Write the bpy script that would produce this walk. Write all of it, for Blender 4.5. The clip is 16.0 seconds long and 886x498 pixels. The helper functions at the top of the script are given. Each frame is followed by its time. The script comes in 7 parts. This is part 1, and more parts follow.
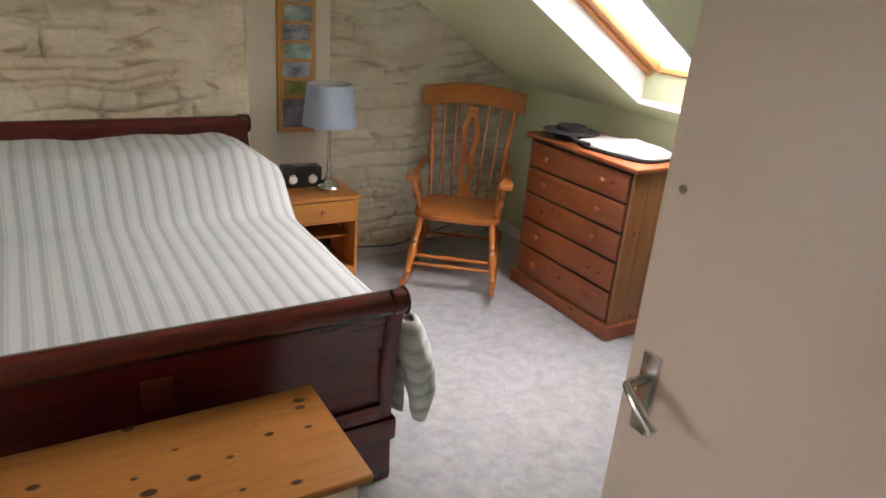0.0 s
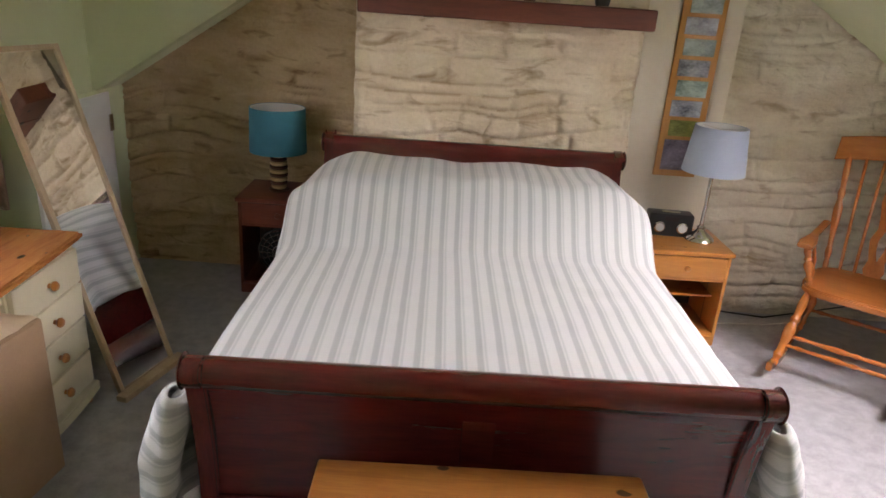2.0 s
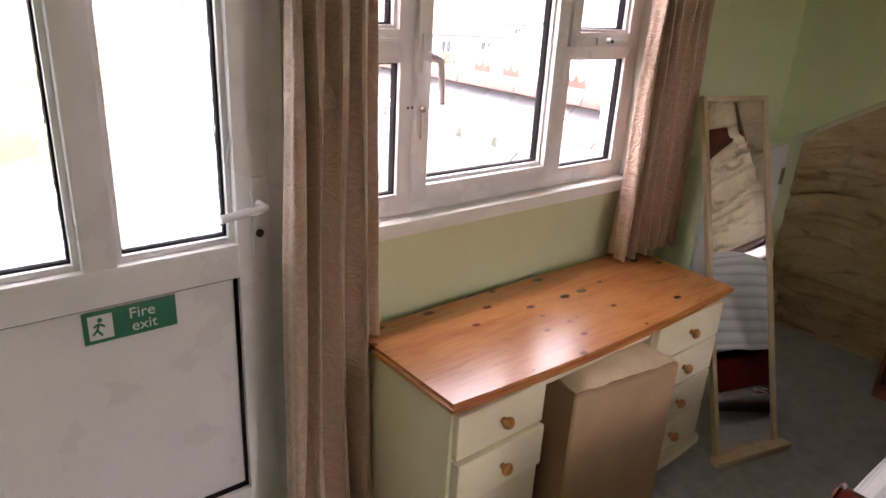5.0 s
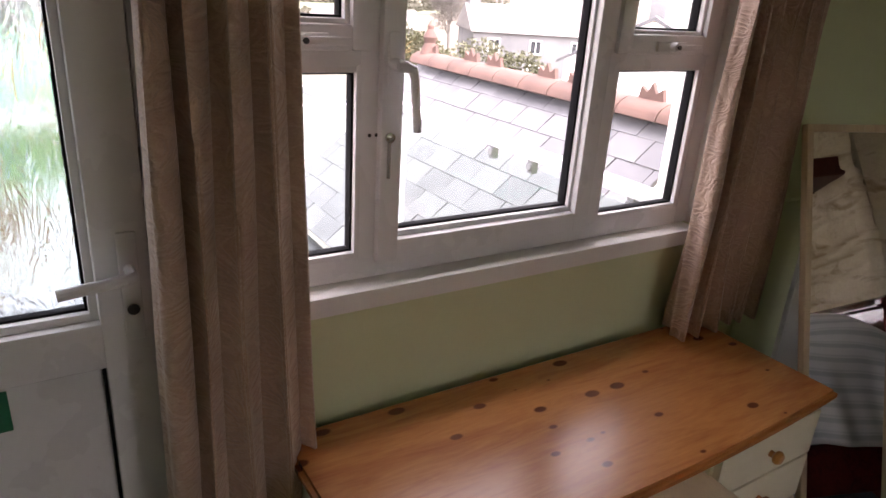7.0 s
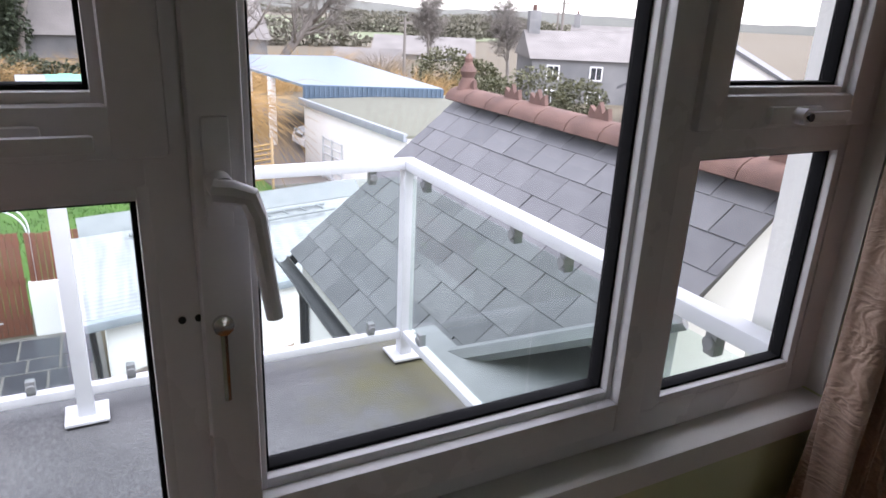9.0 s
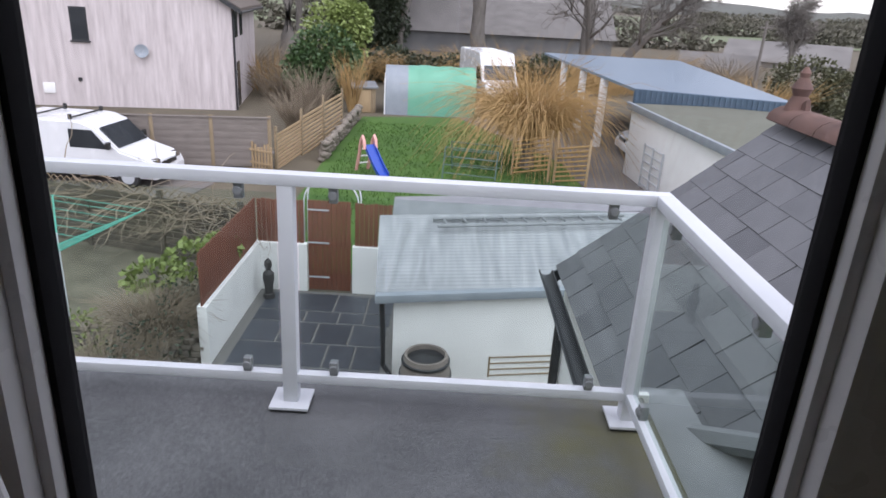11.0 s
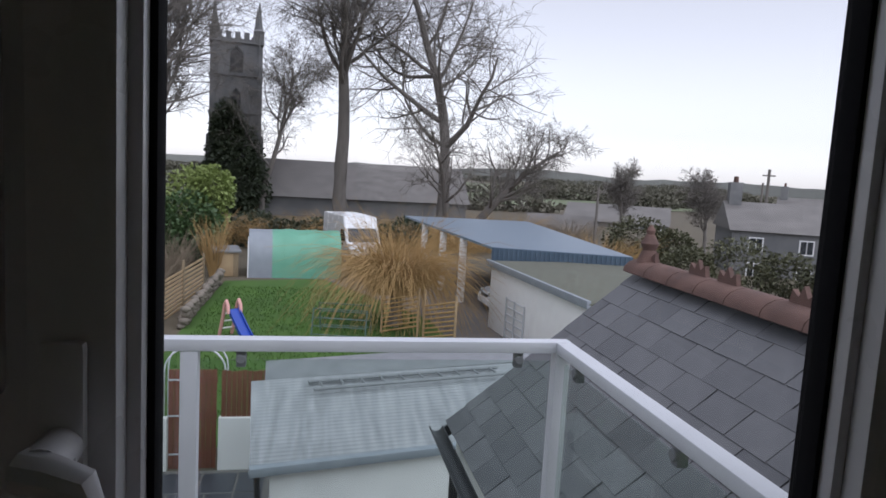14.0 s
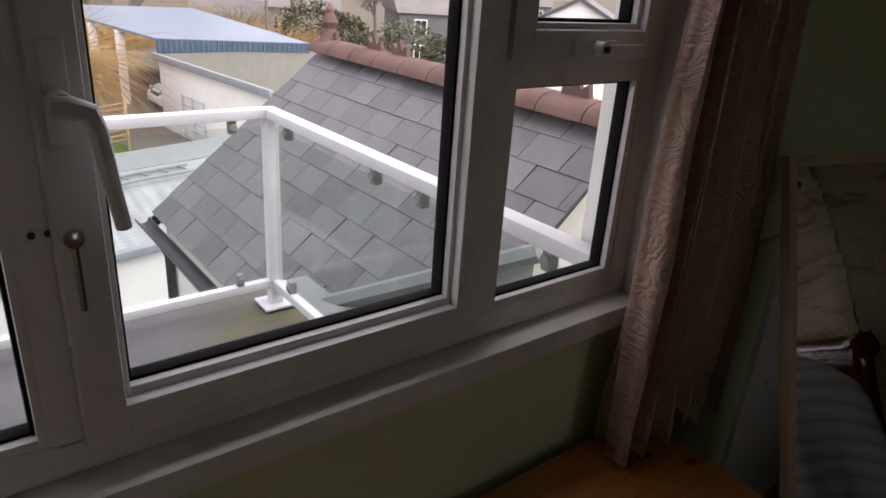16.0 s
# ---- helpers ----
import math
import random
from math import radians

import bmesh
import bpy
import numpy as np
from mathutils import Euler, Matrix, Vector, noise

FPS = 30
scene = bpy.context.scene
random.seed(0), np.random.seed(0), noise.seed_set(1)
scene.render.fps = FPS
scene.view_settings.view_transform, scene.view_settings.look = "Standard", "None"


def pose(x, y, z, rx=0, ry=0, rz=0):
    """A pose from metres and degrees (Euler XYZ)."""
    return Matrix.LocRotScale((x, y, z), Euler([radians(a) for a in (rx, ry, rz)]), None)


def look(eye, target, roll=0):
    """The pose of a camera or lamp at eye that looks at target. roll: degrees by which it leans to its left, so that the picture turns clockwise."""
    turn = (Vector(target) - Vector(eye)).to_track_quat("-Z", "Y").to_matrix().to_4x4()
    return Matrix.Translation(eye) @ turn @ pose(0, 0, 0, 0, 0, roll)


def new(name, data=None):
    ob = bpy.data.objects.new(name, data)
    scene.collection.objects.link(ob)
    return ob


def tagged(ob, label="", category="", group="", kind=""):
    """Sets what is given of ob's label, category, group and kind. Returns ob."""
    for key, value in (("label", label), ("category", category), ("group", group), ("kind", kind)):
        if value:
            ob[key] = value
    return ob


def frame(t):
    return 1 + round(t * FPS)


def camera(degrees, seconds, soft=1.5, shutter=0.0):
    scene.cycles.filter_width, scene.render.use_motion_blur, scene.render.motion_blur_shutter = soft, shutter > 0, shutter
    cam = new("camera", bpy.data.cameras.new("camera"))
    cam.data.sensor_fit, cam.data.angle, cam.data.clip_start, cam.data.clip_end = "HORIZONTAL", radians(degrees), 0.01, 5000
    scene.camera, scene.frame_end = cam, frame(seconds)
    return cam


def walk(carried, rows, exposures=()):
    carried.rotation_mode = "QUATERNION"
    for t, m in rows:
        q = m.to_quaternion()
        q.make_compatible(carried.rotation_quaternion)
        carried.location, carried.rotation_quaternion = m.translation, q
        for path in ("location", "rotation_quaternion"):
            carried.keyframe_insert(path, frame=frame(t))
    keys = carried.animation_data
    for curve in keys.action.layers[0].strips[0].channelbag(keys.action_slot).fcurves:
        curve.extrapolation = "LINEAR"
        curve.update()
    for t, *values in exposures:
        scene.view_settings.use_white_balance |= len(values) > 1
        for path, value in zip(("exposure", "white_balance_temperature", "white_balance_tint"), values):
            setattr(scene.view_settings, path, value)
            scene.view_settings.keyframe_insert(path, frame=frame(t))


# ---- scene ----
cam = camera(66.8, 16.0, soft=1.6)
PATH = [
    (0, (0.654, 0.97, 1.705), (1.656, 2.542, 0.98), 4.8),
    (0.5, (0.728, 1.094, 1.693), (1.544, 2.774, 0.977), 4.6),
    (1, (0.728, 1.172, 1.695), (1.399, 2.916, 0.983), 4.5),
    (1.5, (0.725, 1.219, 1.679), (1.078, 3.057, 0.972), 4.4),
    (2, (0.708, 1.229, 1.677), (0.742, 3.099, 0.968), 4.0),
    (2.5, (0.662, 1.237, 1.667), (0.437, 3.096, 0.964), 3.8),
    (3, (0.622, 1.241, 1.677), (0.185, 3.059, 0.968), 3.7),
    (3.5, (0.55, 1.255, 1.678), (-0.068, 3.019, 0.965), 3.7),
    (4, (0.501, 1.296, 1.69), (-0.451, 2.903, 0.975), 3.4),
    (4.5, (0.465, 1.3, 1.697), (-0.792, 2.684, 0.988), 3.3),
    (4.7, (0.447, 1.301, 1.696), (-0.889, 2.61, 0.989), 3.3),
    (6.8, (0.131, 1.803, 1.67), (-1.437, 2.808, 0.941), 4.0),
    (7, (0.087, 1.888, 1.673), (-1.476, 2.907, 0.952), 3.9),
    (7.5, (-0.043, 2.05, 1.681), (-1.614, 3.063, 0.969), 3.9),
    (8, (-0.259, 2.163, 1.701), (-1.819, 3.182, 0.976), 4.2),
    (8.2, (-0.31, 2.216, 1.684), (-1.887, 3.229, 0.986), 3.7),
    (10.3, (-0.756, 2.79, 1.698), (-2.589, 3.164, 0.991), 3.4),
    (10.5, (-0.777, 2.823, 1.7), (-2.63, 3.077, 0.992), 3.2),
    (11, (-0.794, 2.853, 1.702), (-2.666, 2.853, 0.999), 3.3),
    (11.5, (-0.813, 2.852, 1.696), (-2.678, 2.684, 0.995), 3.2),
    (12, (-0.807, 2.864, 1.696), (-2.718, 2.684, 1.135), 3.4),
    (12.5, (-0.803, 2.865, 1.701), (-2.766, 2.678, 1.366), 3.1),
    (13, (-0.798, 2.849, 1.7), (-2.778, 2.685, 1.477), 3.0),
    (13.5, (-0.775, 2.784, 1.703), (-2.762, 2.792, 1.481), 3.4),
    (14, (-0.737, 2.691, 1.698), (-2.688, 3.068, 1.473), 3.3),
    (14.5, (-0.639, 2.616, 1.708), (-2.573, 3.039, 1.418), 3.9),
    (15, (-0.512, 2.551, 1.689), (-2.359, 3.143, 1.204), 3.4),
    (15.5, (-0.405, 2.466, 1.685), (-2.117, 3.229, 0.986), 3.6),
    (16, (-0.373, 2.435, 1.669), (-1.813, 3.599, 0.913), 4.0),
]
# the picture darkens as the camera nears the bright window
EXPOSURES = [(0, 4.33, 7000, 20), (1.0, 4.4, 6850, 20), (2.0, 4.74, 7000, 27), (3.5, 4.95, 7300, 32), (4.7, 4.7, 7250, 34), (7.0, 3.4, 7050, 30), (8.2, 2.75, 6450, 24), (10.3, 1.1, 6250, 19), (12.0, 0.85, 6200, 19), (12.6, 0.75, 6150, 18), (13.0, 0.6, 6100, 17), (14.0, 0.25, 6100, 17), (14.5, 0.05, 6150, 18), (15.0, 0.4, 6500, 21), (15.5, 1.05, 6900, 24), (16.0, 1.5, 6950, 25)]
walk(cam, [(t, look(eye, target, roll)) for t, eye, target, roll in PATH], EXPOSURES)

# ---- light: an overcast winter day ----
world = bpy.data.worlds.new("overcast_sky")
scene.world = world
world.use_nodes = True
wt = world.node_tree
wt.nodes.clear()
w_out = wt.nodes.new("ShaderNodeOutputWorld")
w_bg = wt.nodes.new("ShaderNodeBackground")
w_sky = wt.nodes.new("ShaderNodeTexSky")
w_sky.sky_type = "NISHITA"
w_sky.sun_disc = False
w_sky.sun_elevation, w_sky.sun_rotation = radians(62), radians(65)
w_sky.air_density, w_sky.dust_density, w_sky.ozone_density = 1.0, 0.6, 1.0
w_hs = wt.nodes.new("ShaderNodeHueSaturation")
w_hs.inputs["Saturation"].default_value = 0.22
w_hs.inputs["Value"].default_value = 1.5
w_bg.inputs["Strength"].default_value = 0.102
wt.links.new(w_sky.outputs[0], w_hs.inputs["Color"])
wt.links.new(w_hs.outputs[0], w_bg.inputs[0])
wt.links.new(w_bg.outputs[0], w_out.inputs[0])
sun = new("sun", bpy.data.lights.new("sun", "SUN"))
sun.data.energy, sun.data.angle, sun.data.color = 1.6, radians(100), (0.97, 0.985, 1.0)
sun.matrix_world = pose(0, 0, 30, 28, 0, 115)

# ---- materials ----
def node_mat(name):
    m = bpy.data.materials.new(name)
    m.use_nodes = True
    nt = m.node_tree
    return m, nt, nt.nodes["Principled BSDF"]


def ramp(nt, fac, stops):
    r = nt.nodes.new("ShaderNodeValToRGB")
    while len(r.color_ramp.elements) < len(stops):
        r.color_ramp.elements.new(0.5)
    for e, (p, c) in zip(r.color_ramp.elements, stops):
        e.position, e.color = p, (*c, 1)
    nt.links.new(fac, r.inputs[0])
    return r.outputs[0]


def coords(nt, scale=(1, 1, 1), rot=(0, 0, 0), kind="Object"):
    c = nt.nodes.new("ShaderNodeTexCoord")
    mp = nt.nodes.new("ShaderNodeMapping")
    mp.inputs["Scale"].default_value = scale
    mp.inputs["Rotation"].default_value = rot
    nt.links.new(c.outputs[kind], mp.inputs[0])
    return mp.outputs[0]


def tex_noise(nt, vec, scale, detail=4, rough=0.55, dist=0.0):
    n = nt.nodes.new("ShaderNodeTexNoise")
    n.inputs["Scale"].default_value, n.inputs["Detail"].default_value = scale, detail
    n.inputs["Roughness"].default_value, n.inputs["Distortion"].default_value = rough, dist
    nt.links.new(vec, n.inputs["Vector"])
    return n.outputs["Fac"]


def mixed(nt, fac, a, b, mode="MIX"):
    m = nt.nodes.new("ShaderNodeMix")
    m.data_type, m.blend_type = "RGBA", mode
    for i, v in ((0, fac), (6, a), (7, b)):
        if isinstance(v, (int, float)):
            m.inputs[i].default_value = v
        elif isinstance(v, tuple):
            m.inputs[i].default_value = (*v, 1)
        else:
            nt.links.new(v, m.inputs[i])
    return m.outputs[2]


def bumped(nt, bsdf, height, strength, distance=0.01):
    b = nt.nodes.new("ShaderNodeBump")
    b.inputs["Strength"].default_value, b.inputs["Distance"].default_value = strength, distance
    nt.links.new(height, b.inputs["Height"])
    nt.links.new(b.outputs[0], bsdf.inputs["Normal"])


def plain(name, dark, light, rough=0.6, scale=8.0, fine=90.0, bump=0.15, metal=0.0, coat=0.0, stretch=(1, 1, 1), spec=0.5):
    """A surface that varies between two colours at two scales, with a fine relief."""
    m, nt, b = node_mat(name)
    v = coords(nt, stretch)
    a, f = tex_noise(nt, v, scale), tex_noise(nt, v, fine, 3)
    c = ramp(nt, a, [(0.3, dark), (0.7, light)])
    c = mixed(nt, 0.25, c, ramp(nt, f, [(0.3, dark), (0.7, light)]))
    nt.links.new(c, b.inputs["Base Color"])
    r = nt.nodes.new("ShaderNodeMapRange")
    r.inputs["To Min"].default_value, r.inputs["To Max"].default_value = max(rough - 0.08, 0.02), min(rough + 0.1, 1)
    nt.links.new(a, r.inputs["Value"])
    nt.links.new(r.outputs[0], b.inputs["Roughness"])
    b.inputs["Metallic"].default_value = metal
    b.inputs["Coat Weight"].default_value = coat
    b.inputs["Coat Roughness"].default_value = 0.12
    b.inputs["Specular IOR Level"].default_value = spec
    if bump:
        bumped(nt, b, f, bump, 0.004)
    return m


def wood(name, dark, light, knot=None, axis="X", rough=0.4, coat=0.0, grain=1.0, knots=1.0, lie=(6.5, 11, 0)):
    """Planed wood with grain along an axis, and dark knots where they are asked for."""
    m, nt, b = node_mat(name)
    st = {"X": (1, 9, 9), "Y": (9, 1, 9), "Z": (9, 9, 1)}[axis]
    v = coords(nt, st)
    n1 = tex_noise(nt, v, 2.2 * grain, 5, 0.6, 1.2)
    n2 = tex_noise(nt, v, 16 * grain, 3, 0.6)
    c = ramp(nt, n1, [(0.3, dark), (0.55, light), (0.75, tuple(0.5 * (p + q) for p, q in zip(dark, light)))])
    c = mixed(nt, 0.3, c, ramp(nt, n2, [(0.35, dark), (0.65, light)]))
    big = tex_noise(nt, coords(nt), 2.5, 2)
    c = mixed(nt, 0.25, c, ramp(nt, big, [(0.35, dark), (0.65, light)]))
    if knot:
        vo = nt.nodes.new("ShaderNodeTexVoronoi")
        vo.inputs["Scale"].default_value = 1.0
        vo.voronoi_dimensions = "2D"
        sx, cb = nt.nodes.new("ShaderNodeSeparateXYZ"), nt.nodes.new("ShaderNodeCombineXYZ")
        nt.links.new(coords(nt, lie), sx.inputs[0])
        for slot, k in enumerate([k for k in range(3) if lie[k]]):
            nt.links.new(sx.outputs[k], cb.inputs[slot])
        nt.links.new(cb.outputs[0], vo.inputs["Vector"])
        wn = nt.nodes.new("ShaderNodeSeparateColor")
        nt.links.new(vo.outputs["Color"], wn.inputs[0])
        size = nt.nodes.new("ShaderNodeMath")
        size.operation = "MULTIPLY_ADD"
        size.inputs[1].default_value, size.inputs[2].default_value = 0.36 * knots, -0.19 * knots
        nt.links.new(wn.outputs[0], size.inputs[0])
        d = nt.nodes.new("ShaderNodeMath")
        d.operation = "SUBTRACT"
        nt.links.new(size.outputs[0], d.inputs[0])
        nt.links.new(vo.outputs["Distance"], d.inputs[1])
        k = ramp(nt, d.outputs[0], [(0.0, (0, 0, 0)), (0.05, (1, 1, 1))])
        c = mixed(nt, k, c, knot)
    nt.links.new(c, b.inputs["Base Color"])
    b.inputs["Roughness"].default_value = rough
    b.inputs["Coat Weight"].default_value, b.inputs["Coat Roughness"].default_value = coat, 0.24
    bumped(nt, b, n2, 0.12, 0.003)
    return m


def glass_mat(name, tint=(1, 1, 1), rough=0.0, ior=1.45):
    m, nt, b = node_mat(name)
    nt.nodes.remove(b)
    out = nt.nodes["Material Output"]
    tr, gl = nt.nodes.new("ShaderNodeBsdfTransparent"), nt.nodes.new("ShaderNodeBsdfGlossy")
    tr.inputs[0].default_value = (*tint, 1)
    gl.inputs["Roughness"].default_value = rough
    lw, mx = nt.nodes.new("ShaderNodeLayerWeight"), nt.nodes.new("ShaderNodeMixShader")
    lw.inputs["Blend"].default_value = 0.5
    pw, ad = nt.nodes.new("ShaderNodeMath"), nt.nodes.new("ShaderNodeMath")
    pw.operation, ad.operation = "POWER", "MULTIPLY_ADD"
    pw.inputs[1].default_value = 5.0
    ad.inputs[1].default_value, ad.inputs[2].default_value = 0.6, 0.022
    nt.links.new(lw.outputs["Facing"], pw.inputs[0])
    nt.links.new(pw.outputs[0], ad.inputs[0])
    nt.links.new(ad.outputs[0], mx.inputs[0])
    nt.links.new(tr.outputs[0], mx.inputs[1])
    nt.links.new(gl.outputs[0], mx.inputs[2])
    nt.links.new(mx.outputs[0], out.inputs[0])
    return m


def striped_cloth(name, stops, period, axis=0, rough=0.85, weave=420.0):
    """Cloth whose stripes follow the sheet's own width (its UV map, in metres)."""
    m, nt, b = node_mat(name)
    uv = nt.nodes.new("ShaderNodeUVMap")
    uv.uv_map = "cloth"
    sp = nt.nodes.new("ShaderNodeSeparateXYZ")
    nt.links.new(uv.outputs[0], sp.inputs[0])
    mu = nt.nodes.new("ShaderNodeMath")
    mu.operation = "MULTIPLY"
    mu.inputs[1].default_value = 1 / period
    nt.links.new(sp.outputs[axis], mu.inputs[0])
    wob = nt.nodes.new("ShaderNodeMath")
    wob.operation = "MULTIPLY_ADD"
    wob.inputs[1].default_value = 0.06
    nt.links.new(tex_noise(nt, uv.outputs[0], 5.0, 2), wob.inputs[0])
    nt.links.new(mu.outputs[0], wob.inputs[2])
    fr = nt.nodes.new("ShaderNodeMath")
    fr.operation = "FRACT"
    nt.links.new(wob.outputs[0], fr.inputs[0])
    c = ramp(nt, fr.outputs[0], stops)
    w = tex_noise(nt, uv.outputs[0], weave, 2)
    c = mixed(nt, 0.18, c, ramp(nt, w, [(0.3, (0.25, 0.26, 0.25)), (0.7, (0.85, 0.85, 0.82))]))
    nt.links.new(c, b.inputs["Base Color"])
    b.inputs["Roughness"].default_value = rough
    b.inputs["Sheen Weight"].default_value = 0.2
    bumped(nt, b, w, 0.25, 0.002)
    return m


def stone_mat(name, pale, mid, stain):
    m, nt, b = node_mat(name)
    v = coords(nt)
    a, f = tex_noise(nt, coords(nt, (1, 1, 2.2)), 3.0, 5, 0.6, 0.4), tex_noise(nt, v, 55, 4, 0.65)
    c = ramp(nt, a, [(0.35, mid), (0.6, pale)])
    s = tex_noise(nt, coords(nt, (1, 1, 3.0)), 4.3, 3, 0.5, 0.8)
    c = mixed(nt, ramp(nt, s, [(0.58, (0, 0, 0)), (0.72, (1, 1, 1))]), c, stain)
    c = mixed(nt, 0.14, c, ramp(nt, f, [(0.3, stain), (0.62, pale)]))
    at = nt.nodes.new("ShaderNodeAttribute")
    at.attribute_name = "pointing"
    c = mixed(nt, at.outputs["Fac"], c, stain)
    nt.links.new(c, b.inputs["Base Color"])
    b.inputs["Roughness"].default_value = 0.85
    h = tex_noise(nt, coords(nt, (1, 1, 2.6)), 13, 5, 0.62, 0.5)
    bumped(nt, b, mixed(nt, 0.3, h, f), 0.85, 0.018)
    return m


def carpet_mat():
    m, nt, b = node_mat("carpet_pile")
    v = coords(nt)
    f, g, a = tex_noise(nt, v, 260, 3, 0.7), tex_noise(nt, v, 14, 5, 0.7), tex_noise(nt, v, 4, 4)
    c = ramp(nt, a, [(0.3, (0.28, 0.28, 0.295)), (0.7, (0.40, 0.40, 0.42))])
    c = mixed(nt, 0.55, c, ramp(nt, g, [(0.38, (0.20, 0.20, 0.21)), (0.62, (0.48, 0.48, 0.50))]))
    c = mixed(nt, 0.35, c, ramp(nt, f, [(0.3, (0.16, 0.16, 0.16)), (0.7, (0.55, 0.55, 0.55))]))
    nt.links.new(c, b.inputs["Base Color"])
    b.inputs["Roughness"].default_value = 0.95
    b.inputs["Sheen Weight"].default_value = 0.3
    bumped(nt, b, mixed(nt, 0.5, f, g), 0.7, 0.008)
    return m


def brocade_mat():
    """Curtain cloth with a raised swirling figure."""
    m, nt, b = node_mat("curtain_brocade")
    uv = nt.nodes.new("ShaderNodeUVMap")
    uv.uv_map = "cloth"
    wv = nt.nodes.new("ShaderNodeMath")
    wv.operation = "SINE"
    mu = nt.nodes.new("ShaderNodeMath")
    mu.operation = "MULTIPLY"
    mu.inputs[1].default_value = 44
    nt.links.new(tex_noise(nt, uv.outputs[0], 11, 3, 0.5, 1.8), mu.inputs[0])
    nt.links.new(mu.outputs[0], wv.inputs[0])
    c = ramp(nt, wv.outputs[0], [(0.2, (0.49, 0.33, 0.245)), (0.8, (0.56, 0.395, 0.30))])
    c = mixed(nt, 0.3, c, ramp(nt, tex_noise(nt, uv.outputs[0], 300, 2), [(0.3, (0.34, 0.215, 0.15)), (0.7, (0.62, 0.45, 0.35))]))
    nt.links.new(c, b.inputs["Base Color"])
    b.inputs["Roughness"].default_value = 0.42
    b.inputs["Sheen Weight"].default_value = 0.3
    bumped(nt, b, wv.outputs[0], 0.35, 0.003)
    return m


def felt_deck(name, dark, light, rough, scale, fine, bump):
    """Mineral felt with green moss gathered at the balcony's damp corner."""
    m = plain(name, dark, light, rough, scale, fine, bump)
    nt = m.node_tree
    b = nt.nodes["Principled BSDF"]
    src = b.inputs["Base Color"].links[0].from_socket
    ds = nt.nodes.new("ShaderNodeVectorMath")
    ds.operation = "DISTANCE"
    ds.inputs[1].default_value = (-2.9, 3.6, 0.045)
    nt.links.new(coords(nt, (1, 1.0, 1)), ds.inputs[0])
    ad = nt.nodes.new("ShaderNodeMath")
    ad.operation = "MULTIPLY_ADD"
    ad.inputs[1].default_value = 0.9
    nt.links.new(tex_noise(nt, coords(nt), 5, 4, 0.6), ad.inputs[0])
    nt.links.new(ds.outputs["Value"], ad.inputs[2])
    k = ramp(nt, ad.outputs[0], [(0.55, (0.75, 0.75, 0.75)), (1.0, (0, 0, 0))])
    grit = ramp(nt, tex_noise(nt, coords(nt, (1, 1.6, 1)), 75, 4, 0.75), [(0.36, (0.03, 0.032, 0.035)), (0.5, (0.10, 0.103, 0.108)), (0.66, (0.22, 0.225, 0.23))])
    src = mixed(nt, 0.42, src, grit)
    nt.links.new(mixed(nt, k, src, (0.10, 0.095, 0.035)), b.inputs["Base Color"])
    return m


M = {}
M["green"] = plain("wall_paint_green", (0.58, 0.64, 0.40), (0.64, 0.69, 0.45), 0.7, 3, 140, 0.1)
M["ceil"] = plain("ceiling_paint", (0.68, 0.72, 0.50), (0.73, 0.76, 0.55), 0.75, 3, 140, 0.1)
M["white"] = plain("white_paint", (0.74, 0.74, 0.72), (0.82, 0.82, 0.80), 0.45, 4, 120, 0.06)
M["cream_wall"] = plain("cream_plaster", (0.66, 0.61, 0.50), (0.74, 0.69, 0.58), 0.75, 4, 60, 0.25)
M["reveal"] = plain("reveal_paint", (0.78, 0.78, 0.76), (0.85, 0.85, 0.83), 0.6, 4, 120, 0.06)
M["upvc"] = plain("white_upvc", (0.74, 0.73, 0.74), (0.80, 0.79, 0.80), 0.28, 5, 60, 0.02)
M["gasket"] = plain("black_gasket", (0.010, 0.010, 0.011), (0.016, 0.016, 0.018), 0.9, 20, 200, 0.05, spec=0.12)
M["stone_pale"] = stone_mat("painted_stone", (0.73, 0.64, 0.48), (0.60, 0.50, 0.35), (0.32, 0.22, 0.12))
M["stone_tan"] = stone_mat("tan_stone", (0.62, 0.48, 0.30), (0.47, 0.34, 0.19), (0.22, 0.13, 0.06))
M["stone_grey"] = stone_mat("painted_stone_cool", (0.72, 0.68, 0.55), (0.60, 0.54, 0.42), (0.38, 0.31, 0.21))
M["carpet"] = carpet_mat()
M["door_cream"] = plain("door_paint", (0.73, 0.57, 0.47), (0.78, 0.62, 0.52), 0.4, 3, 160, 0.05)
M["steel"] = plain("brushed_steel", (0.55, 0.54, 0.52), (0.68, 0.67, 0.65), 0.22, 20, 200, 0.05, metal=1)
M["chrome"] = plain("chrome", (0.75, 0.75, 0.75), (0.85, 0.85, 0.85), 0.07, 10, 200, 0.0, metal=1)
M["mahogany"] = wood("dark_mahogany", (0.050, 0.0065, 0.0055), (0.125, 0.016, 0.012), None, "X", 0.24, 0.45)
M["mahogany_z"] = wood("dark_mahogany_upright", (0.050, 0.0065, 0.0055), (0.125, 0.016, 0.012), None, "Z", 0.24, 0.45)
M["redwood"] = wood("red_stained_wood", (0.15, 0.035, 0.02), (0.25, 0.07, 0.04), None, "X", 0.4, 0.2)
M["beam"] = wood("stained_beam", (0.075, 0.020, 0.012), (0.16, 0.046, 0.025), (0.02, 0.007, 0.004), "X", 0.5, 0.1)
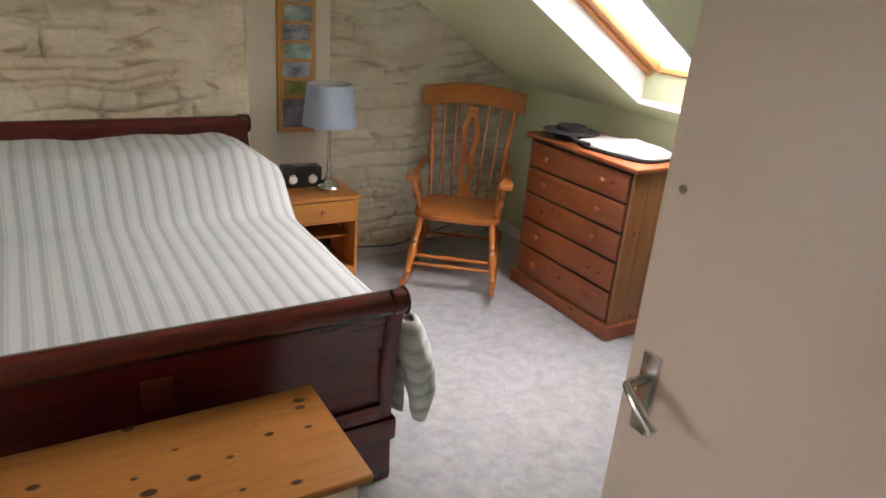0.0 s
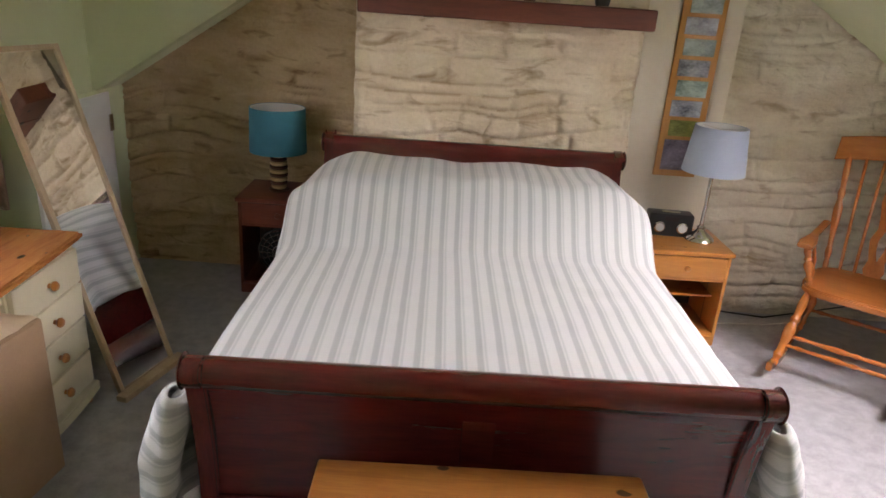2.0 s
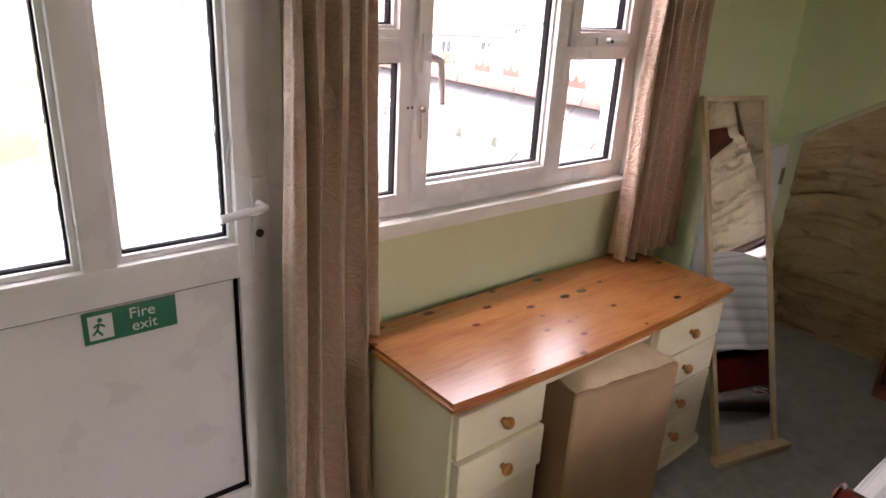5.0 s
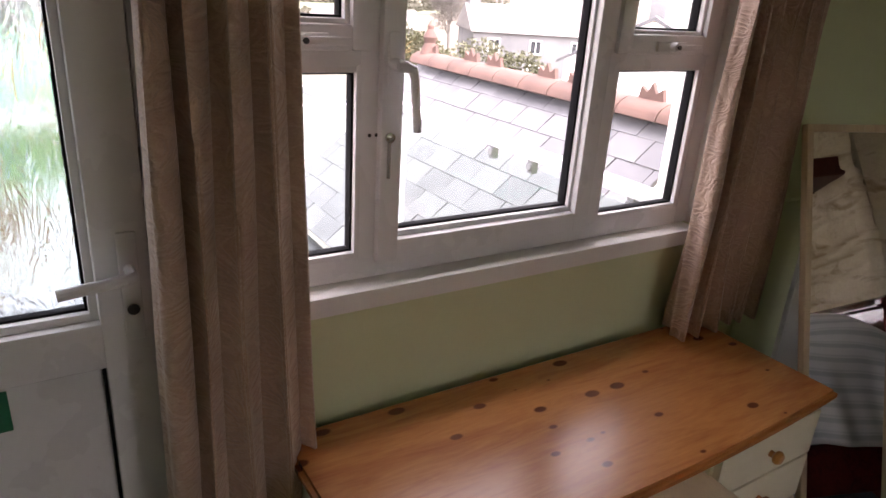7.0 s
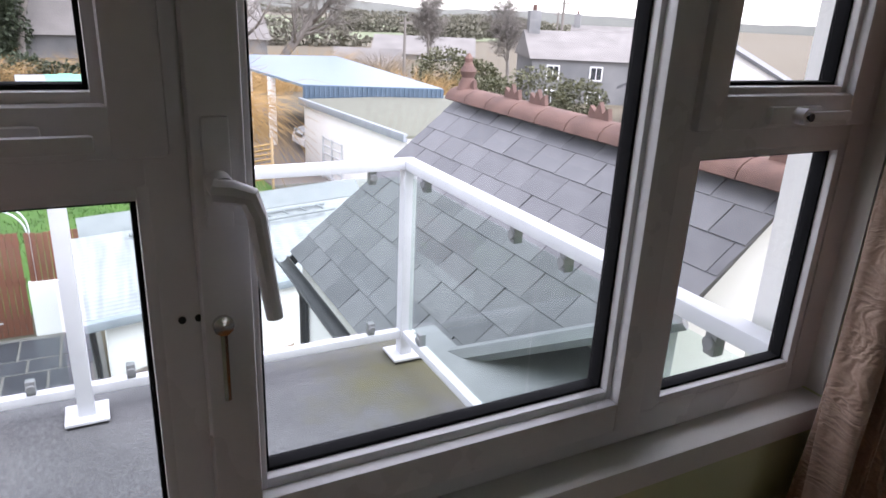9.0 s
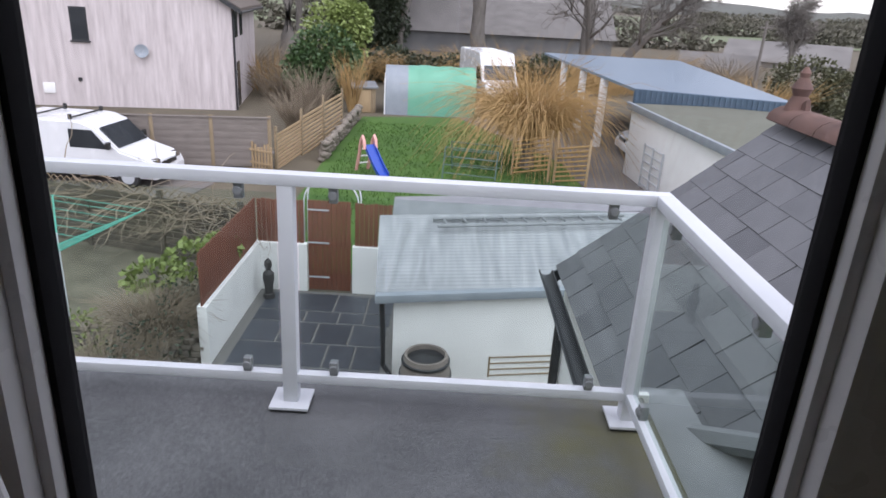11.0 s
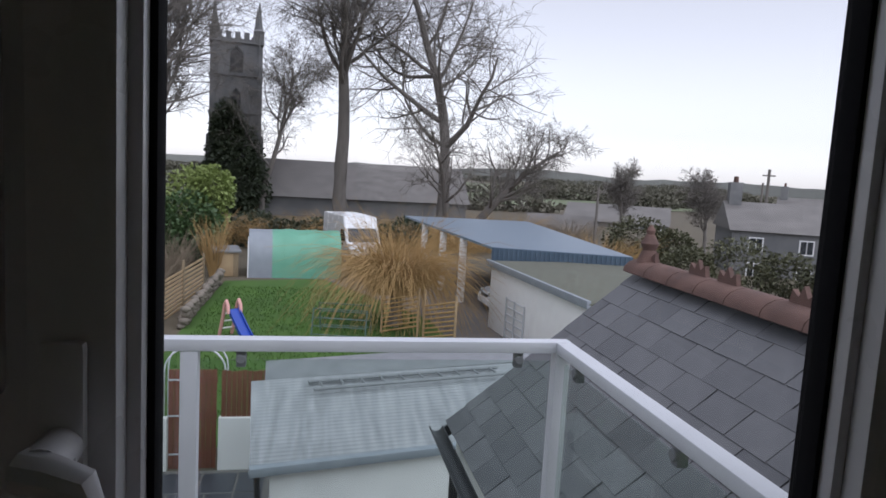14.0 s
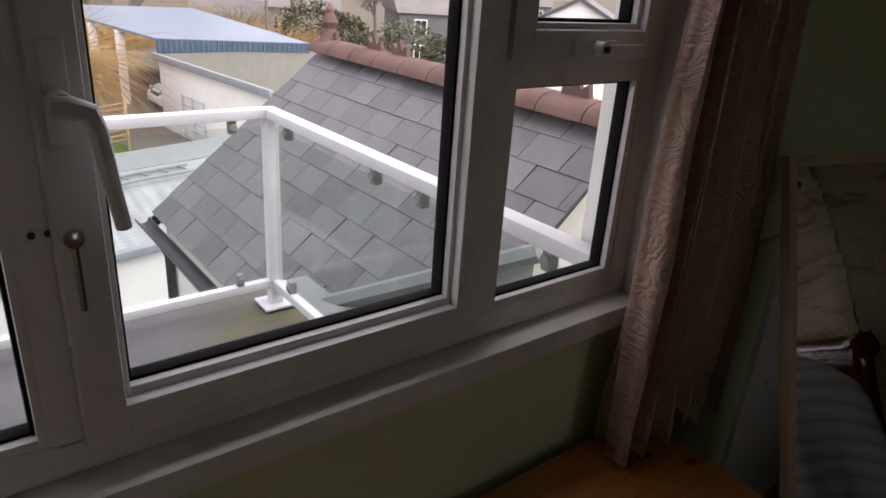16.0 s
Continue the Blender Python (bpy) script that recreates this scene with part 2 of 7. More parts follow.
M["pine"] = wood("pine_honey", (0.36, 0.122, 0.028), (0.55, 0.232, 0.058), (0.07, 0.025, 0.010), "X", 0.32, 0.3, knots=1.2, lie=(9, 14, 0))
M["pine_gold"] = wood("pine_golden", (0.42, 0.15, 0.028), (0.60, 0.25, 0.052), (0.20, 0.07, 0.02), "X", 0.3, 0.4, knots=0.7, lie=(9, 14, 0))
M["pine_gold_z"] = wood("golden_board", (0.36, 0.15, 0.03), (0.52, 0.25, 0.06), None, "Z", 0.35, 0.3)
M["pine_y"] = wood("pine_honey_along", (0.34, 0.105, 0.030), (0.56, 0.235, 0.072), (0.15, 0.042, 0.016), "Y", 0.27, 0.5, knots=1.2, lie=(13, 7.5, 0))
M["pine_red"] = wood("pine_red_stain", (0.20, 0.048, 0.016), (0.32, 0.09, 0.028), (0.10, 0.025, 0.01), "Y", 0.4, 0.25, 1.0, 0.8, (0, 7, 12))
M["pine_side"] = wood("pine_side_boards", (0.24, 0.08, 0.028), (0.36, 0.145, 0.05), (0.09, 0.03, 0.012), "Z", 0.45, 0.15, 1.0, 0.8, (12, 0, 7))
M["oak"] = wood("golden_oak", (0.31, 0.08, 0.016), (0.50, 0.165, 0.034), None, "Z", 0.25, 0.5)
M["oak_x"] = wood("golden_oak_flat", (0.34, 0.095, 0.018), (0.50, 0.175, 0.036), None, "X", 0.25, 0.5)
M["sky_pine"] = wood("skylight_pine", (0.36, 0.135, 0.035), (0.52, 0.225, 0.07), None, "X", 0.35, 0.3)
M["cream"] = plain("cream_paint", (0.72, 0.66, 0.47), (0.79, 0.73, 0.55), 0.4, 5, 120, 0.06)
M["quilt"] = striped_cloth("striped_bedspread", [(0.0, (0.68, 0.70, 0.69)), (0.30, (0.66, 0.68, 0.67)), (0.38, (0.44, 0.48, 0.48)), (0.62, (0.41, 0.45, 0.45)), (0.70, (0.66, 0.68, 0.67)), (0.80, (0.50, 0.54, 0.53)), (0.90, (0.68, 0.70, 0.69))], 0.062)
M["curtain"] = brocade_mat()
M["mirror"] = plain("mirror_silver", (0.92, 0.92, 0.92), (0.94, 0.94, 0.94), 0.01, 5, 50, 0.0, metal=1)
M["mirror"].node_tree.nodes["Principled BSDF"].inputs["Roughness"].default_value = 0.0
for l in list(M["mirror"].node_tree.links):
    if l.to_socket.name == "Roughness":
        M["mirror"].node_tree.links.remove(l)
M["mirror_frame"] = wood("pale_frame_wood", (0.38, 0.27, 0.16), (0.52, 0.40, 0.26), None, "Z", 0.45)
M["glass"] = glass_mat("window_glass")
M["balcony_glass"] = glass_mat("balcony_glass", (0.90, 0.95, 0.93))
M["frosted"] = None
M["shade_blue"] = plain("blue_grey_shade", (0.36, 0.42, 0.52), (0.42, 0.48, 0.58), 0.8, 8, 300, 0.25)
M["shade_teal"] = plain("teal_shade", (0.02, 0.16, 0.22), (0.035, 0.21, 0.28), 0.7, 8, 300, 0.25)
M["shade_in"] = plain("shade_lining", (0.70, 0.70, 0.68), (0.78, 0.78, 0.76), 0.8, 8, 300, 0.1)
M["black_plastic"] = plain("black_plastic", (0.012, 0.012, 0.012), (0.025, 0.025, 0.024), 0.35, 20, 200, 0.05)
M["dark"] = plain("dark_board_and_gap_shade", (0.03, 0.022, 0.018), (0.05, 0.038, 0.03), 0.8, 8, 90, 0.1)
M["card"] = plain("brown_card", (0.36, 0.225, 0.13), (0.45, 0.29, 0.17), 0.75, 6, 120, 0.15)
M["card_top"] = plain("cream_padding", (0.68, 0.52, 0.36), (0.80, 0.65, 0.47), 0.85, 8, 100, 0.3)
M["linen"] = plain("white_linen", (0.62, 0.62, 0.60), (0.76, 0.76, 0.74), 0.85, 8, 260, 0.3)
M["canvas"] = plain("grey_canvas", (0.40, 0.40, 0.38), (0.56, 0.56, 0.54), 0.85, 8, 260, 0.3)
M["black_felt"] = plain("black_felt", (0.014, 0.014, 0.015), (0.03, 0.03, 0.03), 0.9, 10, 260, 0.3)
M["sign_green"] = plain("sign_green", (0.01, 0.16, 0.085), (0.015, 0.19, 0.10), 0.35, 10, 100, 0.02)
M["sign_white"] = plain("sign_white", (0.75, 0.76, 0.75), (0.8, 0.8, 0.8), 0.4, 10, 100, 0.02)
M["clear"] = glass_mat("clear_acrylic", (0.93, 0.95, 0.96))
M["wire"] = plain("cable", (0.02, 0.02, 0.02), (0.04, 0.04, 0.04), 0.5, 30, 200, 0.0)
M["wire_white"] = plain("white_cable", (0.6, 0.6, 0.58), (0.7, 0.7, 0.68), 0.5, 30, 200, 0.0)
M["brown_band"] = plain("brown_band", (0.09, 0.035, 0.02), (0.13, 0.05, 0.03), 0.45, 30, 200, 0.1)
M["tan_band"] = plain("tan_band", (0.50, 0.33, 0.17), (0.58, 0.40, 0.22), 0.5, 30, 200, 0.1)
# outside
M["alu"] = plain("painted_aluminium", (0.56, 0.58, 0.62), (0.64, 0.66, 0.70), 0.4, 6, 120, 0.04)
M["deck"] = felt_deck("mineral_felt", (0.045, 0.048, 0.052), (0.135, 0.14, 0.146), 0.7, 2.5, 160, 0.6)
M["slate"] = plain("roof_slate", (0.05, 0.052, 0.056), (0.10, 0.104, 0.11), 0.45, 6, 60, 0.35)
M["lead"] = plain("lead_flashing", (0.16, 0.17, 0.18), (0.25, 0.26, 0.27), 0.5, 5, 60, 0.2)
M["ridge"] = plain("red_ridge_tile", (0.075, 0.046, 0.040), (0.175, 0.102, 0.083), 0.9, 6, 45, 0.7)
M["render_white"] = plain("white_render", (0.72, 0.72, 0.71), (0.83, 0.83, 0.82), 0.85, 2, 70, 0.4)
M["render_pink"] = plain("streaked_render", (0.37, 0.325, 0.32), (0.64, 0.585, 0.58), 0.9, 1.7, 11, 0.2, stretch=(2.6, 2.6, 0.26))
M["corrugated"] = plain("corrugated_sheet", (0.38, 0.40, 0.42), (0.52, 0.54, 0.56), 0.35, 2, 40, 0.1)
M["roof_sheet"] = plain("weathered_roof_sheet", (0.18, 0.188, 0.20), (0.36, 0.372, 0.385), 0.4, 2.2, 30, 0.25, stretch=(0.5, 5, 1))
M["gutter"] = plain("black_gutter", (0.015, 0.016, 0.018), (0.03, 0.032, 0.035), 0.4, 8, 100, 0.05)
M["grey_gutter"] = plain("grey_gutter", (0.20, 0.23, 0.26), (0.28, 0.31, 0.34), 0.5, 4, 60, 0.05)
M["gate_wood"] = plain("red_brown_boards", (0.12, 0.04, 0.022), (0.19, 0.07, 0.04), 0.75, 5, 60, 0.3, stretch=(4, 4, 0.6))
M["fence_grey"] = plain("weathered_boards", (0.13, 0.112, 0.098), (0.23, 0.20, 0.178), 0.85, 3, 50, 0.3, stretch=(1, 1, 4))
M["fence_dark"] = plain("dark_mossy_slats", (0.05, 0.046, 0.034), (0.12, 0.105, 0.08), 0.9, 3, 50, 0.4, stretch=(1, 1, 4))
M["fence_tan"] = plain("pale_slats", (0.30, 0.21, 0.115), (0.42, 0.31, 0.18), 0.8, 4, 50, 0.3)
M["fence_post"] = plain("fence_post_wood", (0.20, 0.15, 0.09), (0.28, 0.22, 0.14), 0.8, 4, 50, 0.3)
M["slab"] = plain("patio_slate", (0.035, 0.04, 0.05), (0.065, 0.072, 0.085), 0.45, 3, 60, 0.3)
M["gravel"] = plain("gravel", (0.10, 0.098, 0.092), (0.21, 0.205, 0.195), 0.95, 30, 140, 0.9)
M["ground"] = plain("rough_ground", (0.075, 0.062, 0.042), (0.14, 0.12, 0.082), 0.95, 0.5, 9, 0.8)
M["grass"] = plain("lawn", (0.035, 0.085, 0.012), (0.07, 0.15, 0.022), 0.95, 1.2, 40, 0.8)
M["field"] = plain("far_field", (0.11, 0.135, 0.075), (0.20, 0.22, 0.13), 0.95, 0.02, 0.2, 0.0)
# hill colour lightened to imitate haze
M["hill"] = plain("haze_pale_hill", (0.18, 0.19, 0.18), (0.26, 0.27, 0.25), 1.0, 0.015, 0.2, 0.0)
M["tarmac"] = plain("driveway", (0.11, 0.10, 0.09), (0.17, 0.155, 0.14), 0.9, 0.8, 30, 0.5)
M["yard"] = plain("mossy_yard_paving", (0.075, 0.072, 0.048), (0.19, 0.175, 0.125), 0.9, 1.6, 18, 0.6)
M["bark"] = plain("grey_bark", (0.12, 0.112, 0.10), (0.22, 0.20, 0.18), 0.95, 2, 12, 0.6, stretch=(3, 3, 0.5))
M["straw"] = plain("dry_stems", (0.30, 0.19, 0.075), (0.45, 0.30, 0.13), 0.9, 4, 40, 0.2)
M["twig"] = plain("dry_twigs", (0.16, 0.13, 0.09), (0.27, 0.22, 0.16), 0.95, 3, 40, 0.2)
M["leaf"] = plain("evergreen_leaf", (0.03, 0.065, 0.022), (0.065, 0.115, 0.035), 0.5, 1.2, 20, 0.2)
M["leaf_light"] = plain("yellow_green_leaf", (0.14, 0.19, 0.045), (0.24, 0.30, 0.09), 0.55, 1.2, 20, 0.2)
M["leaf_olive"] = plain("olive_winter_leaf", (0.05, 0.055, 0.026), (0.11, 0.11, 0.055), 0.6, 1.2, 20, 0.2)
M["ivy"] = plain("ivy_leaf", (0.02, 0.032, 0.016), (0.045, 0.06, 0.03), 0.6, 1.5, 20, 0.2)
M["tower"] = plain("tower_stone", (0.11, 0.115, 0.12), (0.22, 0.222, 0.22), 0.95, 0.6, 5, 0.5)
M["car_white"] = plain("white_car_paint", (0.68, 0.69, 0.70), (0.74, 0.75, 0.76), 0.25, 2, 30, 0.0, coat=0.6)
M["car_glass"] = plain("car_glass", (0.02, 0.024, 0.028), (0.035, 0.04, 0.045), 0.08, 2, 30, 0.0)
M["tyre"] = plain("tyre_rubber", (0.015, 0.015, 0.015), (0.03, 0.03, 0.03), 0.8, 8, 90, 0.2)
M["blue_roof"] = plain("blue_sheet_roof", (0.12, 0.165, 0.215), (0.18, 0.23, 0.285), 0.4, 1, 20, 0.05)
M["blue_fascia"] = plain("dark_blue_fascia", (0.05, 0.085, 0.125), (0.075, 0.115, 0.16), 0.4, 1.5, 20, 0.05)
M["tunnel_green"] = plain("green_sheeting", (0.10, 0.30, 0.20), (0.16, 0.40, 0.28), 0.5, 1.5, 20, 0.2)
M["plastic_blue"] = plain("blue_plastic", (0.012, 0.05, 0.32), (0.02, 0.07, 0.40), 0.35, 4, 40, 0.0)
M["plastic_pink"] = plain("pink_plastic", (0.60, 0.30, 0.27), (0.70, 0.38, 0.34), 0.4, 4, 40, 0.0)
M["line_green"] = plain("green_line", (0.06, 0.34, 0.26), (0.10, 0.42, 0.32), 0.5, 8, 40, 0.0)
M["store_roof"] = plain("mossy_felt", (0.10, 0.105, 0.08), (0.16, 0.165, 0.13), 0.95, 4, 160, 0.6)
M["rubble"] = plain("field_stone", (0.13, 0.115, 0.095), (0.25, 0.22, 0.18), 0.95, 4, 30, 0.6)
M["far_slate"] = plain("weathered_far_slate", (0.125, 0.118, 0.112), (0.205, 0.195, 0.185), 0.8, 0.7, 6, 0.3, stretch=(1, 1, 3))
M["brown_slate"] = plain("lichened_brown_slate", (0.085, 0.07, 0.06), (0.16, 0.135, 0.115), 0.8, 1.5, 12, 0.4)
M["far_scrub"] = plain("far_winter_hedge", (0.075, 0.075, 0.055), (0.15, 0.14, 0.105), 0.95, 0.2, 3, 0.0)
M["frame_green"] = plain("green_painted_tube", (0.05, 0.10, 0.085), (0.09, 0.15, 0.13), 0.5, 4, 40, 0.0)
M["bronze"] = plain("dark_stone_figure", (0.03, 0.03, 0.03), (0.06, 0.058, 0.055), 0.7, 8, 60, 0.3)


def privacy_glass():
    """Wavy bathroom-style glass: it passes the daylight, blurred and rippled."""
    m, nt, b = node_mat("rippled_privacy_glass")
    v = coords(nt, (1, 6, 1.6))
    n = tex_noise(nt, v, 7, 2, 0.5, 1.0)
    b.inputs["Base Color"].default_value = (0.52, 0.60, 0.62, 1)
    b.inputs["Transmission Weight"].default_value = 1.0
    b.inputs["Roughness"].default_value = 0.22
    b.inputs["IOR"].default_value = 1.3
    bumped(nt, b, n, 0.6, 0.02)
    return m


M["frosted"] = privacy_glass()


def piece_mat(name, dark, light, rough, scale):
    """Like plain(), with a tone of its own for each piece."""
    m = plain(name, dark, light, rough, scale, 60, 0.35)
    nt = m.node_tree
    b = nt.nodes["Principled BSDF"]
    src = b.inputs["Base Color"].links[0].from_socket
    info = nt.nodes.new("ShaderNodeObjectInfo")
    c = mixed(nt, 0.45, src, ramp(nt, info.outputs["Random"], [(0.0, dark), (1.0, light)]))
    nt.links.new(c, b.inputs["Base Color"])
    return m


M["slate_piece"] = piece_mat("roof_slate_piece", (0.075, 0.078, 0.085), (0.165, 0.168, 0.176), 0.4, 6)
M["slab_piece"] = piece_mat("patio_slab_piece", (0.03, 0.035, 0.045), (0.07, 0.077, 0.092), 0.4, 3)

# ---- mesh helpers ----
def link_mesh(name, bm, material, parent=None, label="", smooth=None):
    me = bpy.data.meshes.new(name)
    bmesh.ops.recalc_face_normals(bm, faces=bm.faces)
    bm.to_mesh(me)
    bm.free()
    me.materials.append(material)
    if smooth is not None:
        me.shade_smooth()
        me.set_sharp_from_angle(angle=radians(smooth))
    ob = new(name, me)
    ob.parent = parent
    if label:
        ob["label"] = label
    return ob


def part(name, bm, material, parent, label="", smooth=35):
    return link_mesh(name, bm, material, parent, label, smooth)


def thing(name, m, label, category, group=""):
    ob = new(name)
    ob.matrix_basis = m
    ob.empty_display_size = 0.1
    return tagged(ob, label, category, group)


def box(lo, hi, bevel=0.0, bm=None, m=None, segs=2):
    """A box between two corners, its edges rounded; added to bm where one is given."""
    own = bmesh.new()
    bmesh.ops.create_cube(own, size=1)
    c = [(a + b) / 2 for a, b in zip(lo, hi)]
    s = [abs(b - a) for a, b in zip(lo, hi)]
    for v in own.verts:
        v.co = Vector((c[0] + v.co.x * s[0], c[1] + v.co.y * s[1], c[2] + v.co.z * s[2]))
    if bevel:
        bmesh.ops.bevel(own, geom=own.edges[:], offset=min(bevel, 0.45 * min(s)), segments=segs, affect="EDGES", profile=0.6)
    return merge(own, bm, m)


def merge(own, bm, m=None):
    if m is not None:
        own.transform(m)
    if bm is None:
        return own
    me = bpy.data.meshes.new("tmp")
    own.to_mesh(me)
    own.free()
    bm.from_mesh(me)
    bpy.data.meshes.remove(me)
    return bm


def lathe(profile, n=20, bm=None, m=None):
    """A turned solid about z from (radius, height) pairs."""
    own = bmesh.new()
    rings = []
    for r, z in profile:
        rings.append([own.verts.new((r * math.cos(2 * math.pi * i / n), r * math.sin(2 * math.pi * i / n), z)) for i in range(n)])
    for a, b in zip(rings, rings[1:]):
        for i in range(n):
            own.faces.new((a[i], a[(i + 1) % n], b[(i + 1) % n], b[i]))
    own.faces.new(rings[0][::-1])
    own.faces.new(rings[-1])
    return merge(own, bm, m)


def between(a, b):
    """The pose that takes the z axis onto the way from a to b."""
    a, b = Vector(a), Vector(b)
    return Matrix.Translation(a) @ (b - a).to_track_quat("Z", "Y").to_matrix().to_4x4()


def rod(a, b, r, n=10, bm=None, r2=None):
    length = (Vector(b) - Vector(a)).length
    return lathe([(r, 0), (r if r2 is None else r2, length)], n, bm, between(a, b))


def tube(points, r, n=8, bm=None, radii=None):
    """A round tube along points."""
    own = bmesh.new()
    pts = [Vector(p) for p in points]
    rings = []
    for i, p in enumerate(pts):
        d = (pts[min(i + 1, len(pts) - 1)] - pts[max(i - 1, 0)]).normalized()
        q = d.to_track_quat("Z", "Y")
        rr = radii[i] if radii else r
        rings.append([own.verts.new(p + q @ Vector((rr * math.cos(2 * math.pi * k / n), rr * math.sin(2 * math.pi * k / n), 0))) for k in range(n)])
    for a, b in zip(rings, rings[1:]):
        for k in range(n):
            own.faces.new((a[k], a[(k + 1) % n], b[(k + 1) % n], b[k]))
    own.faces.new(rings[0][::-1])
    own.faces.new(rings[-1])
    return merge(own, bm)


def prism(outline, lo, hi, axis="x", bm=None, m=None, bevel=0.0):
    """An outline pushed along an axis. For x the outline is (y, z), for y (x, z), for z (x, y)."""
    own = bmesh.new()
    put = {"x": lambda p, t: (t, p[0], p[1]), "y": lambda p, t: (p[0], t, p[1]), "z": lambda p, t: (p[0], p[1], t)}[axis]
    a = [own.verts.new(put(p, lo)) for p in outline]
    b = [own.verts.new(put(p, hi)) for p in outline]
    n = len(outline)
    for i in range(n):
        own.faces.new((a[i], a[(i + 1) % n], b[(i + 1) % n], b[i]))
    own.faces.new(a[::-1])
    own.faces.new(b)
    if bevel:
        bmesh.ops.recalc_face_normals(own, faces=own.faces)
        ends = [e for e in own.edges if abs(put_axis(e.verts[0].co, axis) - put_axis(e.verts[1].co, axis)) < 1e-6]
        bmesh.ops.bevel(own, geom=ends, offset=bevel, segments=2, affect="EDGES")
    return merge(own, bm, m)


def put_axis(co, axis):
    return co["xyz".index(axis)]


def sheet(fn, nu, nv, uv=None, thick=0.0):
    """A cloth: fn(i/nu, j/nv) gives the place, uv(i/nu, j/nv) its own metres."""
    bm = bmesh.new()
    g = [[bm.verts.new(fn(i / nu, j / nv)) for j in range(nv + 1)] for i in range(nu + 1)]
    lay = bm.loops.layers.uv.new("cloth")
    for i in range(nu):
        for j in range(nv):
            f = bm.faces.new((g[i][j], g[i + 1][j], g[i + 1][j + 1], g[i][j + 1]))
            if uv:
                for lp, (a, b) in zip(f.loops, ((i, j), (i + 1, j), (i + 1, j + 1), (i, j + 1))):
                    lp[lay].uv = uv(a / nu, b / nv)
    if thick:
        bmesh.ops.recalc_face_normals(bm, faces=bm.faces)
        bmesh.ops.solidify(bm, geom=bm.faces[:], thickness=thick)
    return bm


def structure(name, bm, material, label="", smooth=None):
    return tagged(link_mesh(name, bm, material, None, "", smooth), label or "", name.split("_")[0], kind="structure")


# ---- the attic room: shell ----
CEIL = 2.25
XW = -1.143      # inner face of the window wall
XK = 3.66        # knee wall under the roof window
YB = 0.90        # wall with the entrance door
YC = 4.85        # dormer cheek


def slope_l(x):
    return 0.925 + 0.653 * (x + 1.351)


def slope_r(x):
    return 1.711 - 0.6 * (x - 2.658)


XL = -1.351 + (CEIL - 0.925) / 0.653
XR = 2.658 + (1.711 - CEIL) / 0.6

structure("floor", box((-1.3, -0.9, -0.12), (3.9, 5.4, 0.0)), M["carpet"], "grey short-pile fitted carpet over the attic floor")

# window wall with openings for the garden door and the window
D0, D1, DZ = 1.16, 2.11, 2.02     # door opening
W0, W1, WZ0, WZ1 = 2.165, 3.60, 1.05, 2.06     # window opening
bm = bmesh.new()
for lo, hi in (((-1.235, -0.9, 0), (XW, D0, CEIL)), ((-1.235, D0, DZ), (XW, D1, CEIL)), ((-1.235, D1, 0), (XW, W0, CEIL)),
               ((-1.235, W0, 0), (XW, W1, WZ0 - 0.03)), ((-1.235, W0, WZ1), (XW, W1, CEIL)), ((-1.235, W1, 0), (XW, YC, CEIL))):
    box(lo, hi, 0, bm)
structure("wall_west", bm, M["green"], "pale green painted wall with door and window openings")
structure("wall_eaves", box((-1.36, 3.90, 0), (XW + 0.02, 5.4, slope_l(XW) + 0.02)), M["green"], "low pale green knee wall under the roof slope")
structure("wall_cheek", prism([(-1.36, slope_l(-1.36)), (XL, CEIL), (-1.36, CEIL)], YC, YC + 0.1, "y"), M["green"], "pale green dormer side wall")
bm = prism([(-1.45, slope_l(-1.45)), (XL, CEIL), (XL, CEIL + 0.15), (-1.45, CEIL + 0.15)], YC + 0.102, 5.4, "y")
structure("ceiling_west", bm, M["ceil"], "pale green sloping attic ceiling")
structure("ceiling", box((-1.45, -0.9, CEIL), (XR + 0.02, YC + 0.1, CEIL + 0.12)), M["ceil"], "pale flat attic ceiling")
structure("ceiling_ridge", box((XL, YC + 0.1, CEIL + 0.001), (XR + 0.02, 5.4, CEIL + 0.12)), M["ceil"], "pale flat ceiling over the bed")
# sloping ceiling on the other side, with the roof window's opening
SY0, SY1, SX0, SX1 = 2.86, 3.615, 2.42, 3.53
bm = bmesh.new()
TH = 0.26


def slab_r(x0, x1, y0, y1):
    prism([(x0, slope_r(x0)), (x1, slope_r(x1)), (x1, slope_r(x1) + TH), (x0, slope_r(x0) + TH)], y0, y1, "y", bm)


slab_r(XR - 0.05, SX0, -0.9, 5.4)
slab_r(SX1, XK + 0.2, -0.9, 5.4)
slab_r(SX0, SX1, -0.9, SY0)
slab_r(SX0, SX1, SY1, 5.4)
structure("ceiling_east", bm, M["green"], "pale green sloping ceiling around the roof window")
structure("wall_east", box((XK, -0.9, 0), (XK + 0.15, 5.4, slope_r(XK) + 0.05)), M["green"], "low pale green knee wall")
structure("baseboard", box((XK - 0.016, YB, 0), (XK + 0.002, 4.9, 0.085), 0.004), M["white"], "white painted skirting board")
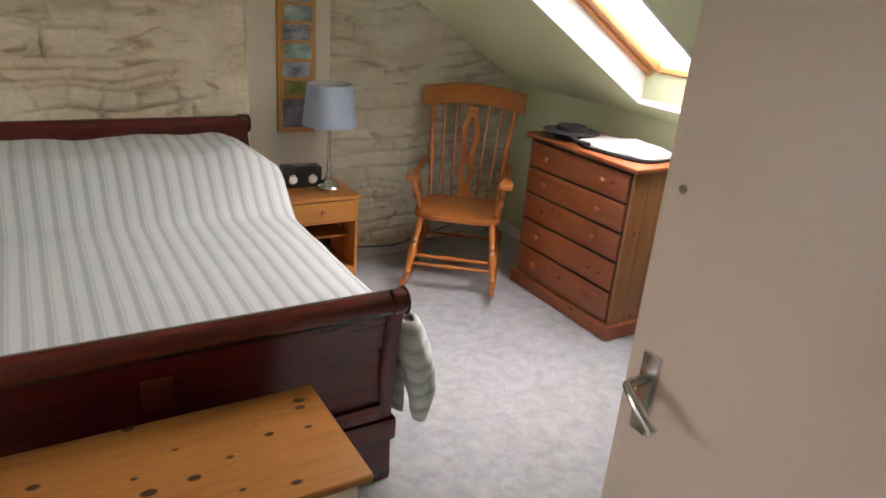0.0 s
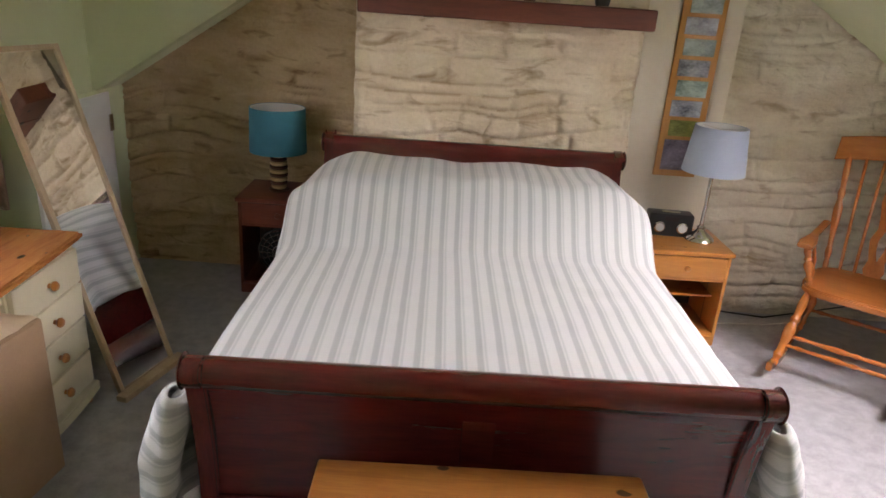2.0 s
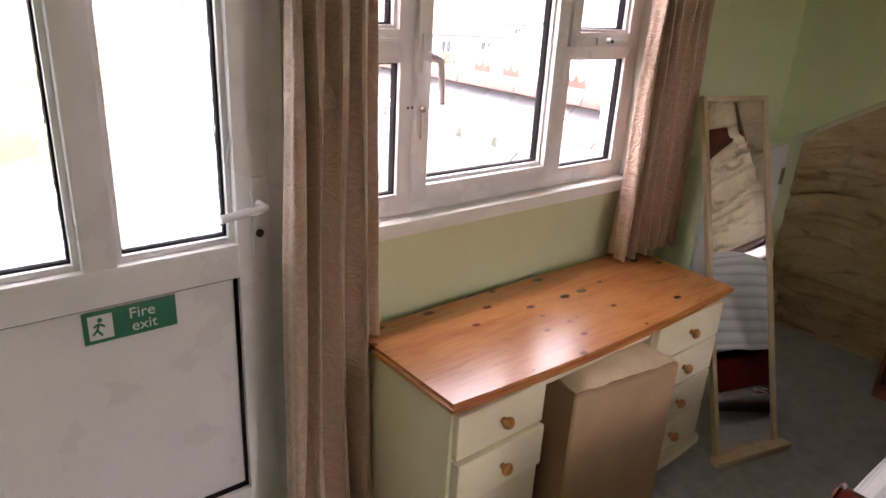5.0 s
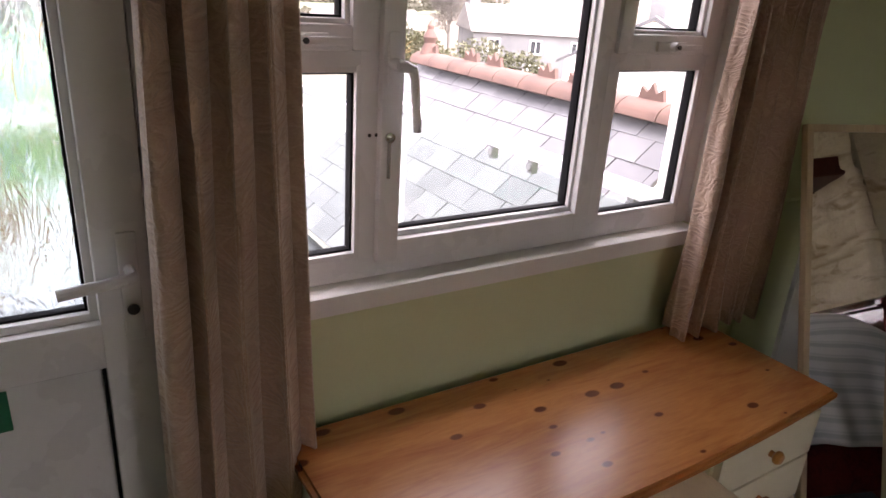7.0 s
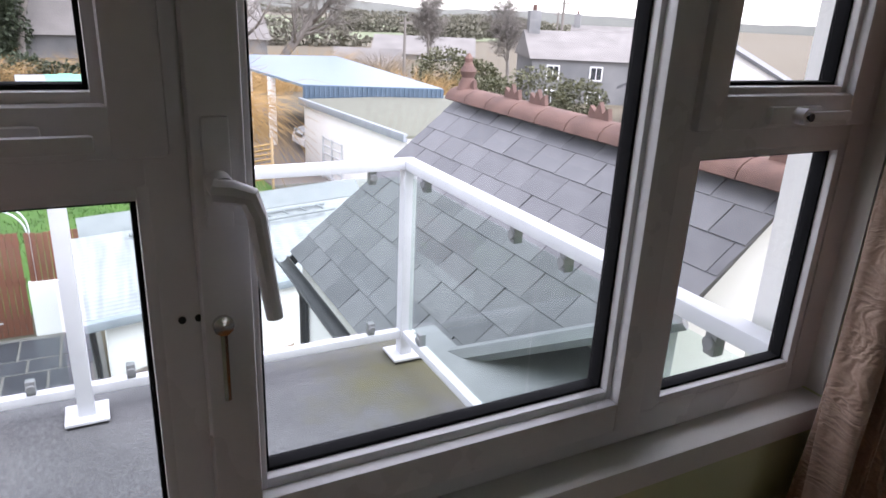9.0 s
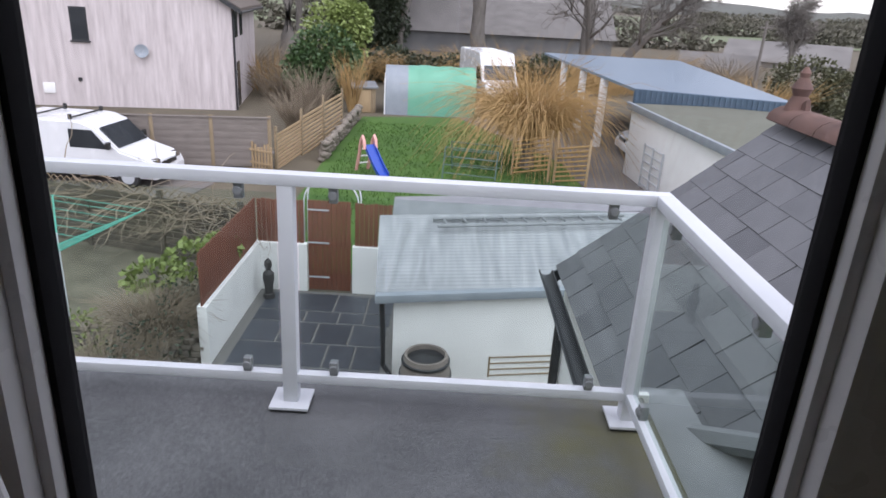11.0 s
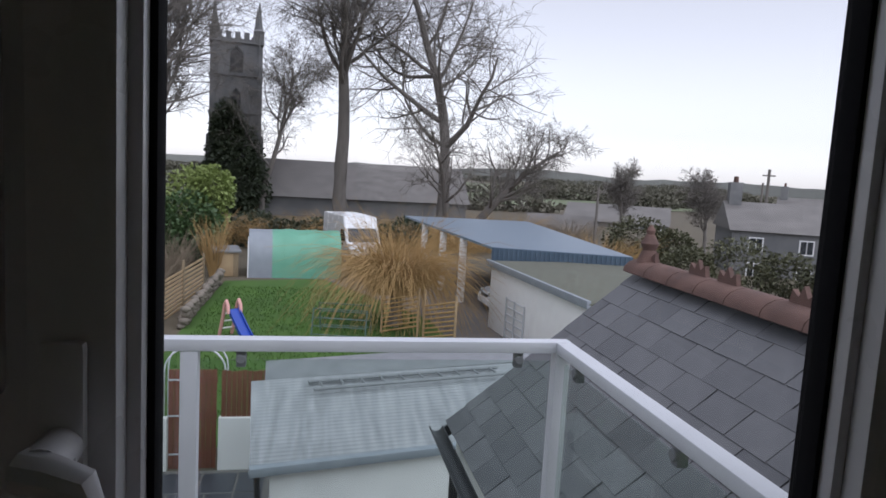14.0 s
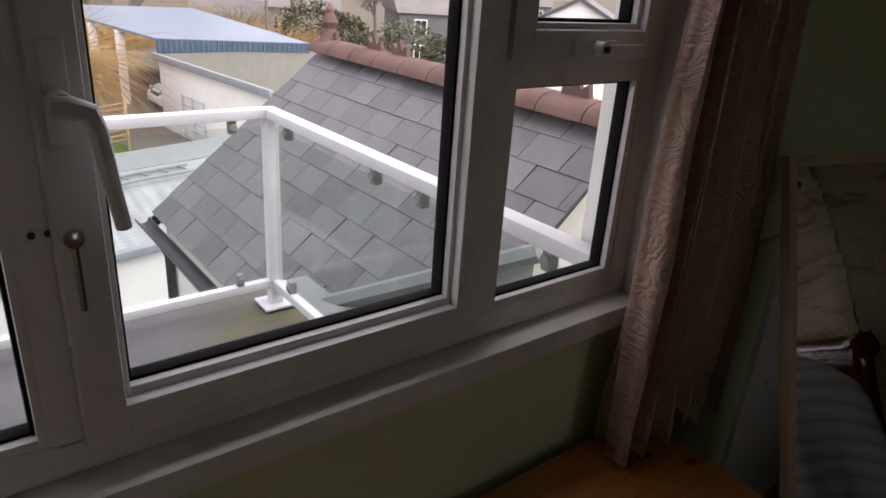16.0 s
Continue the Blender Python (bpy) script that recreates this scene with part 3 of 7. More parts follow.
# wall with the entrance, and the landing behind it
bm = bmesh.new()
for lo, hi in (((-1.3, YB - 0.1, 0), (0.72, YB, CEIL)), ((0.72, YB - 0.1, 2.0), (1.54, YB, CEIL)), ((1.54, YB - 0.1, 0), (3.9, YB, CEIL))):
    box(lo, hi, 0, bm)
structure("wall_south", bm, M["green"], "pale green wall with the entrance opening")
structure("wall_landing", box((-1.3, -1.0, 0), (3.9, -0.9, CEIL)), M["cream_wall"], "plain landing wall behind the entrance")
bm = bmesh.new()
for lo, hi in (((0.70, YB - 0.115, 0), (0.75, YB + 0.015, 2.03)), ((1.51, YB - 0.115, 0), (1.56, YB + 0.015, 2.03)), ((0.75, YB - 0.115, 1.98), (1.51, YB + 0.015, 2.03))):
    box(lo, hi, 0.004, bm)
structure("trim", bm, M["white"], "white painted entrance door frame")


# ---- stone-clad end walls ----
def lattice(seed, n=64):
    return np.random.RandomState(seed).rand(n, n)


def smooth_noise(x, z, scale, seed):
    g = lattice(seed)
    x, z = np.asarray(x) * scale + 17.3, np.asarray(z) * scale + 9.1
    i, j = np.floor(x).astype(int), np.floor(z).astype(int)
    u, v = x - i, z - j
    u, v = u * u * (3 - 2 * u), v * v * (3 - 2 * v)
    n = g.shape[0]
    a, b, c, d = g[i % n, j % n], g[(i + 1) % n, j % n], g[i % n, (j + 1) % n], g[(i + 1) % n, (j + 1) % n]
    return (a * (1 - u) + b * u) * (1 - v) + (c * (1 - u) + d * u) * v


def stone_relief(x, z, seed, depth):
    """Thin flat stones in rough courses, thickly painted over: how far the face stands out."""
    rs = np.random.RandomState(seed)
    zz = z + 0.13 * (smooth_noise(x, z, 1.6, seed) - 0.5) + 0.055 * (smooth_noise(x, z, 4.6, seed + 1) - 0.5)
    xx = x + 0.12 * (smooth_noise(x, z, 4.0, seed + 2) - 0.5)
    tops = np.cumsum(rs.uniform(0.03, 0.12, 60))
    k = np.searchsorted(tops, zz + 0.2)
    lo = np.concatenate([[0], tops])[k] - 0.2
    hi = tops[np.minimum(k, 59)] - 0.2
    dz_low, dz_up = zz - lo, hi - zz
    lens = rs.uniform(0.14, 0.46, 60)
    offs = rs.uniform(0, 1, 60)
    cell = xx / lens[k] + offs[k]
    ci = np.floor(cell)
    fx = (cell - ci) * lens[k]
    dx = np.minimum(fx, lens[k] - fx)
    tone = np.abs(np.sin(ci * 12.9898 + k * 78.233) * 43758.5453) % 1.0
    edge = np.minimum(np.minimum(dz_low * 1.3, dz_up * 0.8), dx)
    patch = np.clip((smooth_noise(x * 0.8, z * 1.6, 4.2, seed + 6) - 0.30) / 0.35, 0, 1)
    round_ = 1 - (0.15 + 0.85 * patch) * np.exp(-np.clip(edge, 0, 1) / 0.010)
    tilt = np.clip(dz_up, 0, 0.1) / 0.1
    h = round_ * (0.75 + 0.35 * tone) + 0.45 * tilt * round_
    soft = smooth_noise(x, z, 2.3, seed + 5)
    h = h * (0.45 + 0.7 * soft)
    h += 0.34 * (smooth_noise(x, z, 11, seed + 3) - 0.5) + 0.16 * (smooth_noise(x, z, 34, seed + 4) - 0.5)
    # brown pointing brushed along some of the joints
    brush = np.clip((smooth_noise(x, z * 1.5, 3.1, seed + 7) - 0.35) / 0.4, 0, 1)
    pointing = 0.75 * brush * patch * np.exp(-np.clip(dz_low, 0, 1) / 0.012) + 0.35 * brush * patch * np.exp(-np.clip(edge, 0, 1) / 0.008)
    return depth * h, np.clip(pointing, 0, 0.85)


def stone_wall(name, x0, x1, y, top, seed, depth, material, label, step=0.011, side=None):
    nx, nz = int((x1 - x0) / step), int(2.3 / step)
    xs, zs = np.linspace(x0, x1, nx + 1), np.linspace(0, 1, nz + 1)
    X = np.repeat(xs[:, None], nz + 1, 1)
    T = np.array([top(v) for v in xs])
    Z = zs[None, :] * T[:, None]
    R, paint = stone_relief(X, Z, seed, depth)
    Y = y - R
    if side:
        # the worked edges roll back into the return walls
        for at, s in side:
            t = np.clip(1 - np.abs(X - at) / 0.035, 0, 1)
            Y = Y + 0.05 * t * t
            X = X + s * 0.012 * t * (smooth_noise(Z, Z, 9, seed + 8) - 0.2)
    v = np.stack([X, Y, Z], -1).reshape(-1, 3)
    idx = np.arange((nx + 1) * (nz + 1)).reshape(nx + 1, nz + 1)
    f = np.stack([idx[:-1, :-1], idx[1:, :-1], idx[1:, 1:], idx[:-1, 1:]], -1).reshape(-1, 4)
    me = bpy.data.meshes.new(name)
    me.from_pydata(v.tolist(), [], f.tolist())
    me.materials.append(material)
    me.attributes.new("pointing", "FLOAT", "POINT").data.foreach_set("value", paint.reshape(-1).astype(np.float32))
    me.shade_smooth()
    ob = new(name, me)
    return tagged(ob, label, "wall", kind="structure")


BX0, BX1 = 0.27, 1.685
stone_wall("wall_alcove", -1.15, 0.30, 5.17, lambda x: min(CEIL, slope_l(x)) + 0.01, 11, 0.030, M["stone_tan"], "tan rough stone wall in the alcove")
stone_wall("wall_breast", BX0, BX1, 4.68, lambda x: CEIL, 23, 0.036, M["stone_pale"], "cream painted rough stone chimney breast", side=((BX0, -1), (BX1, 1)))
stone_wall("wall_gable", 2.20, XK + 0.01, 4.92, lambda x: min(CEIL, slope_r(x)) + 0.01, 37, 0.030, M["stone_grey"], "cream painted rough stone gable wall")
structure("wall_north", box((-1.45, 5.19, 0), (3.9, 5.4, 2.4)), M["cream_wall"], "plain wall closing the gable")
structure("wall_breast_core", box((BX0 + 0.012, 4.72, 0), (BX1 - 0.012, 5.19, CEIL)), M["stone_pale"], "side of the cream painted chimney breast")
structure("wall_gable_core", box((2.2, 4.95, 0), (3.9, 5.19, 2.3)), M["cream_wall"], "plain wall behind the stone")
structure("wall_plaster", box((BX1 - 0.01, 4.845, 0), (2.222, 5.19, CEIL), 0.012), M["cream_wall"], "smooth cream plaster pier beside the chimney breast")

# ---- the window ----
XG = -1.205      # glass plane
win = tagged(new("window_1"), "white plastic window with a side-hung middle casement and two fanlights", "window", kind="structure")


def ring(y0, y1, z0, z1, w, x0, x1, bm, bevel=0.006):
    """A rectangular frame of four bars in the wall's plane; w is the bars' width."""
    box((x0, y0, z0), (x1, y0 + w, z1), bevel, bm)
    box((x0, y1 - w, z0), (x1, y1, z1), bevel, bm)
    box((x0 + 0.001, y0 + w - 0.004, z0), (x1 - 0.001, y1 - w + 0.004, z0 + w), bevel, bm)
    box((x0 + 0.001, y0 + w - 0.004, z1 - w), (x1 - 0.001, y1 - w + 0.004, z1), bevel, bm)
    return bm


def glazing(parent, y0, y1, z0, z1, material, name="pane"):
    """A pane with its black gasket, set in a frame whose inner edge is given."""
    bead = ring(y0 - 0.004, y1 + 0.004, z0 - 0.004, z1 + 0.004, 0.017, XG - 0.010, XG + 0.028, bmesh.new(), 0.003)
    part("glazing_bead", bead, M["upvc"], parent, "white glazing bead")
    g = ring(y0 + 0.012, y1 - 0.012, z0 + 0.012, z1 - 0.012, 0.006, XG - 0.012, XG + 0.014, bmesh.new(), 0.0015)
    part("gasket", g, M["gasket"], parent, "black rubber gasket")
    p = part(name, box((XG - 0.004, y0, z0), (XG + 0.004, y1, z1)), material, parent, "clear glass pane")
    p.visible_shadow = False
    return p


bm = ring(W0, W1, WZ0, WZ1, 0.055, -1.228, -1.175, bmesh.new())
for ya, yb in ((2.486, 2.548), (3.138, 3.212)):
    box((-1.228, ya, WZ0 + 0.04), (-1.176, yb, WZ1 - 0.04), 0.006, bm)
for a, b in ((2.21, 2.49), (3.18, 3.55)):
    box((-1.227, a, 1.514), (-1.177, b, 1.566), 0.006, bm)
part("window_frame", bm, M["upvc"], win, "white plastic frame")
casement = part("casement", ring(2.526, 3.161, 1.088, 2.02, 0.052, -1.226, -1.158, bmesh.new(), 0.008), M["upvc"], win, "white plastic opening casement")
glazing(casement, 2.574, 3.113, 1.140, 1.97, M["glass"])
for a, b in ((2.217, 2.490), (3.204, 3.540)):
    glazing(win, a, b, 1.103, 1.518, M["glass"])
    fan = part("fanlight", ring(a - 0.02, b + 0.02, 1.548, 2.02, 0.05, -1.225, -1.162, bmesh.new(), 0.008), M["upvc"], win, "white plastic fanlight sash")
    glazing(fan, a + 0.028, b - 0.028, 1.595, 1.972, M["glass"])
    mid = (a + b) / 2
    h = box((-1.163, mid - 0.055, 1.556), (-1.152, mid + 0.055, 1.582), 0.004)
    rod((-1.154, mid, 1.569), (-1.134, mid, 1.569), 0.012, 14, h)
    box((-1.140, mid - 0.006, 1.561), (-1.130, mid + 0.095, 1.577), 0.005, h)
    fc = part("fanlight_catch", h, M["upvc"], fan, "white catch")
    part("key_lock", rod((-1.135, mid, 1.569), (-1.1285, mid, 1.569), 0.006, 12), M["black_plastic"], fc)
bm = box((-1.159, 2.536, 1.478), (-1.149, 2.562, 1.588), 0.005)
rod((-1.15, 2.549, 1.525), (-1.118, 2.549, 1.525), 0.0125, 16, bm)
tube([(-1.119, 2.540, 1.525), (-1.114, 2.555, 1.524), (-1.113, 2.570, 1.519), (-1.113, 2.576, 1.500), (-1.115, 2.583, 1.440), (-1.117, 2.590, 1.392)], 0.009, 10, bm, [0.012, 0.012, 0.011, 0.0095, 0.009, 0.0085])
hd = part("window_handle", bm, M["upvc"], casement, "white lever handle")
part("key_lock", rod((-1.150, 2.549, 1.525), (-1.1065, 2.549, 1.525), 0.006, 12), M["black_plastic"], hd)
bm = bmesh.new()
tube([(-1.155, 2.545, 1.37 - 0.012 * i) for i in range(8)], 0.004, 6, bm)
lathe([(0.003, 0), (0.011, 0.003), (0.011, 0.009), (0.003, 0.012)], 10, bm, between((-1.158, 2.545, 1.375), (-1.14, 2.545, 1.375)))
part("stay_pin", bm, M["steel"], casement, "small metal restrictor")
for yy in (2.508, 2.524):
    part("screw_hole", rod((-1.177, yy, 1.377), (-1.174, yy, 1.377), 0.004, 8), M["black_plastic"], win)
part("window_sill", box((-1.20, W0 + 0.003, WZ0 - 0.05), (-1.118, W1 - 0.003, WZ0 - 0.002), 0.008), M["white"], win, "white painted inner sill")
bm = bmesh.new()
for a, b in ((W1 - 0.004, W1 + 0.0), (W0, W0 + 0.004)):
    box((-1.18, a, WZ0), (XW + 0.002, b, WZ1), 0, bm)
structure("reveal", bm, M["white"], "white painted window reveal")

# ---- the garden door marked as a fire exit ----
door = tagged(new("door_1"), "closed white plastic fire exit door with two rippled glass panes", "door", kind="structure")
bm = bmesh.new()
box((-1.228, D0, 0), (-1.17, D0 + 0.05, DZ), 0.006, bm)
box((-1.228, D1 - 0.05, 0), (-1.17, D1, DZ), 0.006, bm)
box((-1.227, D0 + 0.045, DZ - 0.05), (-1.171, D1 - 0.045, DZ), 0.006, bm)
part("door_frame", bm, M["upvc"], door, "white plastic door frame")
Y0, Y1 = D0 + 0.055, D1 - 0.052
bm = bmesh.new()
box((-1.226, Y0, 0.02), (-1.158, Y0 + 0.095, 1.965), 0.008, bm)
box((-1.226, Y1 - 0.095, 0.02), (-1.158, Y1, 1.965), 0.008, bm)
for a, b in ((0.02, 0.285), (0.965, 1.06), (1.90, 1.965)):
    box((-1.225, Y0 + 0.09, a), (-1.159, Y1 - 0.09, b), 0.008, bm)
ymid = (Y0 + Y1) / 2
box((-1.225, ymid - 0.038, 1.055), (-1.159, ymid + 0.038, 1.905), 0.008, bm)
leaf = part("door_leaf", bm, M["upvc"], door, "white plastic door leaf")
for a, b in ((Y0 + 0.097, ymid - 0.04), (ymid + 0.04, Y1 - 0.097)):
    glazing(leaf, a, b, 1.064, 1.897, M["frosted"], "rippled_pane")
part("door_panel", box((-1.225, Y0 + 0.098, 0.29), (-1.185, Y1 - 0.098, 0.96), 0.01), M["upvc"], leaf, "white lower panel")
part("panel_gasket", ring(Y0 + 0.093, Y1 - 0.093, 0.283, 0.967, 0.008, -1.20, -1.172, bmesh.new(), 0.002), M["gasket"], leaf)
hy = Y1 - 0.038
bm = box((-1.159, hy - 0.017, 1.02), (-1.147, hy + 0.017, 1.235), 0.006)
tube([(-1.15, hy, 1.165), (-1.11, hy, 1.165), (-1.10, hy - 0.012, 1.165), (-1.098, hy - 0.12, 1.155)], 0.0105, 10, bm)
dh = part("door_handle", bm, M["upvc"], leaf, "white lever handle")
part("keyhole", rod((-1.149, hy, 1.085), (-1.1445, hy, 1.085), 0.011, 12), M["black_plastic"], dh)

structure("jamb_lining", box((XW - 0.01, D1 - 0.004, WZ0 + 0.01), (XW + 0.006, W0 + 0.002, 2.10), 0.003), M["upvc"], "white plastic lining between door and window")

# the sign on the door
sign = thing("fire_exit_sign", pose(-1.181, 1.585, 0.868, 90, 0, 90), "green fire exit sign with white lettering on the door panel", "sign")
part("plate", box((0, 0, 0), (0.216, 0.083, 0.003), 0.001), M["sign_green"], sign)


def letters(name, text, size, x, y, z, material, parent):
    cu = bpy.data.curves.new(name, "FONT")
    cu.body, cu.size, cu.extrude = text, size, 0.0006
    tmp = new(name, cu)
    me = bpy.data.meshes.new_from_object(tmp.evaluated_get(bpy.context.evaluated_depsgraph_get()))
    bpy.data.objects.remove(tmp)
    me.materials.append(material)
    ob = new(name, me)
    ob.parent = parent
    ob.matrix_basis = pose(x, y, z)
    return ob


letters("lettering", "Fire", 0.040, 0.103, 0.046, 0.0035, M["sign_white"], sign)
letters("lettering", "exit", 0.040, 0.107, 0.012, 0.0035, M["sign_white"], sign)
bm = box((0.012, 0.010, 0.003), (0.066, 0.073, 0.0038))
part("pictogram_panel", bm, M["sign_white"], sign)
bm = bmesh.new()
lathe([(0.006, 0), (0.006, 0.001)], 10, bm, pose(0.038, 0.060, 0.0038))
for a, b in (((0.036, 0.052), (0.030, 0.034)), ((0.030, 0.034), (0.020, 0.024)), ((0.031, 0.034), (0.040, 0.020)), ((0.036, 0.050), (0.047, 0.042)), ((0.034, 0.050), (0.023, 0.044))):
    rod((a[0], a[1], 0.0042), (b[0], b[1], 0.0042), 0.0028, 6, bm)
part("pictogram", bm, M["sign_green"], sign)

# ---- the entrance door, standing open ----
ent = tagged(new("door_2"), "plain cream flush entrance door standing open", "door", kind="structure")
lf = part("door_leaf", box((1.597, YB + 0.02, 0.012), (1.635, 1.742, 1.97), 0.003), M["door_cream"], ent)
bm = box((1.589, 1.665, 0.93), (1.598, 1.705, 1.10), 0.003)
tube([(1.595, 1.685, 1.05), (1.548, 1.685, 1.05), (1.534, 1.682, 1.05), (1.527, 1.67, 1.048), (1.522, 1.64, 1.03), (1.520, 1.595, 1.005)], 0.0095, 10, bm)
part("door_handle", bm, M["steel"], lf, "brushed steel lever handle")
part("screw_cap", rod((1.5975, 1.70, 1.415), (1.594, 1.70, 1.415), 0.008, 10), M["steel"], lf)
part("latch_plate", box((1.608, 1.7415, 0.94), (1.624, 1.7435, 1.12)), M["steel"], lf)

# ---- the roof window ----
rw = tagged(new("window_2"), "pine roof window set in a white reveal of the sloping ceiling", "window", kind="structure")
SL = math.atan(0.6)
rw.matrix_basis = pose(SX0, SY0, slope_r(SX0), 0, math.degrees(SL), 0)
RL, RWD = (SX1 - SX0) / math.cos(SL), SY1 - SY0
bm = bmesh.new()
for lo, hi in (((-0.0, -0.0, -0.002), (RL, 0.018, 0.14)), ((0, RWD - 0.018, -0.002), (RL, RWD, 0.14)), ((0, 0.018, -0.002), (0.018, RWD - 0.018, 0.14)), ((RL - 0.018, 0.018, -0.002), (RL, RWD - 0.018, 0.14))):
    box(lo, hi, 0, bm)
part("reveal_lining", bm, M["reveal"], rw, "white reveal lining")


def flat_ring(x0, x1, y0, y1, w, z0, z1, bm, bevel=0.006):
    box((x0, y0, z0), (x1, y0 + w, z1), bevel, bm)
    box((x0, y1 - w, z0), (x1, y1, z1), bevel, bm)
    box((x0, y0 + w, z0), (x0 + w, y1 - w, z1), bevel, bm)
    box((x1 - w, y0 + w, z0), (x1, y1 - w, z1), bevel, bm)
    return bm


part("outer_frame", flat_ring(0.0, RL, 0.0, RWD, 0.055, 0.14, 0.22, bmesh.new()), M["sky_pine"], rw, "pine outer frame")
sash = part("sash", flat_ring(0.05, RL - 0.05, 0.05, RWD - 0.05, 0.06, 0.155, 0.202, bmesh.new(), 0.01), M["sky_pine"], rw, "pine sash")
pn = part("pane", box((0.1, 0.1, 0.176), (RL - 0.1, RWD - 0.1, 0.184)), M["glass"], sash, "glass pane")
pn.visible_shadow = False
part("cowl", flat_ring(-0.05, RL + 0.05, -0.05, RWD + 0.05, 0.07, 0.262, 0.30, bmesh.new()), M["lead"], rw, "grey metal outer flashing")

# ---- eaves cupboard door ----
ed = tagged(new("door_3"), "small white eaves cupboard door", "door", kind="structure")
el = part("door_leaf", box((XW + 0.020, 4.20, 0.05), (XW + 0.04, 4.95, 1.06), 0.004), M["white"], ed)
part("knob", lathe([(0.006, 0), (0.006, 0.012), (0.014, 0.02), (0.012, 0.03), (0.003, 0.034)], 12, None, between((XW + 0.04, 4.30, 0.60), (XW + 0.08, 4.30, 0.60))), M["white"], el)
for zz in (0.2, 0.85):
    part("hinge", box((XW + 0.039, 4.915, zz), (XW + 0.046, 4.955, zz + 0.09), 0.002), M["steel"], el, "steel hinge")

# ---- the bed ----
BEDX0, BEDX1 = 0.10, 1.63
bed = thing("sleigh_bed", pose(0, 0, 0), "dark mahogany sleigh bed with scrolled head and foot boards", "bed")


def scroll(y0, z0, z1, d, lean):
    """The side view of a sleigh end: (y, z) outline that curves over into a roll. d: the way it rolls."""
    face, back = [], []
    for i in range(13):
        t = i / 12
        z = z0 + (z1 - 0.045 - z0) * t
        y = y0 + d * lean * (t ** 2.6) - d * 0.02 * math.sin(math.pi * t)
        face.append((y + d * 0.018, z))
        back.append((y - d * 0.018, z))
    cy, cz, r = y0 + d * lean, z1 - 0.042, 0.042
    roll = [(cy + d * r * math.cos(a), cz + r * math.sin(a)) for a in [math.radians(-60 + 30 * k) for k in range(9)]]
    return face + roll + back[::-1]


def sleigh_end(name, y0, z1, d, lean, x0, x1, parent):
    body = prism(scroll(y0, 0.26, z1, d, lean), x0 + 0.05, x1 - 0.05, "x")
    brd = part(name, body, M["mahogany"], parent, "polished dark mahogany panel")
    for a, b in ((x0, x0 + 0.055), (x1 - 0.055, x1)):
        o = [(y + (0.012 if y > y0 else -0.012), z) for y, z in scroll(y0, 0.0, z1 + 0.006, d, lean)]
        post = part("post", prism(o, a, b, "x", None, None, 0.006), M["mahogany_z"], brd)
        cy = y0 + d * lean
        e = a - 0.012 if a == x0 else b
        part("roll_end", lathe([(0.044, 0), (0.050, 0.004), (0.042, 0.010), (0.02, 0.012)] if a != x0 else [(0.02, 0), (0.042, 0.002), (0.050, 0.008), (0.044, 0.012)], 20, None, between((e, cy, z1 - 0.042), (e + 1, cy, z1 - 0.042))), M["mahogany"], post)
    bm = bmesh.new()
    n = 2
    w = (x1 - x0 - 0.11) / n
    for z in (0.30,):
        box((x0 + 0.055, y0 + d * 0.018, z - 0.03), (x1 - 0.055, y0 + d * 0.030, z + 0.03), 0.005, bm)
    for i in range(1, n):
        xx = x0 + 0.055 + w * i
        box((xx - 0.045, y0 + d * 0.016, 0.28), (xx + 0.045, y0 + d * 0.028, z1 - 0.16), 0.004, bm)
    part("panel_frame", bm, M["mahogany"], brd)
    part("plinth", box((x0 - 0.012, y0 - 0.035, 0.17), (x1 + 0.012, y0 + 0.035, 0.262), 0.012), M["mahogany"], brd)
    part("foot_rail", box((x0 + 0.01, y0 - 0.028, 0.0), (x1 - 0.01, y0 + 0.028, 0.172), 0.008), M["mahogany"], brd)
    return brd


sleigh_end("footboard", 2.765, 0.778, -1, 0.045, BEDX0, BEDX1, bed)
sleigh_end("headboard", 4.585, 0.978, 1, 0.030, BEDX0 + 0.03, BEDX1 + 0.025, bed)
for x in (BEDX0 + 0.01, BEDX1 - 0.045):
    part("side_rail", box((x, 2.79, 0.20), (x + 0.035, 4.56, 0.40), 0.006), M["mahogany"], bed)
part("mattress", box((BEDX0 + 0.06, 2.80, 0.34), (BEDX1 - 0.06, 4.55, 0.64), 0.06, None, None, 4), M["linen"], bed, "white mattress")


def bed_top(y, x):
    t = min(max((y - 3.80) / 0.32, 0), 1)
    z = 0.668 + 0.262 * t * t * (3 - 2 * t)
    t2 = min(max((y - 4.40) / 0.18, 0), 1)
    z -= 0.07 * t2 * t2
    c = (x - 0.865) / 0.76
    z -= 0.085 * t * min(max((abs(c) - 0.72) / 0.28, 0), 1) ** 1.6
    z += 0.014 * (1 - c * c) * (1 - t) + 0.012 * noise.noise((x * 3.1, y * 2.3, 0.3)) + 0.004 * noise.noise((x * 11, y * 9, 1.3))
    z += t * 0.016 * noise.noise((x * 4.2, y * 5, 7.0))
    return z


HALF, DROP = 0.805, 0.40


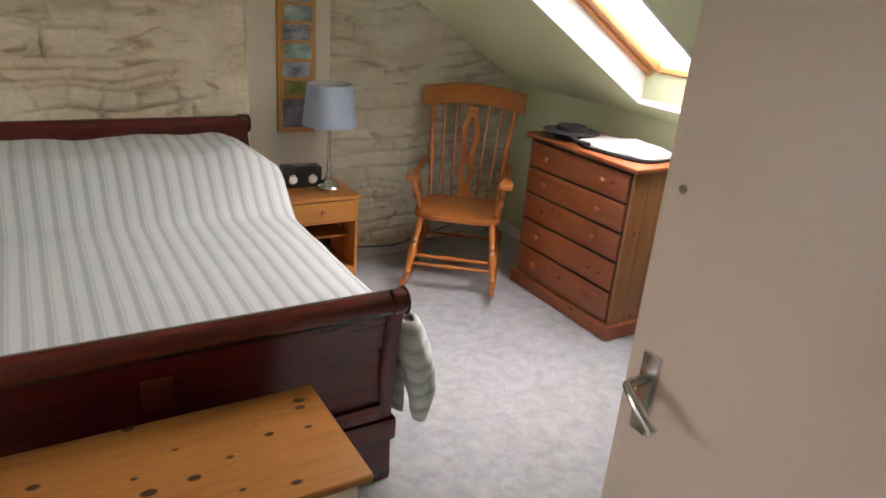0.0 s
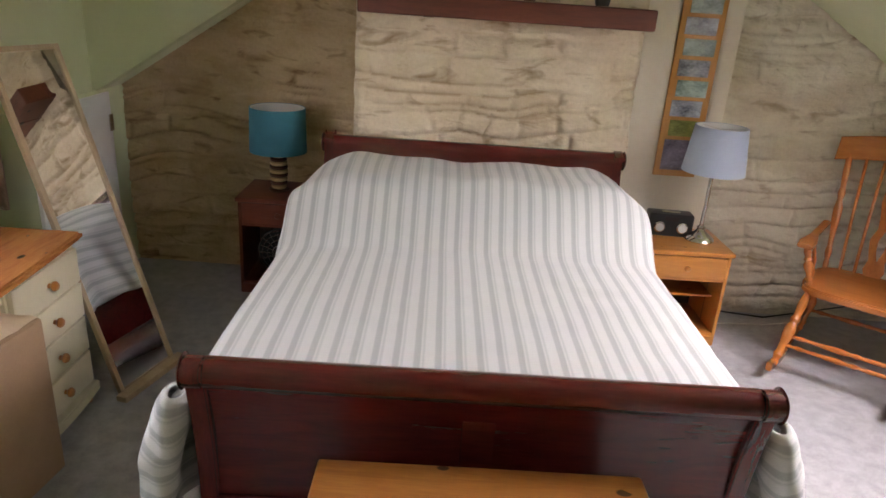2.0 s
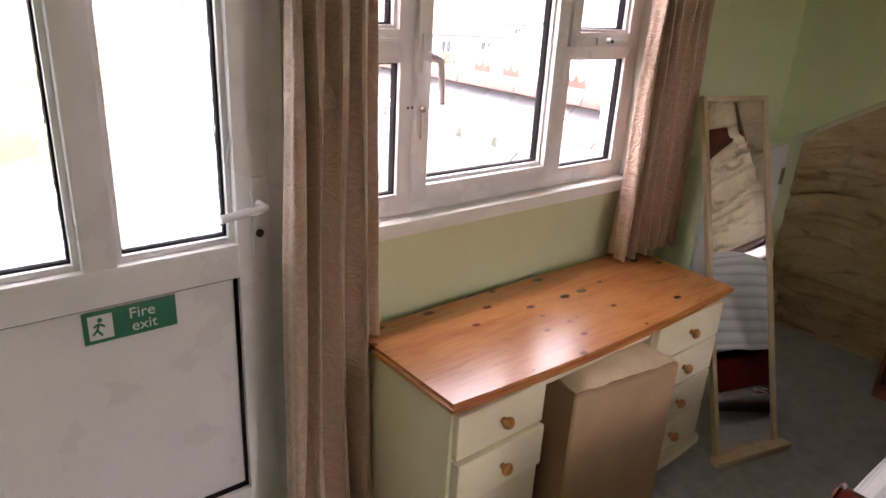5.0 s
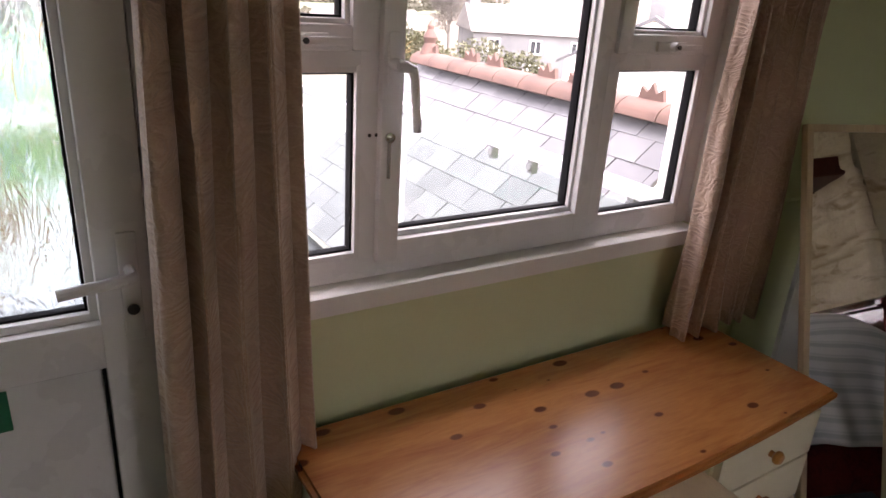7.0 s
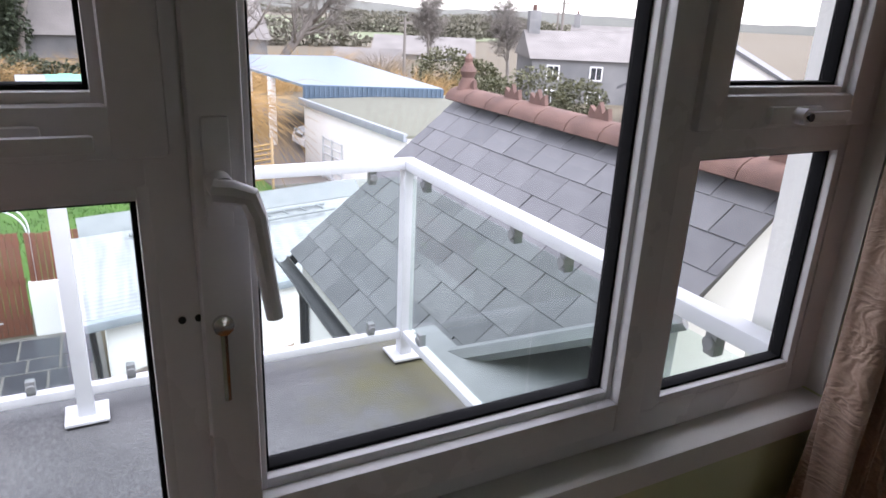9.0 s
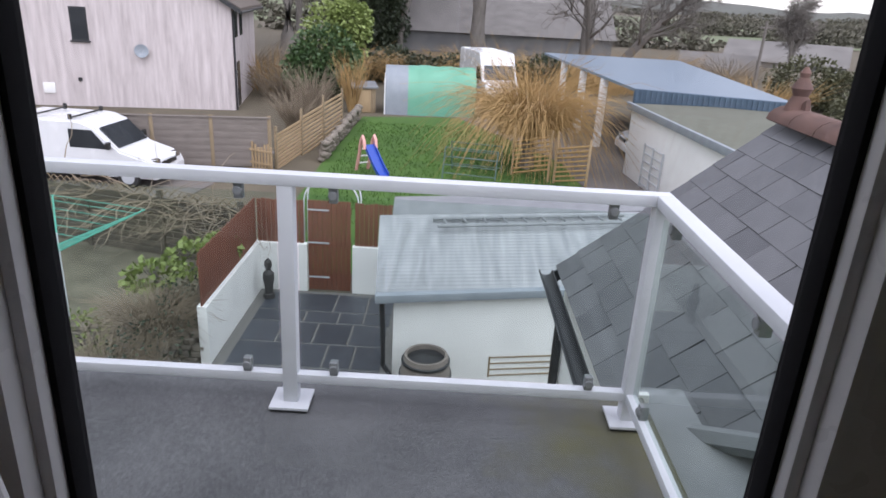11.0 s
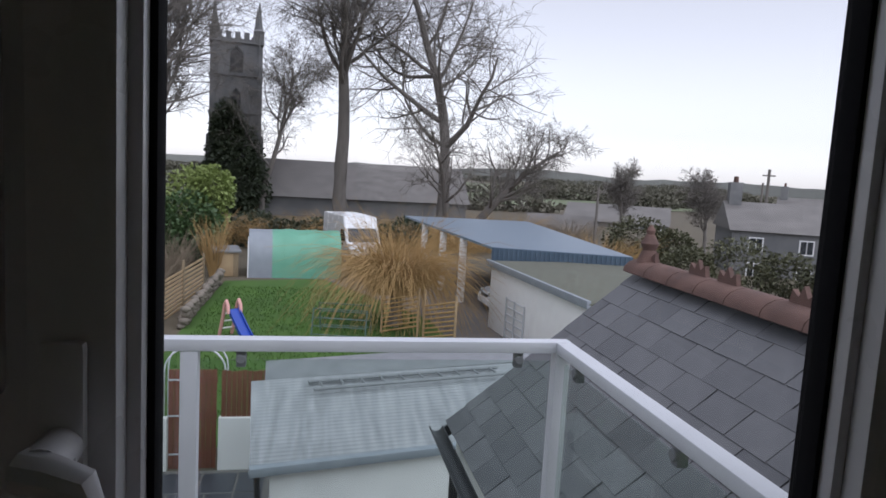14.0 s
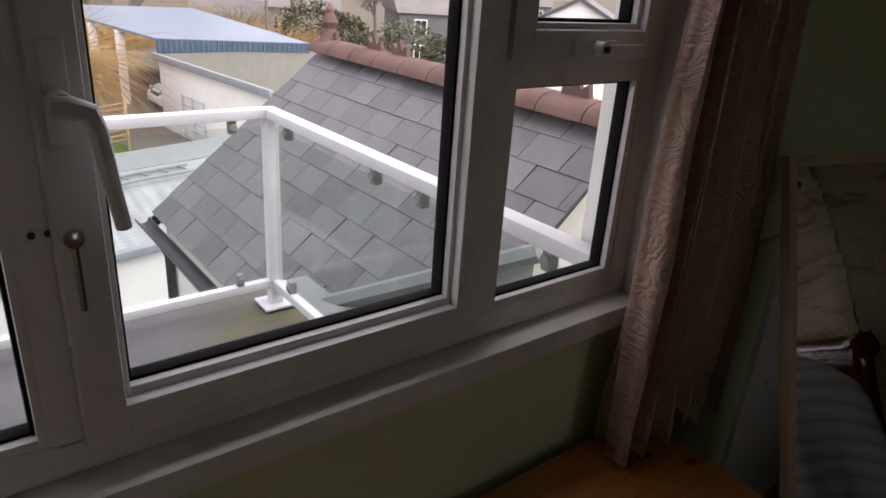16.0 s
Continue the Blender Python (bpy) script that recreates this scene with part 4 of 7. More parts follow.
def quilt_place(u, v):
    y = 2.792 + (4.575 - 2.792) * v
    s = (u - 0.5) * 2 * (HALF + DROP)
    a = abs(s)
    sg = 1 if s >= 0 else -1
    r = 0.075
    top = bed_top(y, 0.865 + sg * min(a, HALF))
    squeeze = 0.05 * min(max((y - 4.15) / 0.3, 0), 1)
    flat = HALF - r - squeeze
    if a < flat:
        x, z = a, 0.0
    elif a < flat + r * math.pi / 2:
        th = (a - flat) / r
        x, z = flat + r * math.sin(th), -r * (1 - math.cos(th))
    else:
        d = a - flat - r * math.pi / 2
        wave = 0.018 * math.sin(y * 17 + sg) * min(d / 0.25, 1) + 0.012 * math.sin(y * 41 + 2 * sg) * min(d / 0.3, 1)
        x, z = flat + r + 0.05 * d + wave + 0.02 * noise.noise((y * 5, d * 3, sg * 3.0)), -r - d
    foot = min(max((2.95 - y) / 0.16, 0), 1)
    if a > flat + r:
        x += 0.035 * foot
    return (0.865 + sg * x, y, top + z)


bm = sheet(quilt_place, 120, 110, lambda u, v: ((u - 0.5) * 2 * (HALF + DROP) + 1.2, v * 1.8), 0.0)
bs = tagged(link_mesh("bedspread", bm, M["quilt"], None, "", 60), "white bedspread with grey-green stripes spread over the bed", "bedspread")
md = bs.modifiers.new("thick", "SOLIDIFY")
md.thickness, md.offset = 0.012, -1
# the loose corners of the spread that hang past the foot posts
for sg, nm in ((1, "right"), (-1, "left")):
    def tail(u, v, sg=sg):
        th = 2 * math.pi * u
        fat = math.sin(math.pi * min(0.06 + 0.90 * v ** 0.8, 1.0)) ** 0.5
        fold = 1 + 0.10 * math.sin(3 * th + 5 * v) + 0.22 * noise.noise((math.cos(th) * 1.4, math.sin(th) * 1.4, v * 5 + sg))
        x = HALF + 0.015 + 0.055 * math.sin(1.7 * v) + 0.046 * fat * fold * math.cos(th)
        y = 2.775 - 0.035 * v + 0.075 * fat * fold * math.sin(th)
        return (0.865 + sg * x, y, 0.635 - 0.40 * v + 0.02 * math.cos(th) * fat)
    bm = sheet(tail, 30, 30, lambda u, v: (v * 0.40, u * 0.30))
    c = part("hanging_corner", bm, M["quilt"], bs, "", 60)
    md = c.modifiers.new("thick", "SOLIDIFY")
    md.thickness, md.offset = 0.010, 0

# ---- blanket box at the foot of the bed ----
chest = thing("blanket_box", pose(0.45, 2.20, 0), "cream painted blanket box with a knotty pine lid", "chest")
part("body", box((0.03, 0.03, 0.03), (0.81, 0.43, 0.512), 0.004), M["cream"], chest, "cream painted body")
part("base", box((0.018, 0.018, 0), (0.822, 0.442, 0.07), 0.008), M["cream"], chest)
part("lid", box((0, 0, 0.514), (0.84, 0.455, 0.542), 0.012, None, None, 3), M["pine"], chest, "honey pine lid with dark knots")
for x in (0.06, 0.42):
    part("front_panel", box((x, 0.022, 0.11), (x + 0.33, 0.032, 0.47), 0.008), M["cream"], chest)

# ---- dressing table under the window ----
dt = thing("dressing_table", pose(0, 0, 0), "cream painted dressing table with a polished knotty pine top", "desk")


def bow(y):
    t = (y - 2.95) / 0.70
    return -0.635 + 0.03 * (1 - t * t)


out = [(-1.115, 2.275), (-1.115, 3.655)] + [(bow(y), y) for y in np.linspace(3.655, 2.275, 19)]
bm = prism(out, 0.706, 0.738, "z", None, None, 0.010)
part("table_top", bm, M["pine_y"], dt, "polished honey pine top with dark knots")


def knob(place, way, r=0.018, material=None, parent=None):
    k = lathe([(r * 0.5, 0), (r * 0.45, r * 0.5), (r * 0.95, r * 0.9), (r, r * 1.25), (r * 0.7, r * 1.65), (r * 0.15, r * 1.75)], 14, None, between(place, Vector(place) + Vector(way)))
    return part("knob", k, material, parent, "turned wooden knob")


for a, b in ((2.30, 2.655), (3.195, 3.63)):
    fx = bow((a + b) / 2) - 0.035
    ped = part("pedestal", box((-1.10, a, 0.06), (fx - 0.012, b, 0.706), 0.004), M["cream"], dt, "cream painted pedestal")
    pl = [(-1.105, a - 0.006), (-1.105, b + 0.006)] + [(fx + 0.018 + 0.012 * math.sin(math.pi * k / 8), b + 0.006 - (b - a + 0.012) * k / 8) for k in range(9)]
    part("plinth", prism(pl, 0.045, 0.092, "z", None, None, 0.006), M["cream"], ped)
    for yy in (a + 0.02, b - 0.02):
        part("foot", lathe([(0.022, 0), (0.026, 0.015), (0.02, 0.047)], 14, None, pose(fx - 0.03, yy, 0)), M["pine"], ped)
        part("foot", lathe([(0.022, 0), (0.026, 0.015), (0.02, 0.047)], 14, None, pose(-1.07, yy, 0)), M["pine"], ped)
    for i, (z0, z1) in enumerate(((0.545, 0.682), (0.400, 0.537), (0.250, 0.392), (0.103, 0.242))):
        pull = 0.012 if (a < 3 and i == 1) else 0.0
        dr = part("drawer", box((fx - 0.03 + pull, a + 0.012, z0), (fx + 0.008 + pull, b - 0.012, z1), 0.005), M["cream"], ped, "cream drawer front")
        knob((fx + 0.008 + pull, (a + b) / 2, (z0 + z1) / 2), (1, 0, 0), 0.019, M["pine"], dr)
part("apron", box((-0.70, 2.652, 0.640), (-0.672, 3.198, 0.706), 0.004), M["cream"], dt)
part("back_panel", box((-1.105, 2.655, 0.08), (-1.09, 3.195, 0.706)), M["cream"], dt)

bxm = thing("cardboard_box", pose(-0.785, 2.775, 0, 0, 0, -8), "tall brown cardboard box with padded top in the kneehole", "box")
part("carton", box((-0.12, 0, 0), (0.17, 0.46, 0.60), 0.018, None, None, 3), M["card"], bxm, "brown cardboard")
bm = sheet(lambda u, v: (-0.11 + 0.27 * u, 0.012 + 0.436 * v, 0.602 + 0.045 * (1 - (2 * u - 1) ** 4) * (1 - (2 * v - 1) ** 4) + 0.010 * noise.noise((u * 5, v * 7, 0))), 16, 20)
part("padding", bm, M["card_top"], bxm, "cream padding")
pk = thing("small_carton", pose(-0.86, 3.08, 0, 0, 0, 12), "small dark brown carton wedged under the dressing table", "box")
part("carton", box((-0.08, -0.06, 0.0), (0.10, 0.08, 0.665), 0.01), M["dark"], pk)

# ---- leaning mirror ----
mr = thing("leaning_mirror", Matrix.Translation((-0.51, 3.81, 0.0)) @ pose(0, 0, 0, 0, 0, 74) @ pose(0, 0, 0, -17.5, 0, 0), "tall narrow mirror in a pale wood frame leaning on the wall", "mirror")
MW, MH = 0.34, 1.45
bm = bmesh.new()
for lo, hi in (((-MW / 2, -0.012, 0), (-MW / 2 + 0.022, 0.012, MH)), ((MW / 2 - 0.022, -0.012, 0), (MW / 2, 0.012, MH)), ((-MW / 2 + 0.021, -0.011, 0), (MW / 2 - 0.021, 0.011, 0.024)), ((-MW / 2 + 0.021, -0.011, MH - 0.022), (MW / 2 - 0.021, 0.011, MH))):
    box(lo, hi, 0.004, bm)
part("frame", bm, M["mirror_frame"], mr)
part("looking_glass", box((-MW / 2 + 0.018, -0.004, 0.02), (MW / 2 - 0.018, 0.006, MH - 0.018)), M["mirror"], mr, "silvered glass")
part("foot_bar", box((-MW / 2 - 0.03, -0.05, -0.0), (MW / 2 + 0.03, 0.0, 0.028), 0.006, None, pose(0, 0, 0, 17.5, 0, 0)), M["mirror_frame"], mr)


# ---- curtains ----
def curtain(name, y0, y1, x, z0, z1, folds, label, spread=0.0):
    w = y1 - y0
    amp = 0.048

    def place(u, v):
        z = z0 + (z1 - z0) * v
        k = 1 + spread * (1 - v)
        ph = 2 * math.pi * folds * u
        yy = (y0 + y1) / 2 + (u - 0.5) * w * k + 0.010 * math.sin(ph * 2 + 1) + 0.03 * (1 - v) * noise.noise((u * 3, v * 2, 4))
        xx = x + amp * math.sin(ph + 0.9 * noise.noise((u * 3, v * 1.5, 2))) * (0.75 + 0.35 * noise.noise((u * 4, v * 2.2, 5)) + 0.25 * (1 - v)) + 0.012 * noise.noise((u * 12, v * 5, 8))
        return (xx, yy, z)
    bm = sheet(place, 40 * folds // 2, 46, lambda u, v: (u * w * 2.2, v * (z1 - z0)))
    c = tagged(link_mesh(name, bm, M["curtain"], None, "", 70), label, "curtain", "window curtains")
    md = c.modifiers.new("thick", "SOLIDIFY")
    md.thickness = 0.006
    return c


curtain("curtain", 2.06, 2.29, -1.045, 0.03, 2.12, 4, "beige brocade curtain drawn back beside the garden door", 0.42)
curtain("curtain", 3.47, 3.84, -1.045, 0.752, 2.12, 6, "beige brocade curtain drawn back above the dressing table", 0.12)
pole = thing("curtain_pole", pose(-1.02, 1.9, 2.135), "dark curtain pole over the window", "curtain pole")
part("pole", rod((0, 0, 0), (0, 1.93, 0), 0.014, 14), M["beam"], pole)
for y in (0.12, 1.86):
    part("bracket", rod((-0.11, y, 0), (0, y, 0), 0.009, 10), M["beam"], pole)
tb = thing("curtain_holdback", pose(-1.06, 3.60, 0.738), "small black holdback knob by the curtain", "holdback")
part("knob", lathe([(0.012, 0), (0.012, 0.02), (0.024, 0.04), (0.026, 0.055), (0.012, 0.07)], 16), M["black_plastic"], tb)


# ---- rocking chair ----
rc = thing("rocking_chair", pose(2.875, 4.30, 0, 0, 0, -38), "golden oak rocking chair with a carved splat and turned spindles", "chair")


def turned(length, r):
    p = [(0.7, 0), (0.8, 0.05), (0.62, 0.08), (1.0, 0.14), (0.7, 0.19), (0.78, 0.30), (1.15, 0.42), (1.2, 0.50), (0.72, 0.58), (1.05, 0.63), (0.7, 0.68), (0.95, 0.80), (0.85, 0.92), (0.6, 1.0)]
    return [(r * a, length * t) for a, t in p]


seat_out = []
for i in range(28):
    a = 2 * math.pi * i / 28
    c, s = math.cos(a), math.sin(a)
    x = 0.265 * (abs(c) ** 0.45) * (1 if c > 0 else -1) * (1.0 - 0.07 * s)
    y = 0.235 * (abs(s) ** 0.6) * (1 if s > 0 else -1)
    seat_out.append((x, y))
bm = prism(seat_out, 0.405, 0.445, "z", None, None, 0.010)
part("seat", bm, M["oak_x"], rc, "shaped solid oak seat")
for sx in (-1, 1):
    pts = []
    for i in range(17):
        t = i / 16
        y = -0.47 + 0.93 * t
        z = 0.022 + 0.10 * ((t - 0.45) / 0.55) ** 2
        pts.append((y, z))
    o = [(y, z + 0.022) for y, z in pts] + [(y, max(z - 0.022, 0.0)) for y, z in pts[::-1]]
    part("rocker", prism(o, sx * 0.262 - 0.014, sx * 0.262 + 0.014, "x", None, None, 0.004), M["oak_x"], rc)
    part("leg", lathe(turned(0.395, 0.024), 14, None, between((sx * 0.262, -0.355, 0.055), (sx * 0.215, -0.185, 0.41))), M["oak"], rc)
    part("leg", lathe(turned(0.375, 0.022), 14, None, between((sx * 0.255, 0.20, 0.05), (sx * 0.205, 0.165, 0.41))), M["oak"], rc)
    part("stretcher", lathe(turned(0.45, 0.013), 12, None, between((sx * 0.245, -0.285, 0.20), (sx * 0.24, 0.19, 0.19))), M["oak"], rc)
    part("arm_support", lathe(turned(0.235, 0.019), 14, None, between((sx * 0.225, -0.155, 0.44), (sx * 0.272, -0.215, 0.655))), M["oak"], rc)
    part("arm_spindle", lathe(turned(0.21, 0.011), 10, None, between((sx * 0.235, -0.02, 0.44), (sx * 0.27, -0.04, 0.652))), M["oak"], rc)
    o = [(sx * (0.272 + dx), y) for dx, y in ((-0.035, -0.285), (0.035, -0.285), (0.042, -0.20), (0.022, -0.05), (0.018, 0.27), (-0.018, 0.27), (-0.016, -0.05), (-0.038, -0.20))]
    part("arm", prism(o, 0.652, 0.676, "z", None, None, 0.006), M["oak_x"], rc, "scrolled oak arm")
    part("back_post", lathe(turned(0.66, 0.019), 14, None, between((sx * 0.215, 0.195, 0.43), (sx * 0.272, 0.43, 1.02))), M["oak"], rc)
for i in (-2, -1, 1, 2):
    fx = i * 0.072 + (0.016 if i > 0 else -0.016)
    part("back_spindle", tube([(fx * 0.92, 0.205, 0.43), (fx * 1.05, 0.30, 0.71), (fx * 1.18, 0.43, 1.0)], 0.0085, 8), M["oak"], rc)
part("front_stretcher", lathe(turned(0.49, 0.013), 12, None, between((-0.245, -0.288, 0.20), (0.245, -0.288, 0.20))), M["oak"], rc)
part("front_stretcher", lathe(turned(0.49, 0.012), 12, None, between((-0.245, -0.308, 0.155), (0.245, -0.308, 0.155))), M["oak"], rc)
part("back_stretcher", lathe(turned(0.47, 0.012), 12, None, between((-0.235, 0.195, 0.18), (0.235, 0.195, 0.18))), M["oak"], rc)
# pierced splat
half = [(0.035, 0.0), (0.050, 0.04), (0.038, 0.09), (0.052, 0.15), (0.060, 0.20), (0.040, 0.26), (0.046, 0.32), (0.062, 0.40), (0.060, 0.47), (0.034, 0.54), (0.036, 0.60)]
sp_m = between((0, 0.205, 0.435), (0, 0.43, 1.0)) @ pose(0, 0, 0, 0, 0, 90)
bm = bmesh.new()
holes = {3: 0.016, 4: 0.020, 6: 0.012, 7: 0.024, 8: 0.020}
rows = []
for i, (w, z) in enumerate(half):
    h = holes.get(i, 0.0)
    rows.append([(-w, z), (-h, z), (h, z), (w, z)])
for s0, s1 in ((0, 1), (2, 3)):
    for a, b in zip(rows, rows[1:]):
        q = [a[s0], a[s1], b[s1], b[s0]]
        own = bmesh.new()
        vs = [own.verts.new((d, x, z)) for d in (-0.006, 0.006) for x, z in q]
        for f in ((0, 1, 2, 3), (7, 6, 5, 4), (0, 4, 5, 1), (1, 5, 6, 2), (2, 6, 7, 3), (3, 7, 4, 0)):
            own.faces.new([vs[k] for k in f])
        merge(own, bm)
bmesh.ops.remove_doubles(bm, verts=bm.verts, dist=0.0004)
bm.transform(sp_m @ pose(0, 0, 0, 0, 0, 90) @ pose(0, 0, 0, 0, 0, -90))
part("splat", bm, M["oak"], rc, "carved pierced oak splat")
crest = []
for i in range(21):
    t = i / 20
    x = -0.335 + 0.67 * t
    z = 1.098 + 0.035 * math.sin(math.pi * t)
    crest.append((x, z))
low = [(0.335 - 0.67 * i / 20, 0.980 + 0.028 * math.sin(math.pi * i / 20)) for i in range(21)]
bm = prism(crest + low, 0.0, 0.024, "y", None, None, 0.006)
for v in bm.verts:
    v.co.y += 0.42 + 0.045 * (v.co.z - 1.02) / 0.1 - 0.05 * (v.co.x / 0.33) ** 2 + 0.03
part("crest_rail", bm, M["oak_x"], rc, "broad curved oak crest rail")

# ---- chest of drawers ----
cd = thing("chest_of_drawers", pose(3.155, 3.195, 0), "red-stained pine chest of five drawers", "chest of drawers")
CL, CW, CH = 0.855, 0.47, 0.955
part("body", box((0.012, 0.012, 0.06), (CW - 0.01, CL - 0.012, CH - 0.024), 0.004), M["pine_side"], cd, "pine sides")
part("top", box((-0.018, -0.016, CH - 0.026), (CW, CL + 0.016, CH), 0.009, None, None, 3), M["pine_red"], cd, "red pine top")
part("plinth", box((-0.012, -0.010, 0.0), (CW - 0.005, CL + 0.010, 0.085), 0.010), M["pine_red"], cd)
# added near-black panel paints the shade between the drawer fronts
part("drawer_gap", box((0.009, 0.028, 0.10), (0.0125, CL - 0.028, 0.92)), M["dark"], cd, "dark panel standing in for shade in the drawer gaps")
hs = [0.10, 0.275, 0.445, 0.605, 0.762, 0.918]
for z0, z1 in zip(hs, hs[1:]):
    d = part("drawer", box((-0.004, 0.035, z0 + 0.006), (0.03, CL - 0.035, z1 - 0.008), 0.006), M["pine_red"], cd, "red pine drawer front")
    for y in (0.20, CL - 0.20):
        knob((-0.004, y, (z0 + z1) / 2), (-1, 0, 0), 0.021, M["pine_red"], d)
bm = bmesh.new()
for x in (0.115, 0.215, 0.315, 0.40):
    box((x - 0.001, 0.0108, 0.09), (x + 0.001, 0.0125, CH - 0.03), 0, bm)
part("board_joint", bm, M["brown_band"], cd)

hat = thing("black_hat", pose(3.30, 3.86, CH + 0.001), "flat black felt disc lying on the chest of drawers", "hat")
part("brim", lathe([(0.02, 0.03), (0.15, 0.034), (0.165, 0.040), (0.15, 0.043), (0.09, 0.047), (0.085, 0.07), (0.02, 0.075)], 28), M["black_felt"], hat)
part("band", lathe([(0.10, 0.0), (0.10, 0.032), (0.06, 0.033)], 24), M["black_felt"], hat)
bag = thing("folded_bag", pose(3.36, 3.50, CH + 0.001, 0, 0, 8), "folded grey-white canvas bag with black edging on the chest", "bag")


def bagtop(u, v, h=0.038):
    a, b = 2 * u - 1, 2 * v - 1
    e = (1 - a ** 4) * (1 - b ** 4)
    swell = 0.75 + 0.5 * noise.noise((u * 3, v * 3, 1)) + 0.35 * noise.noise((u * 6, v * 5, 4))
    return (0.02 + 0.175 * a * (1 - 0.22 * b ** 4) + 0.012 * math.sin(5 * v), 0.25 * b * (1 - 0.18 * a ** 4), 0.018 + h * e ** 0.6 * swell + 0.012 * noise.noise((u * 9, v * 8, 3)) * e)


bm = sheet(bagtop, 28, 40)
c = part("canvas", bm, M["canvas"], bag, "grey-white canvas", 60)
md = c.modifiers.new("thick", "SOLIDIFY")
md.thickness = 0.018
rim = [(0.02 + 0.182 * math.cos(a) * abs(math.cos(a)) ** -0.45, 0.252 * math.sin(a) * abs(math.sin(a)) ** -0.45) for a in [2 * math.pi * (k + 0.5) / 36 for k in range(36)]]
part("edging", prism(rim, 0.0, 0.018, "z", None, None, 0.006), M["black_felt"], bag, "black edging")
part("strap", tube([(-0.16, 0.10, 0.03), (-0.185, 0.16, 0.035), (-0.16, 0.24, 0.045), (-0.06, 0.27, 0.03), (0.02, 0.24, 0.045)], 0.010, 8), M["black_felt"], bag)


# ---- bedside tables ----
def bedside(name, m, w, d, h, wood_m, label):
    n = thing(name, m, label, "bedside table", "bedside tables")
    part("top", box((-0.012, -0.014, h - 0.024), (w + 0.012, d, h), 0.008, None, None, 3), wood_m, n)
    for x in (0, w - 0.018):
        part("side_panel", box((x, 0, 0.0), (x + 0.018, d, h - 0.024), 0.003), wood_m, n)
    part("back_panel", box((0.018, d - 0.01, 0.02), (w - 0.018, d, h - 0.024)), M["dark"], n)
    part("bottom_shelf", box((0.018, 0.004, 0.055), (w - 0.018, d - 0.01, 0.072), 0.002), wood_m, n)
    part("plinth", box((0.005, -0.006, 0.0), (w - 0.005, 0.014, 0.055), 0.004), wood_m, n)
    part("rail", box((0.018, 0.002, h - 0.165), (w - 0.018, d - 0.01, h - 0.150), 0.002), wood_m, n)
    dr = part("drawer", box((0.020, -0.006, h - 0.148), (w - 0.020, 0.016, h - 0.030), 0.005), wood_m, n)
    knob((w / 2, -0.006, h - 0.09), (0, -1, 0), 0.016, wood_m, dr)
    return n


nr = bedside("bedside_table", pose(1.80, 4.445, 0), 0.452, 0.385, 0.532, M["pine_gold"], "honey pine bedside table with one drawer and open shelf")
part("mid_shelf", box((0.018, 0.10, 0.24), (0.434, 0.37, 0.252)), M["pine_gold"], nr)
nl = bedside("bedside_table", pose(-0.37, 4.755, 0), 0.445, 0.385, 0.567, M["redwood"], "red-brown bedside table with one drawer and open shelf")

# desk fan in the open shelf
fan_t = thing("desk_fan", pose(-0.15, 4.86, 0.073), "small round fan with a wire guard on the shelf", "fan")
FZ = 0.155
for r in (0.02, 0.05, 0.08, 0.11, 0.135):
    part("guard_ring", tube([(r * math.cos(a), -0.04 - 0.012 * (1 - r / 0.135), FZ + r * math.sin(a)) for a in [2 * math.pi * k / 24 for k in range(25)]], 0.0022, 5), M["steel"], fan_t)
for k in range(18):
    a = 2 * math.pi * k / 18
    part("guard_wire", rod((0.02 * math.cos(a), -0.05, FZ + 0.02 * math.sin(a)), (0.135 * math.cos(a), -0.04, FZ + 0.135 * math.sin(a)), 0.0016, 5), M["steel"], fan_t)
part("hub", lathe([(0.03, 0), (0.03, 0.015), (0.012, 0.024)], 16, None, between((0, -0.045, FZ), (0, -0.1, FZ))), M["sign_white"], fan_t, "white hub")
for k in range(3):
    a = 2 * math.pi * k / 3 + 0.4
    bm = prism([(0.02, -0.012), (0.11, -0.045), (0.12, 0.0), (0.10, 0.04), (0.02, 0.012)], -0.002, 0.002, "z", None, Matrix.Translation((0, -0.015, FZ)) @ pose(0, 0, 0, 90, 0, 0) @ pose(0, 0, 0, 0, 0, math.degrees(a)))
    part("blade", bm, M["black_plastic"], fan_t)
part("housing", lathe([(0.135, 0), (0.14, 0.02), (0.09, 0.06), (0.04, 0.08)], 24, None, between((0, -0.02, FZ), (0, 0.2, FZ))), M["black_plastic"], fan_t)
part("stand", lathe([(0.09, 0), (0.09, 0.01), (0.03, 0.02), (0.02, 0.06)], 20), M["black_plastic"], fan_t)


# ---- lamps ----
def drum(r0, r1, z0, z1, n=40):
    own = bmesh.new()
    rings = []
    for r, z in ((r0, z0), (r1, z1), (r1 - 0.004, z1), (r0 - 0.004, z0)):
        rings.append([own.verts.new((r * math.cos(2 * math.pi * i / n), r * math.sin(2 * math.pi * i / n), z)) for i in range(n)])
    for k in range(4):
        a, b = rings[k], rings[(k + 1) % 4]
        for i in range(n):
            own.faces.new((a[i], a[(i + 1) % n], b[(i + 1) % n], b[i]))
    return own


